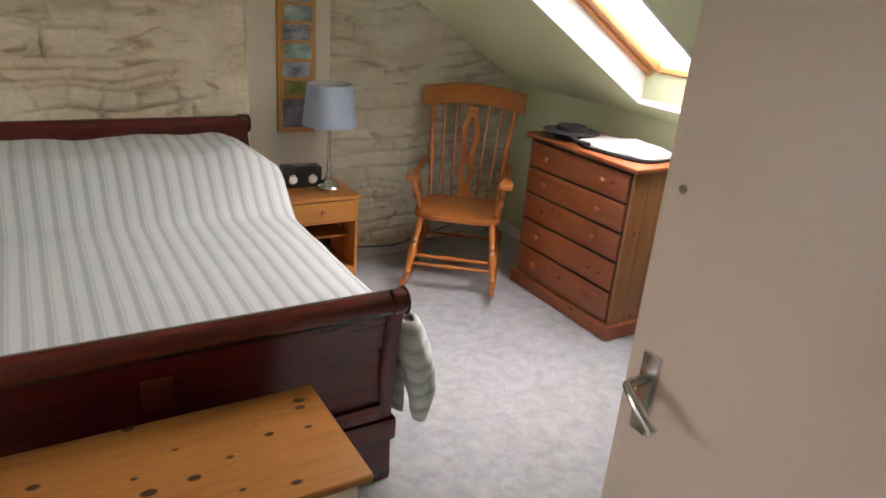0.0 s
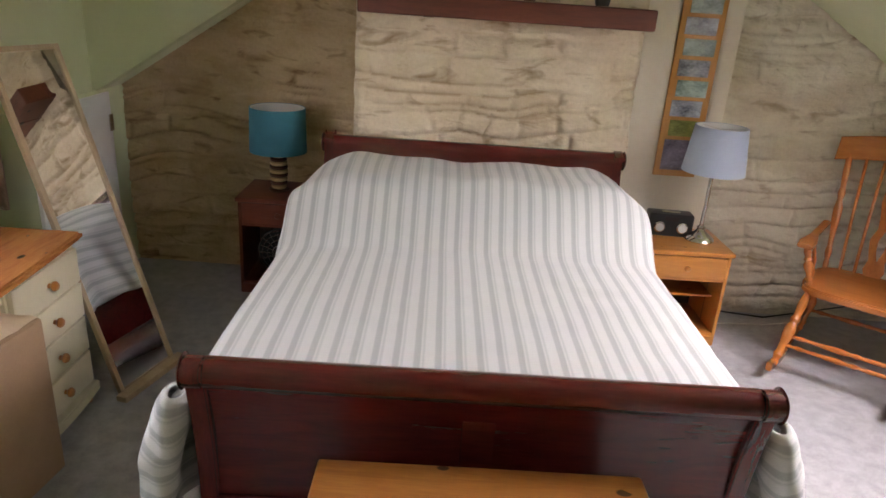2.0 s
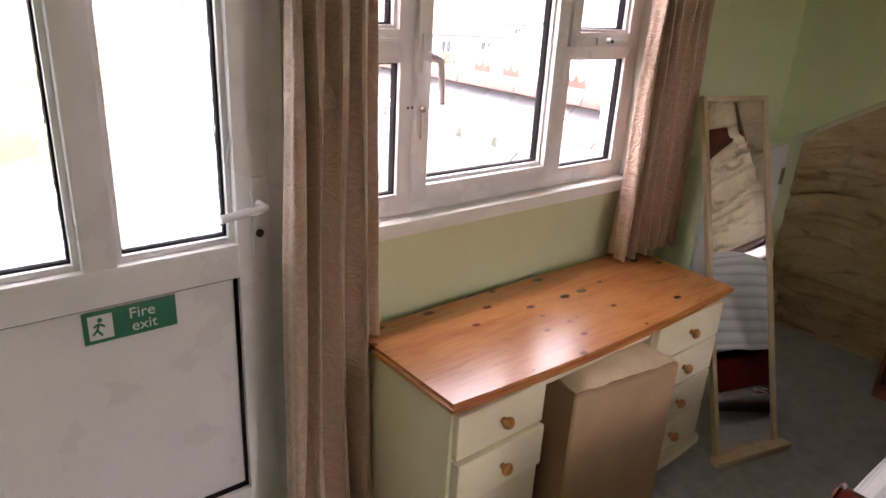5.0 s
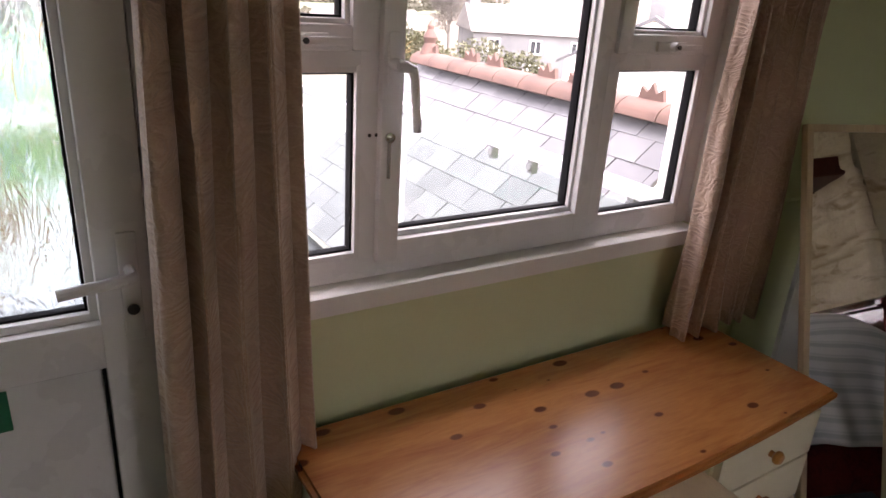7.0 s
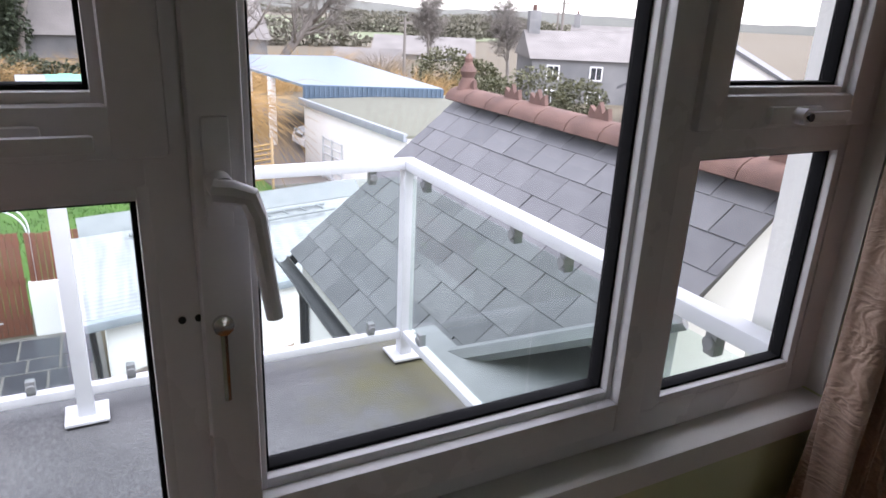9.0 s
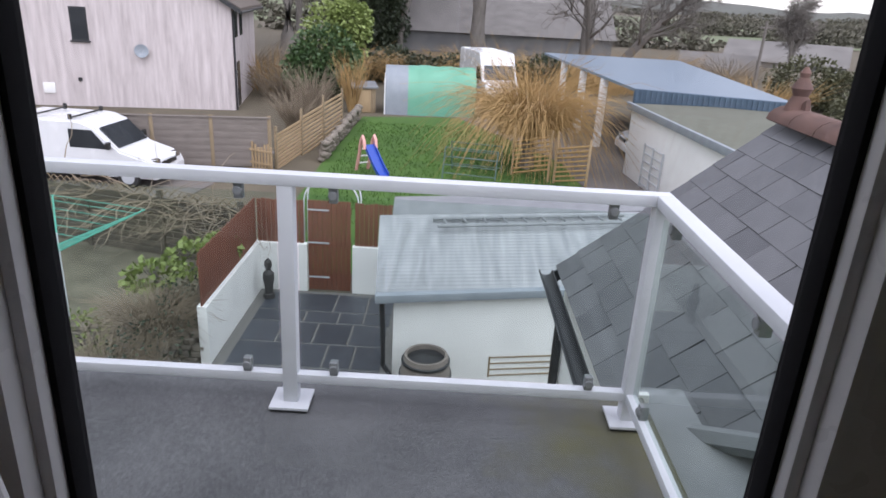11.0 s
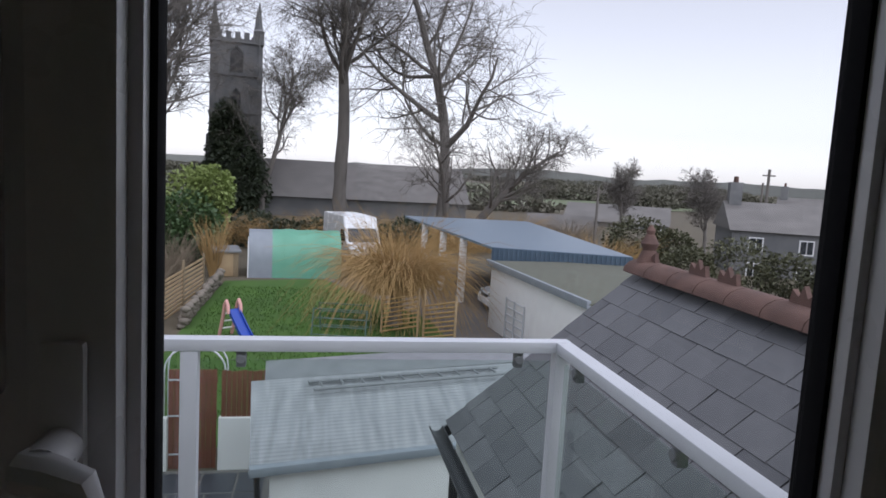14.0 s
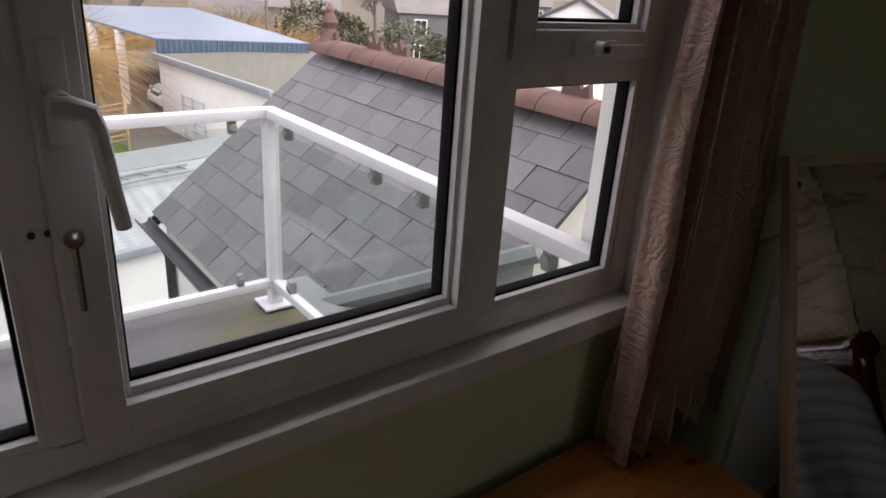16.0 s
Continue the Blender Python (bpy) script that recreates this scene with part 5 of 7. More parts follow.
lr = thing("table_lamp", pose(2.135, 4.63, 0.533), "chrome table lamp with a blue-grey fabric shade", "lamp", "bedside lamps")
part("base", lathe([(0.074, 0), (0.079, 0.006), (0.075, 0.016), (0.054, 0.032), (0.028, 0.050), (0.018, 0.066), (0.024, 0.074), (0.012, 0.084)], 28), M["chrome"], lr, "stepped chrome base")
part("stem", lathe([(0.0105, 0.078), (0.0105, 0.40)], 16), M["steel"], lr, "brushed metal stem")
part("inner_rod", lathe([(0.003, 0.075), (0.003, 0.46)], 8), M["chrome"], lr)
part("bulb", lathe([(0.012, 0.40), (0.02, 0.44), (0.028, 0.48), (0.02, 0.51), (0.004, 0.52)], 16), M["sign_white"], lr)
sh = part("shade", drum(0.158, 0.130, 0.375, 0.61), M["shade_blue"], lr, "blue-grey fabric shade")
part("lining", drum(0.1535, 0.1255, 0.377, 0.608), M["shade_in"], sh, "pale lining")
bm = bmesh.new()
for k in range(3):
    a = 2 * math.pi * k / 3
    rod((0, 0, 0.595), (0.127 * math.cos(a), 0.127 * math.sin(a), 0.60), 0.0018, 5, bm)
part("shade_ring", bm, M["chrome"], sh)

ll = thing("table_lamp", pose(-0.185, 4.945, 0.568), "striped turned table lamp with a teal drum shade", "lamp", "bedside lamps")
part("foot", lathe([(0.055, 0), (0.058, 0.006), (0.05, 0.012)], 24), M["brown_band"], ll)
for i in range(9):
    z = 0.012 + 0.0225 * i
    r = 0.041 + 0.010 * math.sin(math.pi * (i + 0.5) / 9)
    part("ring", lathe([(r - 0.006, 0), (r, 0.006), (r, 0.0165), (r - 0.006, 0.0225)], 22, None, pose(0, 0, z)), M["brown_band"] if i % 2 else M["tan_band"], ll)
part("neck", lathe([(0.012, 0.214), (0.012, 0.29)], 12), M["chrome"], ll)
part("bulb", lathe([(0.012, 0.28), (0.026, 0.33), (0.03, 0.36), (0.02, 0.39), (0.004, 0.40)], 16), M["sign_white"], ll)
sh = part("shade", drum(0.158, 0.152, 0.225, 0.47), M["shade_teal"], ll, "teal fabric drum shade")
part("lining", drum(0.1535, 0.1475, 0.227, 0.468), M["shade_in"], sh, "pale lining")

# ---- clock radio ----
ck = thing("clock_radio", pose(1.865, 4.66, 0.533, 0, 0, -4), "black clock radio with two round silver dials", "radio")
part("case", box((0, 0, 0), (0.235, 0.10, 0.125), 0.012, None, None, 3), M["black_plastic"], ck)
for x in (0.058, 0.178):
    d = part("dial", lathe([(0.030, 0), (0.030, 0.006), (0.026, 0.010)], 24, None, between((x, 0.002, 0.052), (x, -0.2, 0.052))), M["chrome"], ck, "silver dial")
    part("dial_face", lathe([(0.022, 0), (0.022, 0.002)], 20, None, between((x, -0.008, 0.052), (x, -0.2, 0.052))), M["sign_white"], d)
part("display", box((0.08, -0.003, 0.088), (0.155, 0.002, 0.112), 0.001), M["dark"], ck)
part("top_button", box((0.07, 0.03, 0.124), (0.165, 0.06, 0.129), 0.003), M["steel"], ck)

# ---- photo strip on the plaster pier ----
ps = thing("photo_frame", pose(1.893, 4.826, 0.826), "long pine board frame holding a column of landscape photographs", "picture")
part("board", box((0, 0, 0), (0.228, 0.018, 1.18), 0.003), M["pine_gold_z"], ps, "golden wood board")
tones = [((0.05, 0.05, 0.05), (0.30, 0.26, 0.33)), ((0.10, 0.12, 0.03), (0.32, 0.34, 0.10)), ((0.08, 0.10, 0.14), (0.48, 0.52, 0.58)), ((0.05, 0.13, 0.07), (0.40, 0.52, 0.48)), ((0.10, 0.11, 0.13), (0.42, 0.45, 0.50)), ((0.06, 0.10, 0.08), (0.36, 0.44, 0.42)), ((0.12, 0.13, 0.15), (0.50, 0.54, 0.60)), ((0.05, 0.09, 0.05), (0.34, 0.42, 0.36)), ((0.10, 0.10, 0.12), (0.45, 0.47, 0.52)), ((0.06, 0.10, 0.12), (0.42, 0.48, 0.52))]
z = 0.035
for i, (a, b) in enumerate(tones):
    h = 0.165 if i == 0 else 0.084
    x = 0.040 if i % 2 else 0.030
    mm = plain("photograph", tuple(0.4 * k for k in a), tuple(1.3 * k for k in b), 0.2, 7 if i else 5, 60, 0.0, stretch=(1, 1, 1.8))
    part("photograph", box((x, -0.004, z), (x + 0.162, 0.001, z + h)), mm, ps, "small landscape photograph")
    z += h + 0.020

# ---- mantel beam and what stands on it ----
mt = thing("mantel_shelf", pose(0.30, 4.47, 1.575), "thick dark stained wooden mantel beam on the chimney breast", "shelf")
part("beam", box((0, 0, 0), (1.37, 0.215, 0.095), 0.012, None, None, 3), M["beam"], mt)
for x in (0.3, 1.05):
    part("bracket", box((x, 0.06, -0.004), (x + 0.05, 0.205, 0.002)), M["beam"], mt)
for nm, x, lab, pr, mat_ in (("silver_bowl", 1.06, "small silver bowl on the mantel", [(0.025, 0), (0.03, 0.006), (0.014, 0.02), (0.05, 0.06), (0.052, 0.075)], "chrome"), ("glass_jar", 1.17, "small clear glass jar on the mantel", [(0.03, 0), (0.034, 0.01), (0.034, 0.07), (0.022, 0.085), (0.024, 0.10)], "clear"),
                             ("dark_cup", 1.40, "small dark cup on the mantel", [(0.03, 0), (0.036, 0.02), (0.038, 0.085), (0.034, 0.088)], "black_plastic"), ("candle_stick", 0.66, "small pewter candle holder on the mantel", [(0.04, 0), (0.042, 0.006), (0.012, 0.02), (0.01, 0.06), (0.022, 0.075)], "steel")):
    o = thing(nm, pose(0.03 + x, 4.57, 1.671), lab, nm.split("_")[1])
    part("body", lathe(pr, 20), M[mat_], o)

# cables by the gable wall
cb = thing("black_cable", pose(0, 0, 0), "thin black cable trailing along the stone wall", "cable")
part("cord", tube([(2.20, 4.85, 0.02), (2.36, 4.84, 0.035), (2.50, 4.86, 0.012), (2.70, 4.83, 0.008), (2.95, 4.85, 0.05), (3.2, 4.86, 0.10), (3.42, 4.84, 0.09), (3.50, 4.80, 0.02)], 0.0045, 6), M["wire"], cb)
cw = thing("white_cable", pose(0, 0, 0), "thin white cable lying on the carpet", "cable")
part("cord", tube([(2.26, 4.70, 0.006), (2.45, 4.72, 0.006), (2.65, 4.73, 0.006), (2.9, 4.80, 0.006)], 0.004, 6), M["wire_white"], cw)

# ---- outside: ground ----
GZ = -3.8


def soup(name, verts, faces, material, parent=None, smooth=False):
    me = bpy.data.meshes.new(name)
    me.from_pydata(verts, [], faces)
    me.materials.append(material)
    if smooth:
        me.shade_smooth()
    ob = new(name, me)
    ob.parent = parent
    return ob


def land(x, y):
    d = math.hypot(x + 1, y - 3)
    z = GZ
    if d > 60:
        z += 0.012 * (d - 60) + 2.0 * noise.noise((x * 0.008, y * 0.008, 0)) * min((d - 60) / 150, 1)
    return z


nx = 90
xs = [-60 + 1.5 * (i - 45) * (1 + (abs(i - 45) / 16) ** 2) for i in range(nx + 1)]
verts = [(x, y + 50, land(x, y + 50)) for x in xs for y in xs]
faces = [(i * (nx + 1) + j, (i + 1) * (nx + 1) + j, (i + 1) * (nx + 1) + j + 1, i * (nx + 1) + j + 1) for i in range(nx) for j in range(nx)]
tagged(soup("ground", verts, faces, M["ground"], None, True), "rough winter ground reaching to the hills", "ground", kind="structure")


def flat(name, pts, z, material, label, h=0.04):
    return tagged(link_mesh(name, prism(pts, z - h, z, "z"), material), label, name.split("_")[0], kind="structure")


flat("lawn", [(-14.0, 2.0), (-14.2, 7.6), (-25.0, 7.0), (-33.5, 3.2), (-32.4, -1.25), (-22.7, -1.4), (-16, -1.2), (-13.4, 0.2)], GZ + 0.03, M["grass"], "bright green lawn")
flat("driveway", [(-20.0, 7.6), (-20.0, 11.5), (-44, 11.5), (-46, 2.0), (-34.5, 2.6), (-27, 6.4)], GZ + 0.02, M["tarmac"], "brown tarmac drive before the shed")
flat("parking", [(-16.5, -4.5), (-24.3, -3.2), (-24.6, -24), (-14, -26)], GZ + 0.025, M["tarmac"], "grey parking strip behind the fence")
flat("yard", [(-6.0, -0.75), (-12.6, -0.75), (-13.5, -1.2), (-15.0, -7.0), (-5, -7.0)], GZ + 0.03, M["yard"], "leaf-strewn paved yard")
verts = [(-110 - 8 * i, -75 + 6 * j, land(-110 - 8 * i, -75 + 6 * j) + 0.12) for i in range(16) for j in range(34)]
faces = [(i * 34 + j, (i + 1) * 34 + j, (i + 1) * 34 + j + 1, i * 34 + j + 1) for i in range(15) for j in range(33)]
tagged(soup("field", verts, faces, M["field"], None, True), "pale green field beyond the trees", "field", kind="structure")

# distant hills, with haze painted into their pale colour
for k, (r, h, a0, a1, lab) in enumerate(((330, 3.0, 95, 215, "low hills with haze painted into their colour"), (480, 5.5, 95, 215, "far hills with haze painted into their colour"))):
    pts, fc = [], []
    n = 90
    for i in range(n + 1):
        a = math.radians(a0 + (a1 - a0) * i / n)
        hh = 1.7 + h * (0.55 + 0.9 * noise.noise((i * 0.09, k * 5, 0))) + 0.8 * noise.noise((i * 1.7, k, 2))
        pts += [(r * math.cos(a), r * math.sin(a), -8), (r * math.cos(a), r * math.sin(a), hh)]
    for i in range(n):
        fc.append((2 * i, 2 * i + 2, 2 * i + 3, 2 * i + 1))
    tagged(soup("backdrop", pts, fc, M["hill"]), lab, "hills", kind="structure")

# ---- the balcony: felt deck and railing ----
DK = 0.18
flat("deck", [(-1.236, -1.2), (-1.236, 3.72), (-3.22, 3.72), (-3.22, -1.2)], DK, M["deck"], "grey mineral felt flat roof", 0.16)
structure("fascia", box((-3.25, -1.2, -0.10), (-3.22, 3.75, DK + 0.012), 0.004), M["render_white"], "white roof edge board")
structure("wall_extension", box((-3.18, -1.2, GZ), (-1.24, 3.62, 0.0)), M["render_white"], "white rendered wall below the balcony")
structure("wall_outer", box((-1.37, 3.675, 0.0), (-1.236, 3.80, 2.5)), M["render_white"], "white boarded dormer side")

rail = thing("balcony_railing", pose(0, 0, 0), "grey-white metal balcony railing with clear glass panels", "railing")
RX, RY, RT = -3.037, 3.602, 1.108
part("top_rail", box((RX - 0.03, -1.2, RT - 0.042), (RX + 0.03, RY + 0.03, RT), 0.005), M["alu"], rail)
part("top_rail", box((RX + 0.029, RY - 0.03, RT - 0.0415), (-1.25, RY + 0.03, RT - 0.0005), 0.005), M["alu"], rail)
part("bottom_rail", box((RX - 0.02, -1.2, 0.284), (RX + 0.02, RY - 0.025, 0.322), 0.004), M["alu"], rail)
part("bottom_rail", box((RX + 0.025, RY - 0.02, 0.284), (-1.25, RY + 0.02, 0.322), 0.004), M["alu"], rail)
for y in (RY, 2.298, 0.985, -0.328):
    p = part("post", box((RX - 0.028, y - 0.028, DK + 0.012), (RX + 0.028, y + 0.028, RT - 0.041), 0.004), M["alu"], rail)
    part("base_plate", box((RX - 0.072, y - 0.075, DK + 0.012), (RX + 0.072, y + 0.075, DK + 0.024), 0.003), M["alu"], p)
    part("rubber_pad", box((RX - 0.066, y - 0.069, DK), (RX + 0.066, y + 0.069, DK + 0.0125), 0.002), M["gutter"], p, "black rubber pad under the plate")


def glass_panel(a, b, axis):
    if axis == "y":
        lo, hi = (RX - 0.005, a, 0.338), (RX + 0.005, b, RT - 0.075)
    else:
        lo, hi = (a, RY - 0.005, 0.338), (b, RY + 0.005, RT - 0.075)
    g = part("glass_panel", box(lo, hi, 0.0015, None, None, 1), M["balcony_glass"], rail, "clear glass panel")
    g.visible_shadow = False
    span = b - a
    for q in (a + 0.125, b - 0.125):
        for z0, z1 in ((0.320, 0.378), (RT - 0.100, RT - 0.041)):
            c = (RX, q) if axis == "y" else (q, RY)
            bm = lathe([(0.014, 0), (0.017, 0.003), (0.017, 0.015), (0.014, 0.018)], 14, None, between((c[0] + (0.006 if axis == "y" else 0), c[1] - (0.006 if axis == "x" else 0), (z0 + z1) / 2), (c[0] + (1 if axis == "y" else 0), c[1] - (1 if axis == "x" else 0), (z0 + z1) / 2)))
            if axis == "y":
                box((c[0] - 0.016, c[1] - 0.016, z0), (c[0] + 0.017, c[1] + 0.016, z1), 0.006, bm)
            else:
                box((c[0] - 0.016, c[1] - 0.017, z0), (c[0] + 0.016, c[1] + 0.016, z1), 0.006, bm)
            part("glass_clamp", bm, M["lead"], g, "steel glass clamp")


for a, b in ((2.338, 3.562), (1.025, 2.258), (-0.288, 0.945)):
    glass_panel(a, b, "y")
glass_panel(-2.98, -2.07, "x")
glass_panel(-2.055, -1.27, "x")

# ---- neighbouring slate roof ----
EV, RG = Vector((0, 3.705, -0.150)), Vector((0, 5.198, 1.075))
UP = (RG - EV)
SLEN = UP.length
UP.normalize()
NR = Vector((0, -UP.z, UP.y))
nb = thing("slate_roof_extension", pose(0, 0, 0), "white rendered extension with a blue-grey slate roof", "building")
bm = prism([(3.79, GZ), (6.6, GZ), (6.6, -0.2), (5.198, 0.93), (3.79, -0.23)], -5.46, -3.45, "x")
prism([(4.64, GZ), (6.6, GZ), (6.6, -0.2), (5.198, 0.93), (4.64, 0.47)], -3.452, -2.40, "x", bm)
part("wall", bm, M["render_white"], nb, "white rendered wall")
VX0, VU0, VX1, VU1 = -3.42, 0.13, -2.34, 1.08      # the valley's line: across, and up the slope
bm = prism([(RG.y, RG.z - 0.05), (6.8, -0.12), (6.8, -0.16), (RG.y, RG.z - 0.09)], -5.53, -2.38, "x")
low = [EV + Vector((x, 0, 0)) + UP * u - NR * 0.045 for x, u in ((-5.53, 0.02), (VX0 - 0.12, 0.02), (VX1 - 0.02, VU1), (VX1 - 0.04, SLEN - 0.01), (-5.53, SLEN - 0.01))]
qa, qb = [bm.verts.new(v) for v in low], [bm.verts.new(v - NR * 0.035) for v in low]
bm.faces.new(qa)
bm.faces.new(qb[::-1])
for i in range(5):
    bm.faces.new((qa[i], qb[i], qb[(i + 1) % 5], qa[(i + 1) % 5]))
roof = part("roof", bm, M["slate"], nb, "slate roof")
gut = bmesh.new()
own = [(EV.y - 0.06 + 0.055 * math.cos(a), EV.z - 0.05 + 0.055 * math.sin(a)) for a in [math.pi + math.pi * k / 8 for k in range(9)]]
own += [(EV.y - 0.06 + 0.047 * math.cos(a), EV.z - 0.05 + 0.047 * math.sin(a)) for a in [2 * math.pi - math.pi * k / 8 for k in range(9)]]
part("gutter", prism(own, -5.55, -3.2, "x"), M["gutter"], nb, "black plastic gutter")
part("downpipe", tube([(-5.3, EV.y - 0.03, EV.z - 0.1), (-5.3, 3.75, -0.45), (-5.3, 3.75, GZ)], 0.034, 10), M["gutter"], nb)
part("verge_board", prism([(EV.y, EV.z - 0.06), (RG.y, RG.z - 0.06), (RG.y, RG.z - 0.16), (EV.y, EV.z - 0.16)], -5.545, -5.52, "x"), M["gutter"], nb)
for i in range(12):
    x = -5.56 + 0.33 * i
    if x > -2.2:
        break
    rid = bmesh.new()
    o = [(RG.y + 0.13 * math.cos(a) * 1.1, RG.z - 0.05 + 0.10 * math.sin(a)) for a in [math.pi * k / 8 for k in range(9)]]
    o += [(RG.y + 0.11 * math.cos(a) * 1.1, RG.z - 0.06 + 0.085 * math.sin(a)) for a in [math.pi - math.pi * k / 8 for k in range(9)]]
    prism(o, x, x + 0.322, "x", rid)
    if i % 3 != 1:
        prism([(x + 0.05, RG.z + 0.03), (x + 0.26, RG.z + 0.03), (x + 0.24, RG.z + 0.12), (x + 0.19, RG.z + 0.085), (x + 0.155, RG.z + 0.15), (x + 0.12, RG.z + 0.085), (x + 0.07, RG.z + 0.12)], RG.y - 0.015, RG.y + 0.015, "y", rid)
    part("ridge_tile", rid, M["ridge"], roof, "worn red clay ridge tile")
part("finial", lathe([(0.09, 0), (0.07, 0.06), (0.05, 0.10), (0.07, 0.15), (0.03, 0.22), (0.035, 0.25), (0.01, 0.29)], 14, None, pose(-5.44, RG.y, RG.z + 0.03)), M["ridge"], roof, "red clay finial")
part("flashing", prism([(-3.5, EV.y + 0.02), (-3.5, 4.68), (-1.45, 4.68), (-1.45, 3.74)], 0.0, 0.06, "z"), M["lead"], nb, "grey lead flat roof beside the valley")
q0, q1 = EV + UP * (VU0 - 0.1), EV + UP * (VU1 + 0.03)
part("valley_lead", tube([(VX0 - 0.10, q0.y, q0.z - 0.03), (VX1 + 0.03, q1.y, q1.z - 0.03)], 0.05, 6), M["lead"], nb, "grey lead valley")

# ---- garage with the corrugated roof ----
gr = thing("garage", pose(0, 0, 0), "low white garage with a corrugated grey roof", "garage")
part("wall", prism([(-8.38, 2.28), (-9.0, 5.6), (-12.2, 6.6), (-11.2, 2.2)], GZ, -1.86, "z"), M["render_white"], gr, "white rendered wall")
c00, c10, c01, c11 = Vector((-8.28, 2.06, -1.72)), Vector((-9.10, 5.8, -1.79)), Vector((-10.46, 1.87, -1.44)), Vector((-11.5, 6.4, -1.44))
n = 150
vs, fs = [], []
for i in range(n + 1):
    t = i / n
    # ridges run along the roof's width, as the sheets lie
    a, b = c00.lerp(c01, t), c10.lerp(c11, t)
    w = 0.010 * math.sin(t * 2 * math.pi * 25)
    vs += [(a.x, a.y, a.z + w), (b.x, b.y, b.z + w), (a.x, a.y, a.z + w - 0.02), (b.x, b.y, b.z + w - 0.02)]
for i in range(n):
    k = 4 * i
    fs += [(k, k + 4, k + 5, k + 1), (k + 2, k + 3, k + 7, k + 6)]
soup("roof", vs, fs, M["roof_sheet"], gr, True)["label"] = "corrugated sheet roof"
gb = bmesh.new()
merge(box((0, -0.06, -0.06), ((c10 - c00).length, 0.06, 0.05), 0.015), gb, Matrix.Translation(c00 + Vector((0.06, 0, -0.05))) @ pose(0, 0, 0, 0, 0, math.degrees(math.atan2(c10.y - c00.y, c10.x - c00.x))))
part("gutter", gb, M["grey_gutter"], gr, "grey box gutter")
part("downpipe", tube([(-8.26, 2.14, -1.8), (-8.30, 2.16, -2.3), (-8.32, 2.17, -2.75), (-8.30, 2.30, -2.95), (-8.30, 2.36, GZ)], 0.035, 10), M["gutter"], gr, "black downpipe")
back = bmesh.new()
prism([(-10.6, 2.05), (-11.7, 6.6), (-12.9, 6.9), (-11.6, 2.0)], -1.54, -1.47, "z", back)
part("rear_roof", back, M["lead"], gr, "grey felt roof behind")

lad = thing("ladder", pose(0, 0, 0), "grey aluminium extension ladder lying on the garage roof", "ladder")
la, lb = Vector((-10.2, 2.72, -1.42)), Vector((-10.95, 5.75, -1.42))
dl = (lb - la).normalized()
pl = Vector((-dl.y, dl.x, 0)) * 0.17
for s in (-1, 1):
    part("stile", rod(la + s * pl, lb + s * pl, 0.028, 8), M["lead"], lad)
for i in range(10):
    q = la.lerp(lb, (i + 0.5) / 10)
    part("rung", rod(q - pl, q + pl, 0.018, 8), M["lead"], lad)

structure("barrel_stand", box((-8.36, 2.42, GZ), (-7.75, 3.02, GZ + 0.6), 0.01), M["rubble"], "rough stone stand under the barrel")
bar = thing("water_barrel", pose(-8.03, 2.72, GZ + 0.6), "old dark brown barrel against the garage wall", "barrel")
part("staves", lathe([(0.25, 0), (0.31, 0.25), (0.325, 0.42), (0.30, 0.65), (0.265, 0.80), (0.235, 0.80), (0.235, 0.70), (0.02, 0.70)], 26), M["fence_grey"], bar, "weathered staves")
for z, r in ((0.12, 0.287), (0.30, 0.322), (0.52, 0.322), (0.70, 0.295)):
    part("hoop", lathe([(r, 0), (r + 0.006, 0.004), (r + 0.006, 0.036), (r, 0.04)], 26, None, pose(0, 0, z)), M["gutter"], bar, "dark iron hoop")
rk = thing("wall_rack", pose(-8.62, 3.55, -3.0, 0, 0, 100), "pale slatted rack fixed on the garage wall", "rack")
for z in (0, 0.09, 0.18, 0.27):
    part("bar", rod((0, 0, z), (1.0, 0, z), 0.012, 8), M["fence_post"], rk)
for x in (0.0, 1.0):
    part("upright", rod((x, 0, -0.02), (x, 0, 0.29), 0.015, 8), M["fence_post"], rk)

# ---- patio ----
flat("patio", [(-8.4, -0.60), (-8.4, 2.3), (-12.62, 2.1), (-12.62, -0.60)], GZ + 0.035, M["gravel"], "gravel bed round the patio slabs")
structure("wall_patio_side", box((-12.66, -0.75, GZ), (-9.75, -0.60, -2.80), 0.01), M["render_white"], "low white rendered patio wall")
bm = bmesh.new()
box((-12.79, -0.75, GZ), (-12.65, 0.28, -2.82), 0.01, bm)
box((-12.79, 1.14, GZ), (-12.65, 2.15, -2.82), 0.01, bm)
structure("wall_patio_back", bm, M["render_white"], "low white rendered wall with the gate")
sf = thing("slatted_fence", pose(0, 0, 0), "red-brown vertical board fence on the patio wall", "fence")
for i in range(33):
    x = -12.66 + 0.088 * i
    part("board", box((x, -0.69, -2.80), (x + 0.078, -0.67, -1.95 + 0.01 * math.sin(i * 2.3)), 0.003), M["gate_wood"], sf)
part("rail", box((-12.66, -0.715, -2.15), (-9.78, -0.691, -2.08)), M["gate_wood"], sf)
sb = thing("slatted_fence", pose(0, 0, 0), "red-brown board fence above the back wall", "fence")
for y0, y1 in ((-0.66, 0.24), (1.18, 2.04)):
    k = int((y1 - y0) / 0.088)
    for i in range(k):
        part("board", box((-12.74, y0 + i * 0.088, -2.82), (-12.72, y0 + i * 0.088 + 0.078, -1.98 + 0.012 * math.sin(i * 1.7 + y0)), 0.003), M["gate_wood"], sb)
gt = thing("garden_gate", pose(-12.70, 0.30, GZ + 0.05), "red-brown boarded garden gate in the white wall", "gate")
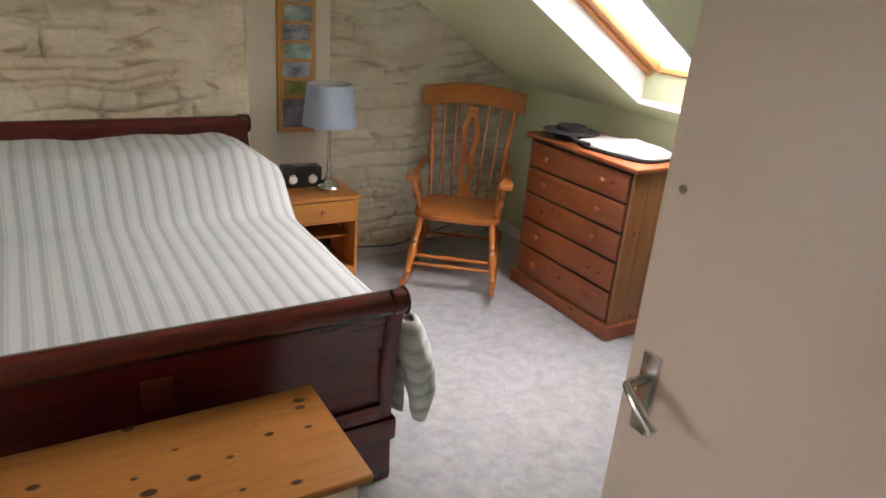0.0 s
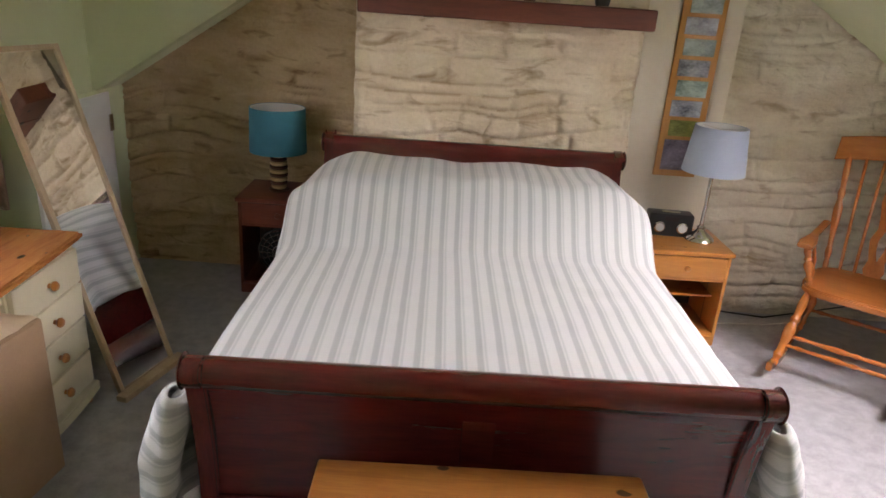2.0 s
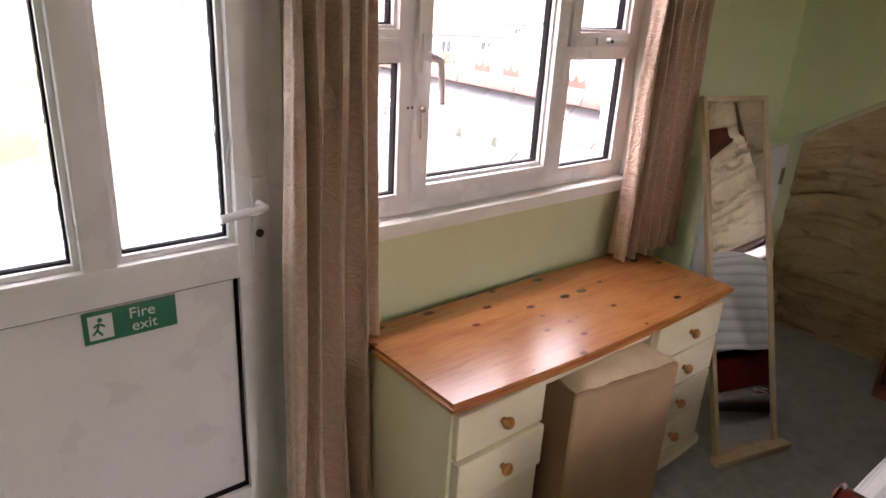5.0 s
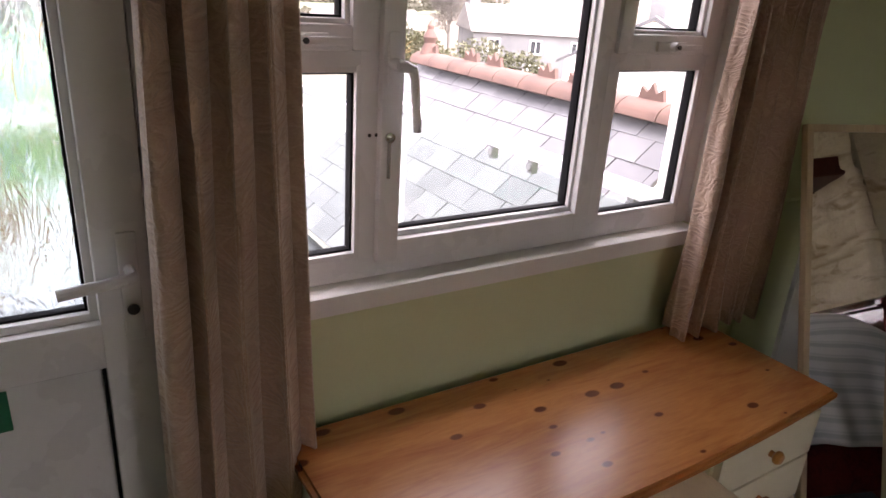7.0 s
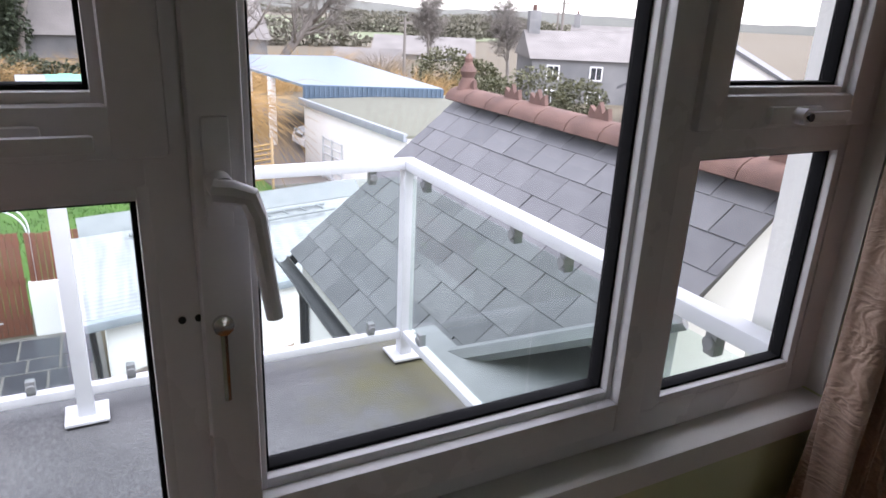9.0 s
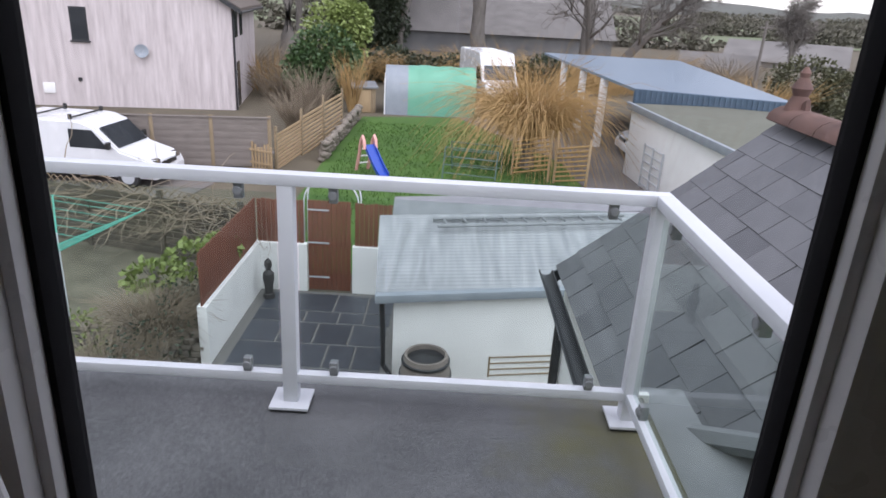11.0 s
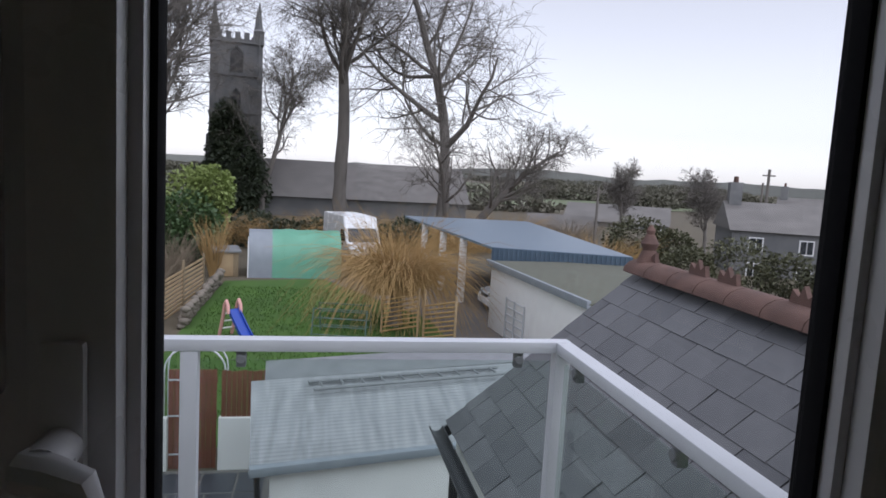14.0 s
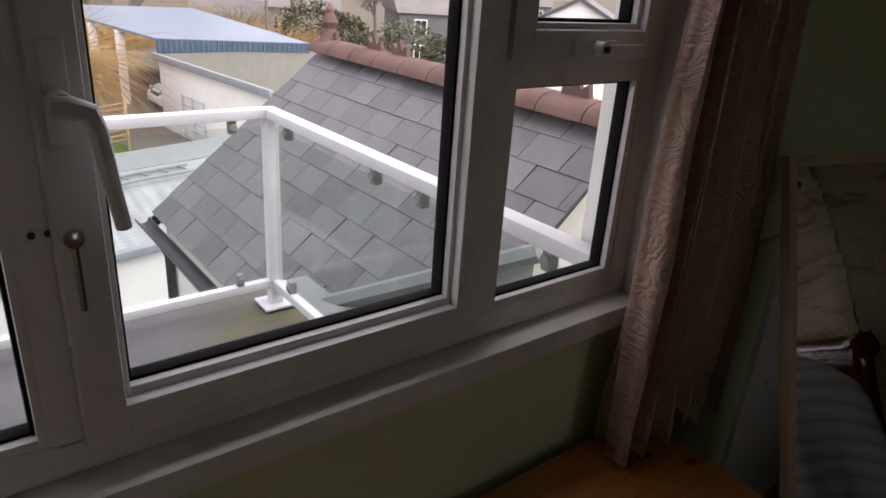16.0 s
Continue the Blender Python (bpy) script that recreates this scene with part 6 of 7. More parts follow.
for i in range(9):
    part("board", box((-0.012, i * 0.090, 0.0), (0.012, i * 0.090 + 0.082, 1.80), 0.003), M["gate_wood"], gt)
for z in (0.25, 0.95, 1.6):
    part("strap_hinge", box((0.013, 0.0, z), (0.02, 0.40, z + 0.035), 0.002), M["corrugated"], gt, "pale strap hinge")
    part("ledge", box((-0.04, 0.0, z - 0.05), (-0.013, 0.81, z + 0.06), 0.003), M["gate_wood"], gt)
ar = thing("garden_arch", pose(-12.97, 0.69, GZ), "thin pale wire arch over the gate", "arch")
for dx in (0, -0.35):
    part("hoop", tube([(dx, -0.52, 0.0), (dx, -0.52, 1.75)] + [(dx, 0.52 * math.cos(a), 1.75 + 0.45 * math.sin(a)) for a in [math.pi - math.pi * k / 12 for k in range(13)]] + [(dx, 0.52, 0.0)], 0.016, 6), M["alu"], ar)
st = thing("garden_statue", pose(-12.22, -0.35, GZ + 0.05) @ Matrix.Scale(0.82, 4), "small dark stone garden figure in the patio corner", "statue")
part("figure", lathe([(0.13, 0), (0.13, 0.10), (0.09, 0.12), (0.10, 0.30), (0.13, 0.48), (0.12, 0.60), (0.05, 0.68), (0.085, 0.78), (0.08, 0.88), (0.02, 0.95)], 14), M["bronze"], st)

yard_wall = structure("wall_yard", box((-10.05, -4.6, GZ), (-9.85, -0.80, -3.28), 0.03), M["ground"], "low rough stone wall at the yard's edge")
rng = random.Random(77)
for k in range(5):
    y = -4.6
    while y < -0.85:
        w = rng.uniform(0.14, 0.34)
        own = box((0, 0, 0), (0.16, w - 0.018, 0.105), 0.022, None, None, 1)
        for v in own.verts:
            v.co += Vector((0.022, 0.012, 0.014)) * noise.noise(v.co * 9 + Vector((k, y, 0)))
        own.transform(Matrix.Translation((-9.93 + rng.uniform(-0.015, 0.025), y, GZ + 0.01 + 0.112 * k)))
        part("stone", own, M["rubble"], yard_wall)
        y += w

# ---- parked vans ----
def van(m, label, length, height, width, tall):
    v = thing("white_van", m, label, "van")
    L, H, W = length, height, width / 2
    if tall:
        prof = [(0, 0.35), (0, 0.95), (0.12, 1.15), (0.55, 1.30), (1.05, 2.15), (1.35, H - 0.05), (1.6, H), (L - 0.05, H), (L, H - 0.1), (L, 0.35)]
        wind = [(0.60, 1.36), (1.04, 2.08)]
        side = [(0.85, 1.32), (1.18, 2.0), (1.75, 2.0), (1.75, 1.32)]
    else:
        prof = [(0, 0.30), (-0.03, 0.55), (0.06, 0.74), (0.30, 0.86), (0.95, 1.05), (1.62, H - 0.16), (1.95, H - 0.03), (2.2, H), (L - 0.15, H - 0.02), (L, H - 0.2), (L, 0.30)]
        wind = [(1.02, 1.10), (1.52, H - 0.19)]
        side = [(1.25, 1.08), (1.68, H - 0.24), (2.35, H - 0.24), (2.35, 1.08)]
    bm = prism(prof, -W, W, "y", None, None, 0.05)
    part("body", bm, M["car_white"], v, "white painted body")
    (ax, az), (bx, bz) = wind
    o = bmesh.new()
    dn = Vector((az - bz, 0, bx - ax)).normalized() * 0.03
    q = [o.verts.new(Vector(p) + dn) for p in ((ax, -W + 0.10, az), (ax, W - 0.10, az), (bx, W - 0.16, bz), (bx, -W + 0.16, bz))]
    q2 = [o.verts.new(p.co - dn * 2.5) for p in q]
    o.faces.new(q)
    o.faces.new(q2[::-1])
    for i in range(4):
        o.faces.new((q[i], q2[i], q2[(i + 1) % 4], q[(i + 1) % 4]))
    part("windscreen", o, M["car_glass"], v, "dark windscreen")
    for s in (-1, 1):
        part("side_window", prism(side, s * W - 0.012, s * W + 0.012, "y"), M["car_glass"], v, "dark side window")
        for x in (0.78, L - 0.85):
            wh = part("wheel", lathe([(0.18, 0), (0.30, 0.01), (0.32, 0.05), (0.32, 0.16), (0.30, 0.20), (0.18, 0.2)], 20, None, between((x, s * (W - 0.19), 0.32), (x, s * (W + 1), 0.32))), M["tyre"], v, "black tyre")
            part("rim", lathe([(0.19, 0), (0.19, 0.015), (0.05, 0.03)], 16, None, between((x, s * (W + 0.0), 0.32), (x, s * (W + 1), 0.32))), M["corrugated"], wh)
        part("headlight", box((0.0, s * (W - 0.28) - 0.12, 0.68 if not tall else 0.85), (0.18, s * (W - 0.28) + 0.12, 0.84 if not tall else 1.05), 0.03), M["chrome"], v)
        part("mirror_housing", box((1.15, s * (W + 0.10) - 0.08, 1.1), (1.25, s * (W + 0.10) + 0.08, 1.3), 0.03), M["black_plastic"], v)
    part("bumper", box((-0.06, -W + 0.05, 0.30), (0.10, W - 0.05, 0.55), 0.04), M["black_plastic"] if tall else M["car_white"], v)
    part("grille", box((-0.03, -0.4, 0.60), (0.02, 0.4, 0.72), 0.01), M["black_plastic"], v)
    if not tall:
        for x in (2.3, 3.4):
            part("roof_bar", box((x, -W + 0.08, H + 0.02), (x + 0.05, W - 0.08, H + 0.06), 0.01), M["black_plastic"], v)
            for s in (-1, 1):
                part("bar_foot", box((x - 0.02, s * (W - 0.12) - 0.03, H - 0.05), (x + 0.07, s * (W - 0.12) + 0.03, H + 0.14), 0.01), M["black_plastic"], v)
    return v


van(pose(-19.6, -5.15, GZ, 0, 0, -94), "small white panel van with roof bars parked by the fence", 4.3, 1.82, 1.75, False)
van(pose(-38.0, 5.6, GZ, 0, 0, 196), "large white van parked beyond the lawn", 5.2, 2.75, 2.0, True)

# ---- pink-white rendered house ----
hs_ = thing("rendered_house", pose(-30.3, -18.5, GZ, 0, 0, 99.8), "streaky pinkish white house with a grey tiled gable roof", "house")
HW, EH, AH, HD = 11.5, 4.80, 8.35, 9.0
part("wall", prism([(0, 0), (HW, 0), (HW, EH), (HW / 2, AH - 0.12), (0, EH)], 0, HD, "y"), M["render_pink"], hs_, "streaked pinkish render")
for sg in (-1, 1):
    a, b = (HW / 2, AH), (HW / 2 + sg * (HW / 2 + 0.45), EH - 0.26)
    part("roof", prism([a, b, (b[0], b[1] - 0.16), (a[0], a[1] - 0.16)], -0.30, HD + 0.3, "y"), M["brown_slate"], hs_, "grey-brown tiled roof slope")
    part("barge_board", prism([(a[0], a[1] - 0.05), (b[0], b[1] - 0.05), (b[0], b[1] - 0.28), (a[0], a[1] - 0.28)], -0.33, -0.29, "y"), M["gutter"], hs_)
part("gutter", rod((HW + 0.48, -0.3, EH - 0.45), (HW + 0.48, HD + 0.3, EH - 0.45), 0.06, 8), M["gutter"], hs_)
part("downpipe", rod((HW + 0.06, 0.1, 0), (HW + 0.06, 0.1, EH - 0.4), 0.045, 8), M["gutter"], hs_)
ch = part("chimney", box((HW / 2 + 0.5, 2.5, AH - 1.6), (HW / 2 + 1.25, 3.4, AH + 0.55), 0.03), M["render_pink"], hs_)
part("chimney_pot", lathe([(0.14, 0), (0.12, 0.3), (0.13, 0.34)], 12, None, pose(HW / 2 + 0.87, 2.95, AH + 0.55)), M["ridge"], ch)


def house_window(parent, x0, x1, z0, z1, y=0.0, frame_m="gutter", side=None):
    w = part("window", box((x0, y - 0.02, z0), (x1, y + 0.05, z1)), M[frame_m], parent, "dark window")
    part("pane", box((x0 + 0.06, y - 0.03, z0 + 0.06), (x1 - 0.06, y + 0.0, z1 - 0.06)), M["car_glass"], w)
    part("sill", box((x0 - 0.06, y - 0.10, z0 - 0.07), (x1 + 0.06, y + 0.0, z0), 0.01), M[frame_m], w)
    return w


house_window(hs_, 4.75, 5.45, 2.85, 4.25)
part("satellite_dish", lathe([(0.02, 0), (0.16, 0.03), (0.30, 0.10), (0.29, 0.11), (0.15, 0.05), (0.02, 0.025)], 18, None, between((7.6, -0.15, 2.5), (7.85, -1.1, 2.75))), M["grey_gutter"], hs_, "grey satellite dish")
part("dish_arm", rod((7.6, 0.0, 2.35), (7.6, -0.18, 2.5), 0.025, 6), M["gutter"], hs_)
part("vent", box((4.8, -0.03, 1.1), (4.96, 0.0, 1.26)), M["gutter"], hs_)
part("meter_box", box((3.3, -0.05, 0.55), (3.8, 0.0, 1.0), 0.01), M["render_white"], hs_, "white meter box")
for y0 in (0.8, 2.6):
    w = part("window", box((HW - 0.02, y0, 3.2), (HW + 0.03, y0 + 0.9, 4.5)), M["car_glass"], hs_)
part("side_door", box((HW - 0.02, 1.0, 0.05), (HW + 0.03, 1.9, 2.1)), M["car_glass"], hs_)

# ---- board fence before the house ----
bf = thing("board_fence", pose(-21.75, -2.75, GZ, 0, 0, -80), "weathered grey board fence with pale posts before the house", "fence")
for i in range(9):
    part("post", box((i * 1.75, -0.06, 0), (i * 1.75 + 0.11, 0.05, 1.72), 0.008), M["fence_post"], bf)
for i in range(8):
    for k in range(7):
        z = 0.12 + k * 0.217
        part("board", box((i * 1.75 + 0.10, 0.0, z), ((i + 1) * 1.75 + 0.01, 0.035, z + 0.225), 0.004), M["fence_grey"], bf)
part("cap_rail", box((0, -0.03, 1.635), (14.1, 0.07, 1.68), 0.005), M["fence_grey"], bf)

# dark slatted fence of the yard
df = thing("slat_fence", pose(-13.45, -1.15, GZ, 0, 0, -104.5), "dark weathered horizontal slat fence behind the yard", "fence")
for i in range(5):
    part("post", box((i * 1.85, -0.05, 0), (i * 1.85 + 0.10, 0.05, 1.50), 0.008), M["fence_dark"], df)
for i in range(4):
    for k in range(9):
        z = 0.08 + k * 0.142
        part("slat", box((i * 1.85 + 0.08, -0.01, z), ((i + 1) * 1.85 + 0.02, 0.015, z + 0.125), 0.003), M["fence_dark"], df)
lt = thing("lattice_top", pose(-13.45, -1.15, GZ, 0, 0, -104.5), "pale lattice strip along the fence top", "trellis")
for i in range(44):
    x = 0.05 + i * 0.165
    part("lath", rod((x, 0, 1.36), (x + 0.16, 0, 1.52), 0.010, 4), M["fence_post"], lt)
    part("lath", rod((x + 0.16, 0.012, 1.36), (x, 0.012, 1.52), 0.010, 4), M["fence_post"], lt)

# tan slatted panels stepping down beside the lawn
for j, (p, yaw, hh) in enumerate((((-28.2, -1.55), 170, 1.75), ((-26.1, -1.92), 170, 1.55), ((-24.0, -2.28), 170, 1.3))):
    pf = thing("trellis_panel", Matrix.Translation((p[0], p[1], GZ)) @ pose(0, 0, 0, 0, 0, yaw + 180), "pale slanting slat fence panel beside the lawn", "fence", "slat panels")
    for i in range(10):
        z = 0.10 + i * (hh - 0.1) / 10
        part("slat", box((0, -0.015, z), (2.15, 0.015, z + 0.085), 0.003, None, pose(0, 0, 0, 0, 4, 0)), M["fence_tan"], pf)
    for x in (0.0, 2.1):
        part("post", box((x, -0.04, 0), (x + 0.08, 0.04, hh + 0.08), 0.005), M["fence_post"], pf)
pk_ = thing("picket_fence", pose(-21.2, -2.6, GZ, 0, 0, -118), "low worn picket fence running to the parking strip", "fence")
for i in range(22):
    part("picket", box((i * 0.13, -0.01, 0.05), (i * 0.13 + 0.08, 0.01, 0.85 + 0.08 * math.sin(i * 1.3)), 0.003), M["fence_tan"], pk_)
for z in (0.25, 0.65):
    part("rail", box((0, 0.011, z), (2.9, 0.04, z + 0.06)), M["fence_tan"], pk_)

# dry stone wall at the lawn's edge
rng = random.Random(4)
sw = thing("dry_stone_wall", pose(0, 0, 0), "rough dry stone wall along the lawn", "wall")
for i in range(24):
    for k in range(4):
        x = -31.5 + i * 0.36 + rng.uniform(-0.08, 0.08) + 0.15 * (k % 2)
        s = (rng.uniform(0.15, 0.22), rng.uniform(0.14, 0.2), rng.uniform(0.09, 0.13))
        own = bmesh.new()
        bmesh.ops.create_icosphere(own, subdivisions=1, radius=1)
        for v in own.verts:
            v.co = Vector((v.co.x * s[0], v.co.y * s[1], v.co.z * s[2])) * (1 + 0.25 * noise.noise(v.co * 1.7 + Vector((i, k, 0))))
        own.transform(Matrix.Translation((x, -1.45 + rng.uniform(-0.06, 0.06) + 0.06 * k, GZ + 0.10 + 0.19 * k)))
        part("stone", own, M["rubble"], sw, "", 80)

# ---- garden things ----
sd = thing("garden_slide", pose(-22.0, 0.05, GZ + 0.03, 0, 0, 35), "blue plastic slide with pink side rails on the lawn", "slide")
for y in (0, 0.42):
    part("side_rail", tube([(-0.32, y, 0.0), (-0.10, y, 0.62), (0.0, y, 1.05), (0.10, y, 1.18), (0.20, y, 1.05), (0.24, y, 0.80)], 0.055, 10), M["plastic_pink"], sd, "pink plastic rail")
for z, x in ((0.25, -0.23), (0.50, -0.14), (0.75, -0.06)):
    part("rung", rod((x, 0, z), (x, 0.42, z), 0.03, 8), M["sign_white"], sd)
ch_ = []
for i in range(13):
    t = i / 12
    ch_.append((0.15 + 1.0 * t, 0.92 - 0.80 * (t ** 0.8) + 0.02 * math.sin(6 * t)))
o = [(x, z) for x, z in ch_] + [(x, z - 0.04) for x, z in ch_[::-1]]
part("chute", prism(o, 0.05, 0.37, "y"), M["plastic_blue"], sd, "blue plastic chute")
for y in (0.03, 0.37):
    o = [(x, z + 0.10) for x, z in ch_] + [(x, z - 0.04) for x, z in ch_[::-1]]
    part("chute_side", prism(o, y, y + 0.03, "y"), M["plastic_blue"], sd)

cf = thing("climbing_frame", pose(-23.2, 3.0, GZ + 0.03, 0, 0, -12), "thin dark green metal climbing frame on the lawn", "climbing frame")
for x in (0, 1.5):
    for y in (0, 1.7):
        part("upright", rod((x, y, 0), (0.75 + (x - 0.75) * 0.6, y, 1.0), 0.022, 6), M["frame_green"], cf)
for z in (0.2, 0.45, 0.7, 0.98):
    w = 0.75 - 0.3 * z
    for s in (-1, 1):
        part("bar", rod((0.75 + s * w, 0, z), (0.75 + s * w, 1.7, z), 0.018, 6), M["frame_green"], cf)

pt = thing("polytunnel", pose(-35.2, 2.05, GZ, 0, 0, 5) @ Matrix.Scale(1.1, 4), "green sheeted garden tunnel with a clear porch", "greenhouse")
prof = [(1.35 * math.cos(a), 2.05 * abs(math.sin(a)) ** 0.6) for a in [math.pi * k / 18 for k in range(19)]]
bm = bmesh.new()
for i, y0 in enumerate(np.linspace(-1.3, 1.7, 7)[:-1]):
    s = 1.0 if i % 2 else 0.985
    prism([(x * s, z * s) for x, z in prof], y0, y0 + 0.5, "y", bm)
part("cover", bm, M["tunnel_green"], pt, "green mesh sheeting")
bm = prism([(x * 0.98, z * 0.98) for x, z in prof], -2.3, -1.3, "y")
part("porch", bm, M["grey_gutter"], pt, "clear plastic porch")
bm = bmesh.new()
for a, b in (((-1.33, -2.32, 0), (-1.33, -2.32, 1.5)), ((1.33, -2.32, 0), (1.33, -2.32, 1.5)), ((-1.33, -2.32, 1.5), (1.33, -2.32, 1.5)), ((-0.4, -2.32, 0), (-0.4, -2.32, 1.5))):
    rod(a, b, 0.03, 6, bm)
part("porch_frame", bm, M["sign_white"], pt)
sm = thing("garden_shed", pose(-34.6, -2.3, GZ, 0, 0, 20), "small weathered wooden shed beside the tunnel", "shed")
part("wall", box((0, 0, 0), (1.3, 1.1, 1.2), 0.02), M["fence_post"], sm)
part("door", box((1.29, 0.2, 0.05), (1.33, 0.85, 1.1), 0.01), M["fence_tan"], sm)
part("roof", prism([(-0.1, 1.18), (1.4, 1.18), (1.4, 1.26), (0.65, 1.45), (-0.1, 1.26)], -0.1, 1.2, "y"), M["lead"], sm)

# rotary washing line
wl = thing("rotary_washing_line", pose(-10.5, -3.15, GZ), "green rotary washing line in the yard", "washing line")
part("pole", rod((0, 0, 0), (0, 0, 1.75), 0.025, 10), M["alu"], wl)
arms = [(1.3 * math.cos(a), 1.3 * math.sin(a), 2.0) for a in [math.radians(30 + 90 * k) for k in range(4)]]
for p in arms:
    part("arm", rod((0, 0, 1.45), p, 0.014, 6), M["line_green"], wl)
for t in (0.3, 0.45, 0.6, 0.75, 0.9, 1.0):
    bm = bmesh.new()
    for k in range(4):
        a, b = Vector((0, 0, 1.45)).lerp(Vector(arms[k]), t), Vector((0, 0, 1.45)).lerp(Vector(arms[(k + 1) % 4]), t)
        rod(a, b, 0.006, 4, bm)
    part("line", bm, M["line_green"], wl, "green washing line")

# ---- blue-roofed open shed and white store ----
bs_ = thing("open_shed", pose(0, 0, 0), "open-fronted shed with a blue sheet roof and white posts", "shed")
bm = bmesh.new()
top = [Vector((-25.2, 9.3, -0.98)), Vector((-23.9, 14.4, -1.02)), Vector((-36.8, 14.4, -0.74)), Vector((-37.7, 7.6, -0.78))]
q = [bm.verts.new(v) for v in top]
q2 = [bm.verts.new(v - Vector((0, 0, 0.10))) for v in top]
bm.faces.new(q)
bm.faces.new(q2[::-1])
for i in range(4):
    bm.faces.new((q[i], q2[i], q2[(i + 1) % 4], q[(i + 1) % 4]))
part("roof", bm, M["blue_roof"], bs_, "blue profiled sheet roof")
bm = bmesh.new()
f0, f1 = top[0] + Vector((0.05, 0, -0.02)), top[1] + Vector((0.05, 0, -0.02))
fa = [f0, f1, f1 - Vector((0, 0, 0.55)), f0 - Vector((0, 0, 0.55))]
fq = [bm.verts.new(v) for v in fa] + [bm.verts.new(v - Vector((0.06, 0, 0))) for v in fa]
for f in ((0, 1, 2, 3), (7, 6, 5, 4), (0, 4, 5, 1), (1, 5, 6, 2), (2, 6, 7, 3), (3, 7, 4, 0)):
    bm.faces.new([fq[k] for k in f])
part("fascia", bm, M["blue_fascia"], bs_, "dark blue ribbed fascia")
for i in range(30):
    q_ = f0.lerp(f1, (i + 0.5) / 30)
    part("rib", box((q_.x + 0.005, q_.y - 0.03, q_.z - 0.54), (q_.x + 0.035, q_.y + 0.03, q_.z - 0.01)), M["blue_fascia"], bs_)
for p in ((-28.6, 8.95), (-31.4, 8.6), (-34.4, 8.2)):
    part("post", box((p[0] - 0.14, p[1] - 0.14, GZ), (p[0] + 0.14, p[1] + 0.14, -1.04 if p[0] > -33 else -0.95), 0.02), M["render_white"], bs_, "white post")
part("back_wall", box((-36.6, 13.6, GZ), (-25.6, 13.9, -1.14)), M["render_white"], bs_)
part("end_wall", box((-25.9, 9.6, GZ), (-25.6, 13.6, -1.2)), M["render_white"], bs_)

ws = thing("white_store", pose(-24.1, 9.03, GZ, 0, 0, 5), "flat-roofed white rendered store beside the drive", "building")
part("wall", box((0, 0, 0), (7.5, 6.0, 2.35), 0.02), M["render_white"], ws, "white rendered wall")
part("roof", box((-0.12, -0.12, 2.35), (7.6, 6.1, 2.43), 0.02), M["store_roof"], ws, "greenish felt roof")
part("coping", box((-0.16, -0.16, 2.26), (7.6, -0.04, 2.48), 0.02), M["grey_gutter"], ws, "grey coping")
mg = thing("metal_gate", pose(-22.3, 9.19, GZ, 0, 0, 5), "grey metal field gate leaning on the white wall", "gate")
for z in (0.15, 0.40, 0.65, 0.90, 1.15, 1.40):
    part("bar", rod((0, -0.05, z), (1.55, -0.05, z), 0.022, 8), M["corrugated"], mg)
for x in (0.0, 0.75, 1.55):
    part("upright", rod((x, -0.05, 0.0), (x, -0.05, 1.45), 0.028, 8), M["corrugated"], mg)
van(pose(-27.0, 9.6, GZ, 0, 0, 92), "white vehicle parked inside the open shed", 4.0, 1.7, 1.7, False)

# ---- church ----
tw = thing("church_tower", pose(-76.5, -6.1, GZ - 0.5, 0, 0, 8) @ Matrix.Scale(0.945, 4), "dark weathered stone church tower with pinnacles", "church")
part("shaft", prism([(-2.9, 0), (2.9, 0), (2.75, 8), (2.55, 8.1), (2.45, 19.5), (-2.45, 19.5), (-2.55, 8.1), (-2.75, 8)], -2.6, 2.6, "x"), M["tower"], tw, "dark stone shaft")
for sx in (-1, 1):
    for sy in (-1, 1):
        part("buttress", prism([(sy * 2.3, 0), (sy * 3.2, 0), (sy * 3.0, 9), (sy * 2.75, 9.3), (sy * 2.7, 18.5), (sy * 2.3, 19)], sx * 2.5 - 0.4, sx * 2.5 + 0.4, "x"), M["tower"], tw)
        part("pinnacle", lathe([(0.55, 0), (0.55, 1.3), (0.64, 1.45), (0.40, 1.7), (0.06, 4.6)], 8, None, pose(sx * 2.3, sy * 2.3, 19.0)), M["tower"], tw)
for i in range(5):
    y = -2.1 + i * 0.95
    part("merlon", box((2.2, y, 19.4), (2.6, y + 0.55, 20.2), 0.03), M["tower"], tw)
for z in (6.0, 11.5, 15.5, 19.0):
    part("string_course", box((-2.72, -2.85, z), (2.78, 2.85, z + 0.18), 0.03), M["tower"], tw)
part("belfry_window", prism([(-0.7, 15.9), (0.7, 15.9), (0.7, 18.0), (0, 18.8), (-0.7, 18.0)], 2.5, 2.64, "x"), M["gutter"], tw)
part("west_window", prism([(-0.5, 12.0), (0.5, 12.0), (0.5, 13.6), (0, 14.3), (-0.5, 13.6)], 2.5, 2.64, "x"), M["gutter"], tw)
nv = thing("church_nave", pose(-78, 7.6, GZ - 0.6, 0, 0, 4), "long church nave with a grey slate roof", "church")
part("wall", box((-4, -11, 0), (4, 11.5, 2.9)), M["tower"], nv)
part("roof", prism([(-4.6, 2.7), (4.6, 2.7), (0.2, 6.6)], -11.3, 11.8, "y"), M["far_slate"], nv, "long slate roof")

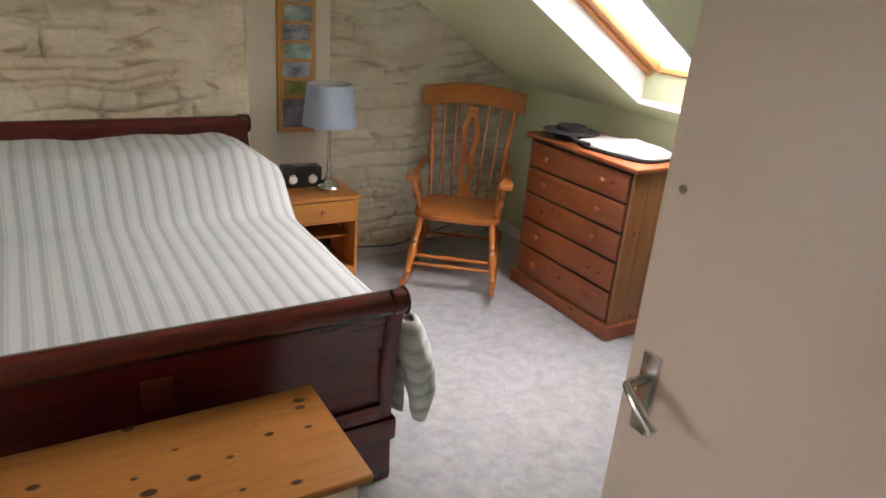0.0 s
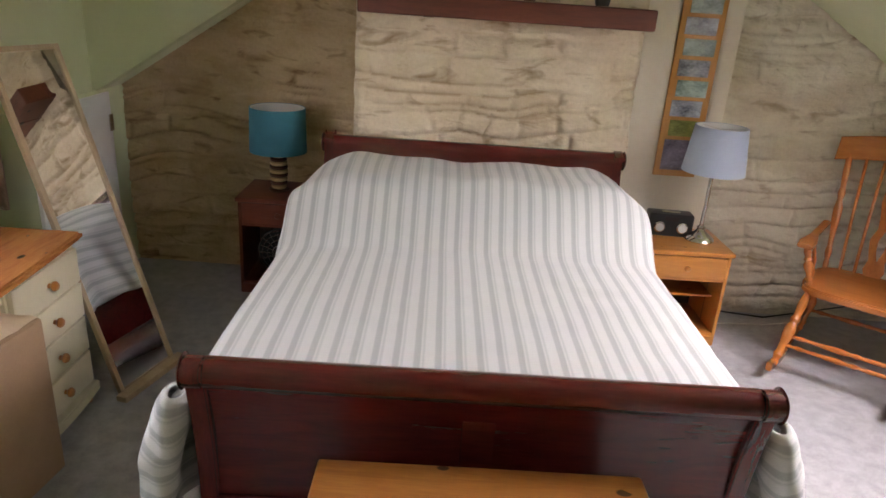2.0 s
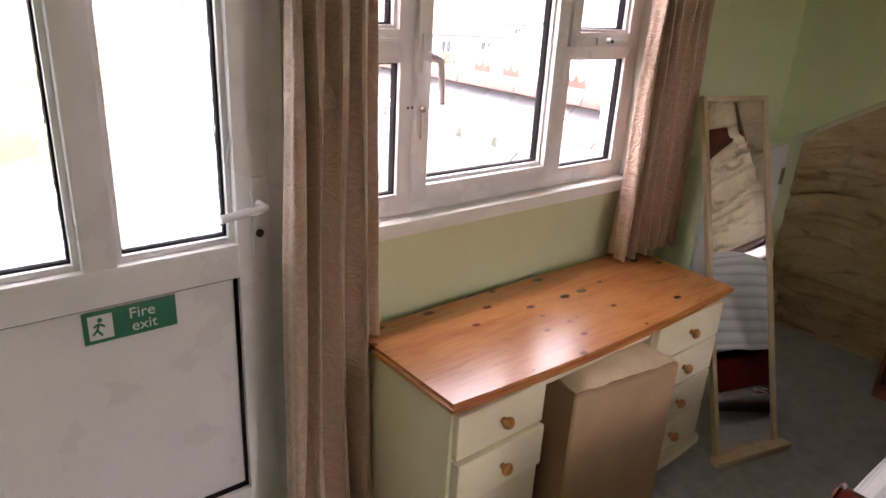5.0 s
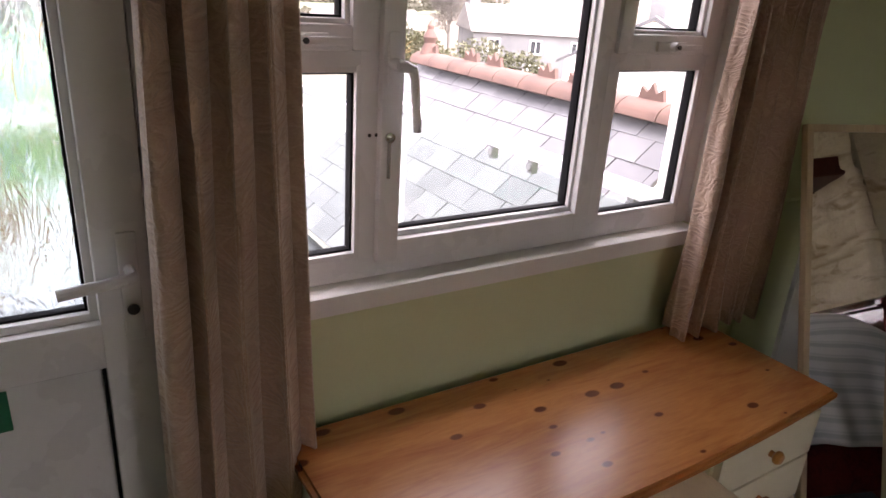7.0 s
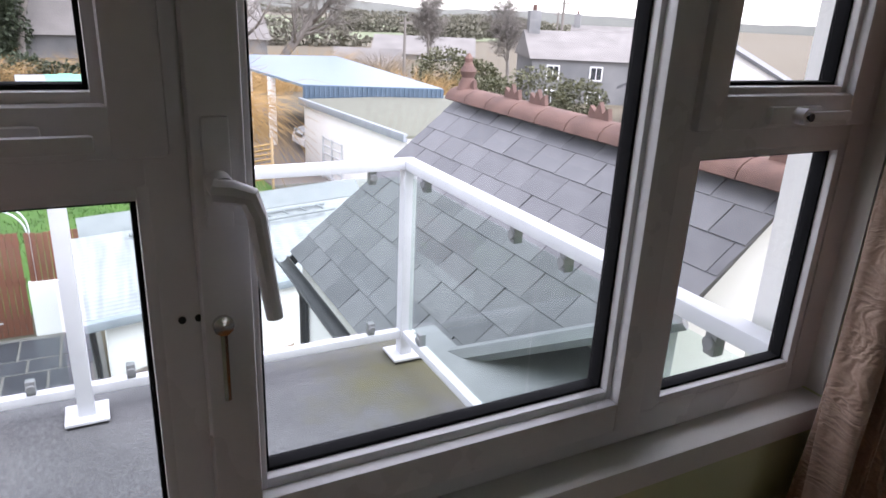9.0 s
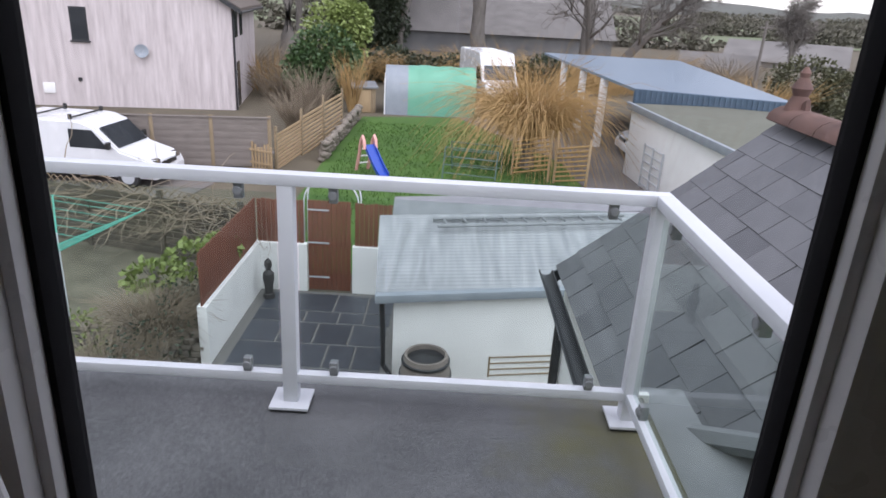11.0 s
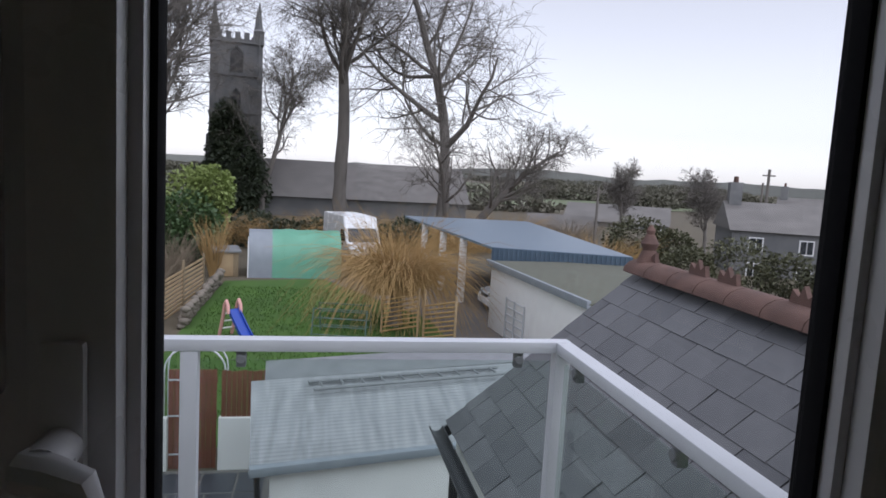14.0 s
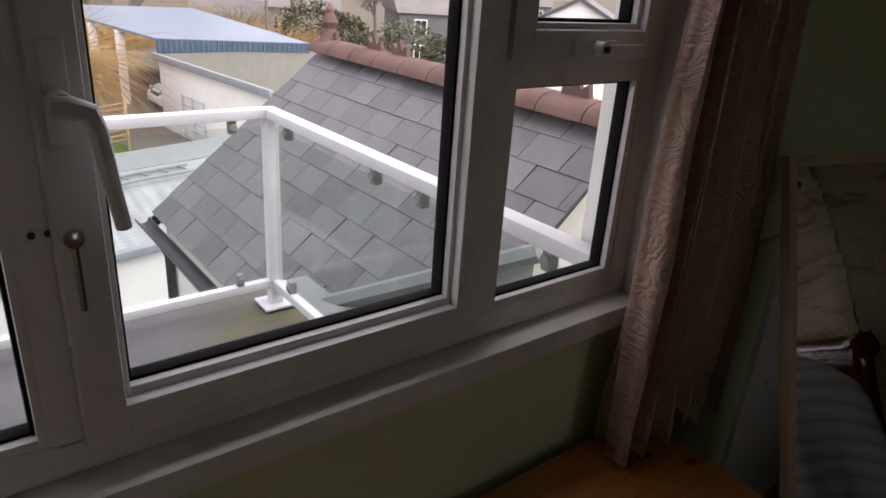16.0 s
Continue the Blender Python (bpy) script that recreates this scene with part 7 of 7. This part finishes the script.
# ---- houses and poles to the right ----
def far_house(m, w, d, h, rise, wall_m, label, nwin, chim=True):
    f = thing("stone_house", m, label, "house", "houses beyond the garden")
    part("wall", box((0, 0, 0), (w, d, h)), M[wall_m], f)
    part("roof", prism([(-0.3, h - 0.1), (d + 0.3, h - 0.1), (d / 2, h + rise)], -0.2, w + 0.2, "x"), M["far_slate"], f, "slate roof")
    if chim:
        c = part("chimney", box((0.1, d / 2 - 0.5, h + rise - 0.8), (0.9, d / 2 + 0.5, h + rise + 1.3), 0.03), M["tower"], f)
        for y in (-0.25, 0.25):
            part("chimney_pot", lathe([(0.13, 0), (0.11, 0.4)], 8, None, pose(0.5, d / 2 + y, h + rise + 1.3)), M["ridge"], c)
    for r, z in ((0, h * 0.14), (1, h * 0.60)):
        for i in range(nwin):
            x = w * (i + 0.5) / nwin
            wd = part("window", box((x - 0.45, -0.04, z), (x + 0.45, 0.02, z + h * 0.27)), M["sign_white"], f)
            part("pane", box((x - 0.36, -0.06, z + 0.09), (x - 0.03, -0.02, z + h * 0.27 - 0.09)), M["car_glass"], wd)
            part("pane", box((x + 0.03, -0.06, z + 0.09), (x + 0.36, -0.02, z + h * 0.27 - 0.09)), M["car_glass"], wd)
    return f


far_house(pose(-78, 32.4, GZ - 2.8, 0, 0, 62), 12, 7, 3.7, 1.9, "tower", "long grey stone house with a slate roof", 5, False)
far_house(pose(-40.0, 29.3, GZ - 0.6, 0, 0, 66), 9, 6.5, 3.6, 1.7, "tower", "grey stone house with a tall chimney", 3)
far_house(pose(-70, 55, GZ - 1.5, 0, 0, 50), 14, 7, 4.2, 2.2, "tower", "grey terraced house row behind the garden", 5)
far_house(pose(-62, 22.6, GZ - 2.0, 0, 0, 70), 6, 5, 2.6, 1.5, "render_white", "small white cottage among the bushes", 2, False)
gh = thing("gable_house", pose(-26.2, 25.5, GZ, 0, 0, 40), "pale rendered house with a steep gable", "house")
part("wall", prism([(0, 0), (8, 0), (8, 2.6), (4, 4.7), (0, 2.6)], 0, 8, "y"), M["render_white"], gh)
for sg in (-1, 1):
    part("roof", prism([(4, 4.9), (4 + sg * 4.4, 2.55), (4 + sg * 4.4, 2.4), (4, 4.72)], -0.2, 8.2, "y"), M["slate"], gh)
part("chimney", box((3.6, 3, 4.4), (4.4, 4, 6.0), 0.03), M["tower"], gh)
for p in ((-52, 25.1, 5.7), (-45, 35.2, 7.7), (-66, 50, 7.0)):
    ut = thing("utility_pole", pose(p[0], p[1], GZ - 0.6), "dark wooden utility pole", "pole", "utility poles")
    part("mast", rod((0, 0, 0), (0, 0, p[2]), 0.14, 8, None, 0.10), M["bark"], ut)
    part("cross_arm", box((-0.05, -0.5, p[2] - 0.5), (0.05, 0.5, p[2] - 0.4)), M["bark"], ut)

# ---- trees and plants ----
def limb(vs, fs, pts, radii, n):
    base = len(vs)
    for i, p in enumerate(pts):
        d = (pts[min(i + 1, len(pts) - 1)] - pts[max(i - 1, 0)])
        q = d.to_track_quat("Z", "Y")
        for k in range(n):
            a = 2 * math.pi * k / n
            vs.append(tuple(p + q @ Vector((radii[i] * math.cos(a), radii[i] * math.sin(a), 0))))
    for i in range(len(pts) - 1):
        for k in range(n):
            a, b = base + i * n + k, base + i * n + (k + 1) % n
            fs.append((a, b, b + n, a + n))


def grow(vs, fs, rng, start, way, length, r, level, spread, upward, crown):
    n = 7 if level == 0 else (5 if level == 1 else 3)
    seg = {0: 9, 1: 6, 2: 5, 3: 4}.get(level, 3)
    pts, radii = [start.copy()], [r]
    d = way.normalized()
    p = start.copy()
    for i in range(seg):
        d = (d + Vector((rng.uniform(-1, 1), rng.uniform(-1, 1), rng.uniform(-0.6, 0.8))) * (0.11 if level == 0 else 0.27) + Vector((0, 0, upward * (0.15 if level == 1 else (0.03 if level == 2 else -0.07))))).normalized()
        p = p + d * (length / seg)
        pts.append(p.copy())
        radii.append(r * (1 - (0.74 if level == 0 else 0.72) * (i + 1) / seg))
    limb(crown[0] if level > 1 else vs, crown[1] if level > 1 else fs, pts, radii, n)
    if level >= crown[2]:
        return
    kids = crown[3][level]
    for k in range(kids):
        t = rng.uniform(0.30 if level == 0 else 0.2, 1.0)
        i = min(int(t * seg), seg - 1)
        at = pts[i].lerp(pts[i + 1], t * seg - i)
        axis = (pts[i + 1] - pts[i]).normalized()
        side = axis.cross(Vector((rng.uniform(-1, 1), rng.uniform(-1, 1), rng.uniform(-1, 1)))).normalized()
        ang = rng.uniform(0.5, 1.05) * spread
        nd = axis * math.cos(ang) + side * math.sin(ang)
        grow(vs, fs, rng, at, nd, length * (rng.uniform(0.36, 0.64) if level else rng.uniform(0.40, 0.52) - 0.20 * t), max(radii[i] * rng.uniform(0.38, 0.62), 0.016), level + 1, spread, upward, crown)


def bare_tree(x, y, height, r, seed, label, kids=(15, 11, 8, 5), depth=4, spread=1.0, lean=(0, 0), z=None):
    rng = random.Random(seed)
    t = thing("bare_tree", pose(x, y, (land(x, y) if z is None else z) - 0.1), label, "tree", "bare trees")
    vs, fs, cv, cf_ = [], [], [], []
    grow(vs, fs, rng, Vector((0, 0, 0)), Vector((lean[0], lean[1], 1)), height * 1.12, r, 0, spread, 1.0, (cv, cf_, depth, kids))
    soup("trunk", vs, fs, M["bark"], t, True)["label"] = "grey trunk and main limbs"
    soup("crown", cv, cf_, M["bark"], t)["label"] = "bare twiggy crown"
    return t


bare_tree(-49, -12.3, 21, 0.62, 3, "tall bare winter tree with a forked crown")
bare_tree(-50, -9.2, 20, 0.55, 8, "tall bare winter tree with drooping twigs")
bare_tree(-60, 5.0, 22, 0.70, 15, "tall bare winter tree with heavy limbs", spread=1.15)
bare_tree(-57, 13.3, 22, 0.60, 21, "tall bare winter tree spreading to one side", spread=1.3)
bare_tree(-55, 15.0, 9.5, 0.42, 29, "many-stemmed bare tree leaning outwards", (16, 8, 6, 4), 4, 1.15, (0.2, 0.55))
bare_tree(-54, 13.2, 9, 0.30, 33, "many-stemmed bare tree leaning outwards", (14, 8, 5, 3), 4, 1.2, (0.4, -0.2))
bare_tree(-46, -23.5, 20, 0.6, 41, "tall bare winter tree behind the house")
bare_tree(-44, -19.5, 19, 0.55, 47, "tall bare winter tree behind the house")
bare_tree(-50, -27, 20, 0.6, 53, "tall bare winter tree behind the house")
bare_tree(-43, -25, 18, 0.5, 59, "tall bare winter tree behind the house")
bare_tree(-70, -12.5, 16, 0.4, 61, "bare tree beside the church tower")
bare_tree(-72, -2.8, 15, 0.35, 67, "bare tree before the church tower")
bare_tree(-60, 31, 5.5, 0.2, 71, "small bare tree by the cottages")
bare_tree(-52, 35, 5, 0.18, 73, "small bare tree by the cottages")


def leaves(n, rng, shape, size, droop=0.3):
    """n small leaf quads scattered through a body given by shape(rng) -> (place, outward)."""
    vs, fs = [], []
    for i in range(n):
        p, o = shape(rng)
        d = (o + Vector((rng.uniform(-1, 1), rng.uniform(-1, 1), rng.uniform(-1, 1))) * 0.8).normalized()
        s = d.cross(Vector((rng.uniform(-1, 1), rng.uniform(-1, 1), rng.uniform(-1, 1)))).normalized()
        l, w = size * rng.uniform(0.7, 1.4), size * rng.uniform(0.3, 0.5)
        tip = p + d * l - Vector((0, 0, droop * l * rng.random()))
        k = len(vs)
        m_ = p + d * l * 0.5
        vs += [tuple(p), tuple(m_ + s * w), tuple(tip), tuple(m_ - s * w)]
        fs.append((k, k + 1, k + 2, k + 3))
    return vs, fs


def body_of(blobs):
    def pick(rng):
        c, r = rng.choice(blobs)
        v = Vector((rng.gauss(0, 1), rng.gauss(0, 1), rng.gauss(0, 1))).normalized()
        k = rng.uniform(0.55, 1.0)
        return Vector((c[0] + v.x * r[0] * k, c[1] + v.y * r[1] * k, c[2] + v.z * r[2] * k)), v
    return pick


def shrub(name, m, label, blobs, n, size, material, seed, stems=8):
    rng = random.Random(seed)
    t = thing(name, m, label, "shrub")
    bm = bmesh.new()
    for i in range(stems):
        c, r = rng.choice(blobs)
        q = Vector((c[0] + rng.uniform(-0.5, 0.5) * r[0], c[1] + rng.uniform(-0.5, 0.5) * r[1], c[2] + 0.3 * r[2]))
        tube([(0.12 * q.x, 0.12 * q.y, 0), (0.5 * q.x, 0.5 * q.y, 0.5 * q.z), tuple(q)], 0.03, 5, bm, [0.05, 0.03, 0.01])
    part("stems", bm, M["bark"], t)
    soup("foliage", *leaves(n, rng, body_of(blobs), size), M[material], t)
    return t


shrub("evergreen_bush", pose(-37.0, -3.9, GZ), "large glossy evergreen bush", [((0, 0, 2.2), (1.7, 1.8, 1.7)), ((0.4, -0.9, 1.5), (1.2, 1.2, 1.2)), ((-0.2, 0.9, 1.7), (1.1, 1.1, 1.3))], 5200, 0.22, "leaf", 5)
shrub("yellow_green_bush", pose(-38.6, -3.6, GZ), "tall yellow-green bush behind the evergreen", [((0, 0, 3.2), (1.5, 1.9, 2.0)), ((0, 0.8, 4.0), (1.0, 1.2, 1.2))], 3600, 0.20, "leaf_light", 6)
shrub("garden_hedge", pose(-46, 3.0, GZ), "dark green hedge beyond the tunnel", [((0, y, 1.0 + 0.3 * math.sin(y * 1.3)), (1.0, 1.5, 1.1)) for y in (-6, -4, -2, 0, 2, 4, 6)], 5200, 0.24, "ivy", 7)
shrub("round_bush", pose(-44.5, 25.0, GZ), "round dark green bush by the pole", [((0, 0, 1.6), (2.2, 2.4, 1.7)), ((1, 2, 1.2), (1.6, 1.8, 1.3))], 4200, 0.22, "leaf_olive", 9)
shrub("round_bush", pose(-31.5, 24.0, GZ), "dark green bush before the stone house", [((0, 0, 1.5), (1.8, 2.2, 1.6)), ((1, 2.2, 1.3), (1.4, 1.6, 1.2)), ((-1.5, -2, 1.2), (1.3, 1.5, 1.2))], 5200, 0.18, "leaf_olive", 10)
shrub("tower_ivy", pose(-72.8, -5.6, GZ), "dark ivy and yew at the foot of the church tower", [((0, 0, 5.0), (2.2, 3.0, 5.0)), ((0.2, 1.2, 3.0), (2.5, 2.6, 3.2)), ((0, -0.8, 8.5), (1.2, 1.6, 3.2)), ((0, -2.6, 2.5), (2.0, 2.2, 2.8))], 9000, 0.38, "ivy", 11)
shrub("yard_plant", pose(-11.3, -1.45, GZ), "yellow-green leafy plant by the yard fence", [((0, 0.15, 1.15), (0.5, 0.5, 0.30)), ((0.4, -0.5, 0.95), (0.42, 0.4, 0.22)), ((-0.3, 0.5, 1.3), (0.3, 0.3, 0.2))], 700, 0.12, "leaf_light", 12)
shrub("yard_plant", pose(-9.6, -2.5, GZ), "small pale green plant in the yard", [((0, 0, 0.45), (0.55, 0.6, 0.42))], 600, 0.07, "leaf_light", 13)
shrub("ivy_bank", pose(-9.3, -1.25, GZ), "tangled ivy bank over the yard wall", [((0, 0, 0.55), (1.1, 0.55, 0.55)), ((-1.2, 0.1, 0.6), (0.9, 0.5, 0.6))], 900, 0.06, "ivy", 14)


def stems(name, m, label, n, length, r, material, seed, spread, base, arch=0.6, category="shrub"):
    """A clump of thin dry stems that fan out and arch over."""
    rng = random.Random(seed)
    vs, fs = [], []
    for i in range(n):
        a = rng.uniform(0, 2 * math.pi)
        s = Vector((base * math.cos(a) * rng.random(), base * math.sin(a) * rng.random(), 0))
        out_ = Vector((math.cos(a), math.sin(a), 0)) * spread * rng.random() ** 0.6
        L = length * rng.uniform(0.5, 1.15)
        bend = arch * rng.uniform(0.45, 1.2)
        s.z = rng.uniform(-0.25, 0.35) * min(base, 1.0)
        pts, rad = [], []
        for k in range(6):
            t = k / 5
            pts.append(s + out_ * L * t ** 1.2 + Vector((0, 0, L * (t - bend * t * t))) + Vector((rng.uniform(-1, 1), rng.uniform(-1, 1), rng.uniform(-1, 1))) * 0.055 * L * t)
            rad.append(r * (1 - 0.75 * t))
        limb(vs, fs, pts, rad, 3)
    t_ = thing(name, m, label, category)
    soup("stems", vs, fs, M[material], t_)
    return t_


stems("golden_willow", pose(-24.0, 5.6, GZ + 1.35), "mop of drooping golden bare willow stems beside the drive", 1400, 3.7, 0.014, "straw", 1, 0.95, 1.0, 1.25)
stems("golden_willow", pose(-24.0, 5.6, GZ + 1.35), "upright golden willow shoots above the mop", 330, 3.7, 0.013, "straw", 2, 0.55, 0.9, 0.55)
tk = thing("willow_trunk", pose(-24.0, 5.6, GZ), "short pollarded willow trunk", "tree")
part("trunk", lathe([(0.30, 0), (0.22, 0.5), (0.24, 1.1), (0.32, 1.4), (0.1, 1.6)], 12), M["bark"], tk)
for i, (x, y, yaw) in enumerate(((-22.8, 5.0, 60), (-22.0, 6.3, 40))):
    tp = thing("trellis_panel", pose(x, y, GZ, 0, 0, yaw), "yellow-brown slatted trellis before the willow", "trellis", "trellis before the willow")
    for k in range(8):
        part("slat", rod((0, 0, 0.1 + 0.15 * k), (1.3, 0, 0.45 + 0.15 * k), 0.03, 4), M["straw"], tp)
    for xx in (0, 1.3):
        part("post", box((xx - 0.03, -0.03, 0), (xx + 0.03, 0.03, 1.7), 0.004), M["fence_tan"], tp)
stems("dry_shrub", pose(-31.0, -3.4, GZ), "bare brown shrub by the house fence", 260, 2.6, 0.016, "twig", 3, 0.6, 0.3, 0.25)
stems("dry_shrub", pose(-33.5, -1.9, GZ), "bare pollard shrub beside the lawn", 160, 2.9, 0.020, "straw", 4, 0.35, 0.2, 0.15)
stems("dry_shrub", pose(-28.5, -3.6, GZ), "bare brown shrub by the house fence", 220, 2.0, 0.014, "twig", 5, 0.7, 0.3, 0.3)
stems("dry_shrub", pose(-9.9, -1.5, GZ + 0.4), "pale dry tangle of climber stems on the yard wall", 1300, 1.1, 0.008, "twig", 6, 0.75, 0.4, 0.75)
stems("dry_shrub", pose(-8.7, -1.6, GZ + 0.2), "pale dry tangle of climber stems on the yard wall", 1200, 1.1, 0.008, "twig", 7, 0.75, 0.4, 0.75)
stems("dry_shrub", pose(-45.5, 0.5, GZ), "dry brown scrub below the church", 420, 2.4, 0.018, "straw", 8, 1.2, 2.2, 0.4)
stems("dry_shrub", pose(-47.0, 8.5, GZ), "dry brown scrub below the church", 520, 2.6, 0.02, "straw", 9, 1.2, 2.6, 0.4)
stems("dry_shrub", pose(-47.0, 13.0, GZ), "dry brown scrub below the church", 420, 2.4, 0.02, "straw", 10, 1.2, 2.4, 0.4)
stems("dry_shrub", pose(-43.0, -6.0, GZ), "dry brown scrub by the house", 320, 2.2, 0.018, "twig", 12, 1.1, 1.8, 0.4)

for i, (x, y, h) in enumerate(((-40, -7.5, 2.6), (-44, -10, 3.0), (-46, -3.5, 2.6), (-37, -5.2, 2.2), (-50, 4, 2.6), (-50, 11, 3.0), (-52, 17, 3.0), (-48, 20, 2.6), (-41, 21, 2.4), (-55, 24, 3.0))):
    stems("dry_shrub", pose(x, y, GZ), "bare brown winter scrub behind the gardens", 380, h, 0.018, "twig" if i % 2 else "straw", 40 + i, 1.1, 2.0, 0.35)

# hedges and copses on the far slopes
rng = random.Random(51)
vs, fs = [], []
for i in range(90):
    a = math.radians(rng.uniform(140, 215))
    d = rng.uniform(95, 300)
    cx, cy = d * math.cos(a), 3 + d * math.sin(-a + math.pi) * (1 if rng.random() < 0.5 else -1)
    w = rng.uniform(4, 14)
    v2, f2 = leaves(800, rng, body_of([((cx, cy, land(cx, cy) + 0.9), (w * 0.25, w, rng.uniform(1.0, 2.4)))]), 0.75)
    k = len(vs)
    vs += v2
    fs += [tuple(k + q for q in f) for f in f2]
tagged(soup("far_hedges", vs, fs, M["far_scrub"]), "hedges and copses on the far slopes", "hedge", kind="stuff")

# climbing wisteria-like branches along the yard fence
rng = random.Random(17)
wv_ = thing("bare_climber", pose(0, 0, 0), "tangle of bare climber branches over the fence top", "climber")
bm = bmesh.new()
for i in range(150):
    t = rng.random() ** 1.3
    p = Vector((-13.3, -1.1, GZ)).lerp(Vector((-14.3, -5.6, GZ)), t) + Vector((0.2, 0.1, 1.35 + rng.uniform(-0.35, 0.25)))
    d = Vector((rng.uniform(-1, 1) * 0.8, rng.uniform(-1, 1) * 0.8, rng.uniform(-0.2, 0.3)))
    pts = []
    for k in range(9):
        pts.append(tuple(p))
        d = (d + Vector((rng.uniform(-1, 1), rng.uniform(-1, 1), rng.uniform(-0.75, 0.3))) * 0.5).normalized()
        p = p + d * 0.24
        p.z = max(p.z, GZ + 0.9)
    r_ = rng.choice((0.006, 0.008, 0.012, 0.02))
    tube(pts, r_, 4, bm, [r_ * (1 - 0.09 * k) for k in range(9)])
part("branches", bm, M["twig"], wv_)

# grass blades on the nearest lawn
rng = random.Random(23)
vs, fs = [], []
for i in range(9000):
    x, y = rng.uniform(-31, -15), rng.uniform(-1.0, 6.5)
    if y > 7.0 - (abs(x) - 25) * 0.45:
        continue
    a, h, w = rng.uniform(0, 6.28), rng.uniform(0.05, 0.11), 0.02
    k = len(vs)
    vs += [(x - w * math.cos(a), y - w * math.sin(a), GZ + 0.028), (x + w * math.cos(a), y + w * math.sin(a), GZ + 0.028), (x + rng.uniform(-0.04, 0.04), y + rng.uniform(-0.04, 0.04), GZ + 0.03 + h)]
    fs.append((k, k + 1, k + 2))
tagged(soup("grass", vs, fs, M["grass"]), "short lawn grass", "grass", kind="stuff")

# ---- pieces: roof slates and patio slabs ----
rng = random.Random(31)
SW, EXPO = 0.30, 0.19
meshes = []
for k in range(4):
    bm = box((0.004, 0.0, 0.0), (SW - 0.004, EXPO + 0.10, 0.007), 0.0015, None, None, 1)
    for v in bm.verts:
        v.co.z += 0.003 * noise.noise((v.co.x * 9, v.co.y * 9, k * 3.1))
    me = bpy.data.meshes.new("slate")
    bmesh.ops.recalc_face_normals(bm, faces=bm.faces)
    bm.to_mesh(me)
    bm.free()
    me.materials.append(M["slate_piece"])
    meshes.append(me)
tilt = Matrix(((1, 0, 0, 0), (0, UP.y, NR.y, 0), (0, UP.z, NR.z, 0), (0, 0, 0, 1)))
rows_n = int(SLEN / EXPO) + 1
for r in range(rows_n):
    for c in range(-1 if r % 2 else 0, 14):
        x = -5.55 + c * SW + (SW / 2 if r % 2 else 0)
        at = EV + UP * (r * EXPO)
        if at.y > RG.y - 0.06:
            continue
        slope = (VU1 - VU0) / (VX1 - VX0)
        ends = [min(VX0 + (max(u, -0.2) - VU0) / slope, VX1) for u in (r * EXPO, (r + 1) * EXPO + 0.1)]
        if x > max(ends) - 0.03:
            continue
        me = rng.choice(meshes)
        if x + SW > min(ends) or c < 0:
            # a slate cut to the valley or the verge
            cm = bmesh.new()
            cm.from_mesh(me)
            for co, no in (((VX0 - x, VU0 - r * EXPO, 0), (slope, -1, 0)), ((VX1 - x, 0, 0), (1, 0, 0)), ((-5.55 - x, 0, 0), (-1, 0, 0))):
                bmesh.ops.bisect_plane(cm, geom=cm.verts[:] + cm.edges[:] + cm.faces[:], plane_co=co, plane_no=no, clear_outer=True)
            if len(cm.faces) < 3:
                cm.free()
                continue
            bmesh.ops.holes_fill(cm, edges=[e for e in cm.edges if e.is_boundary])
            me = bpy.data.meshes.new("slate")
            cm.to_mesh(me)
            cm.free()
            me.materials.append(M["slate_piece"])
        ob = new("slate", me)
        ob.parent = roof
        p = at + NR * (-0.028 + 0.004)
        ob.matrix_basis = Matrix.Translation((x + rng.uniform(-0.004, 0.004), p.y, p.z)) @ tilt @ pose(0, 0, 0, -1.6 + rng.uniform(-0.3, 0.3), rng.uniform(-0.4, 0.4), rng.uniform(-0.5, 0.5))
patio_ob = bpy.data.objects["patio"]
cells = []
x = -12.5
while x < -8.6:
    w = rng.choice((0.45, 0.6, 0.75))
    y = -0.43
    while y < 1.95:
        l = rng.choice((0.45, 0.6, 0.9))
        l = min(l, 2.0 - y)
        if l > 0.15:
            cells.append((x, y, min(w, -8.5 - x), l))
        y += l
    x += w
for x, y, w, l in cells:
    ob = link_mesh("slab", box((0.02, 0.02, 0), (w - 0.02, l - 0.02, 0.03), 0.004, None, None, 1), M["slab_piece"], patio_ob)
    ob.matrix_basis = pose(x, y, GZ + 0.014 + rng.uniform(0, 0.004), rng.uniform(-0.2, 0.2), rng.uniform(-0.2, 0.2), 0)
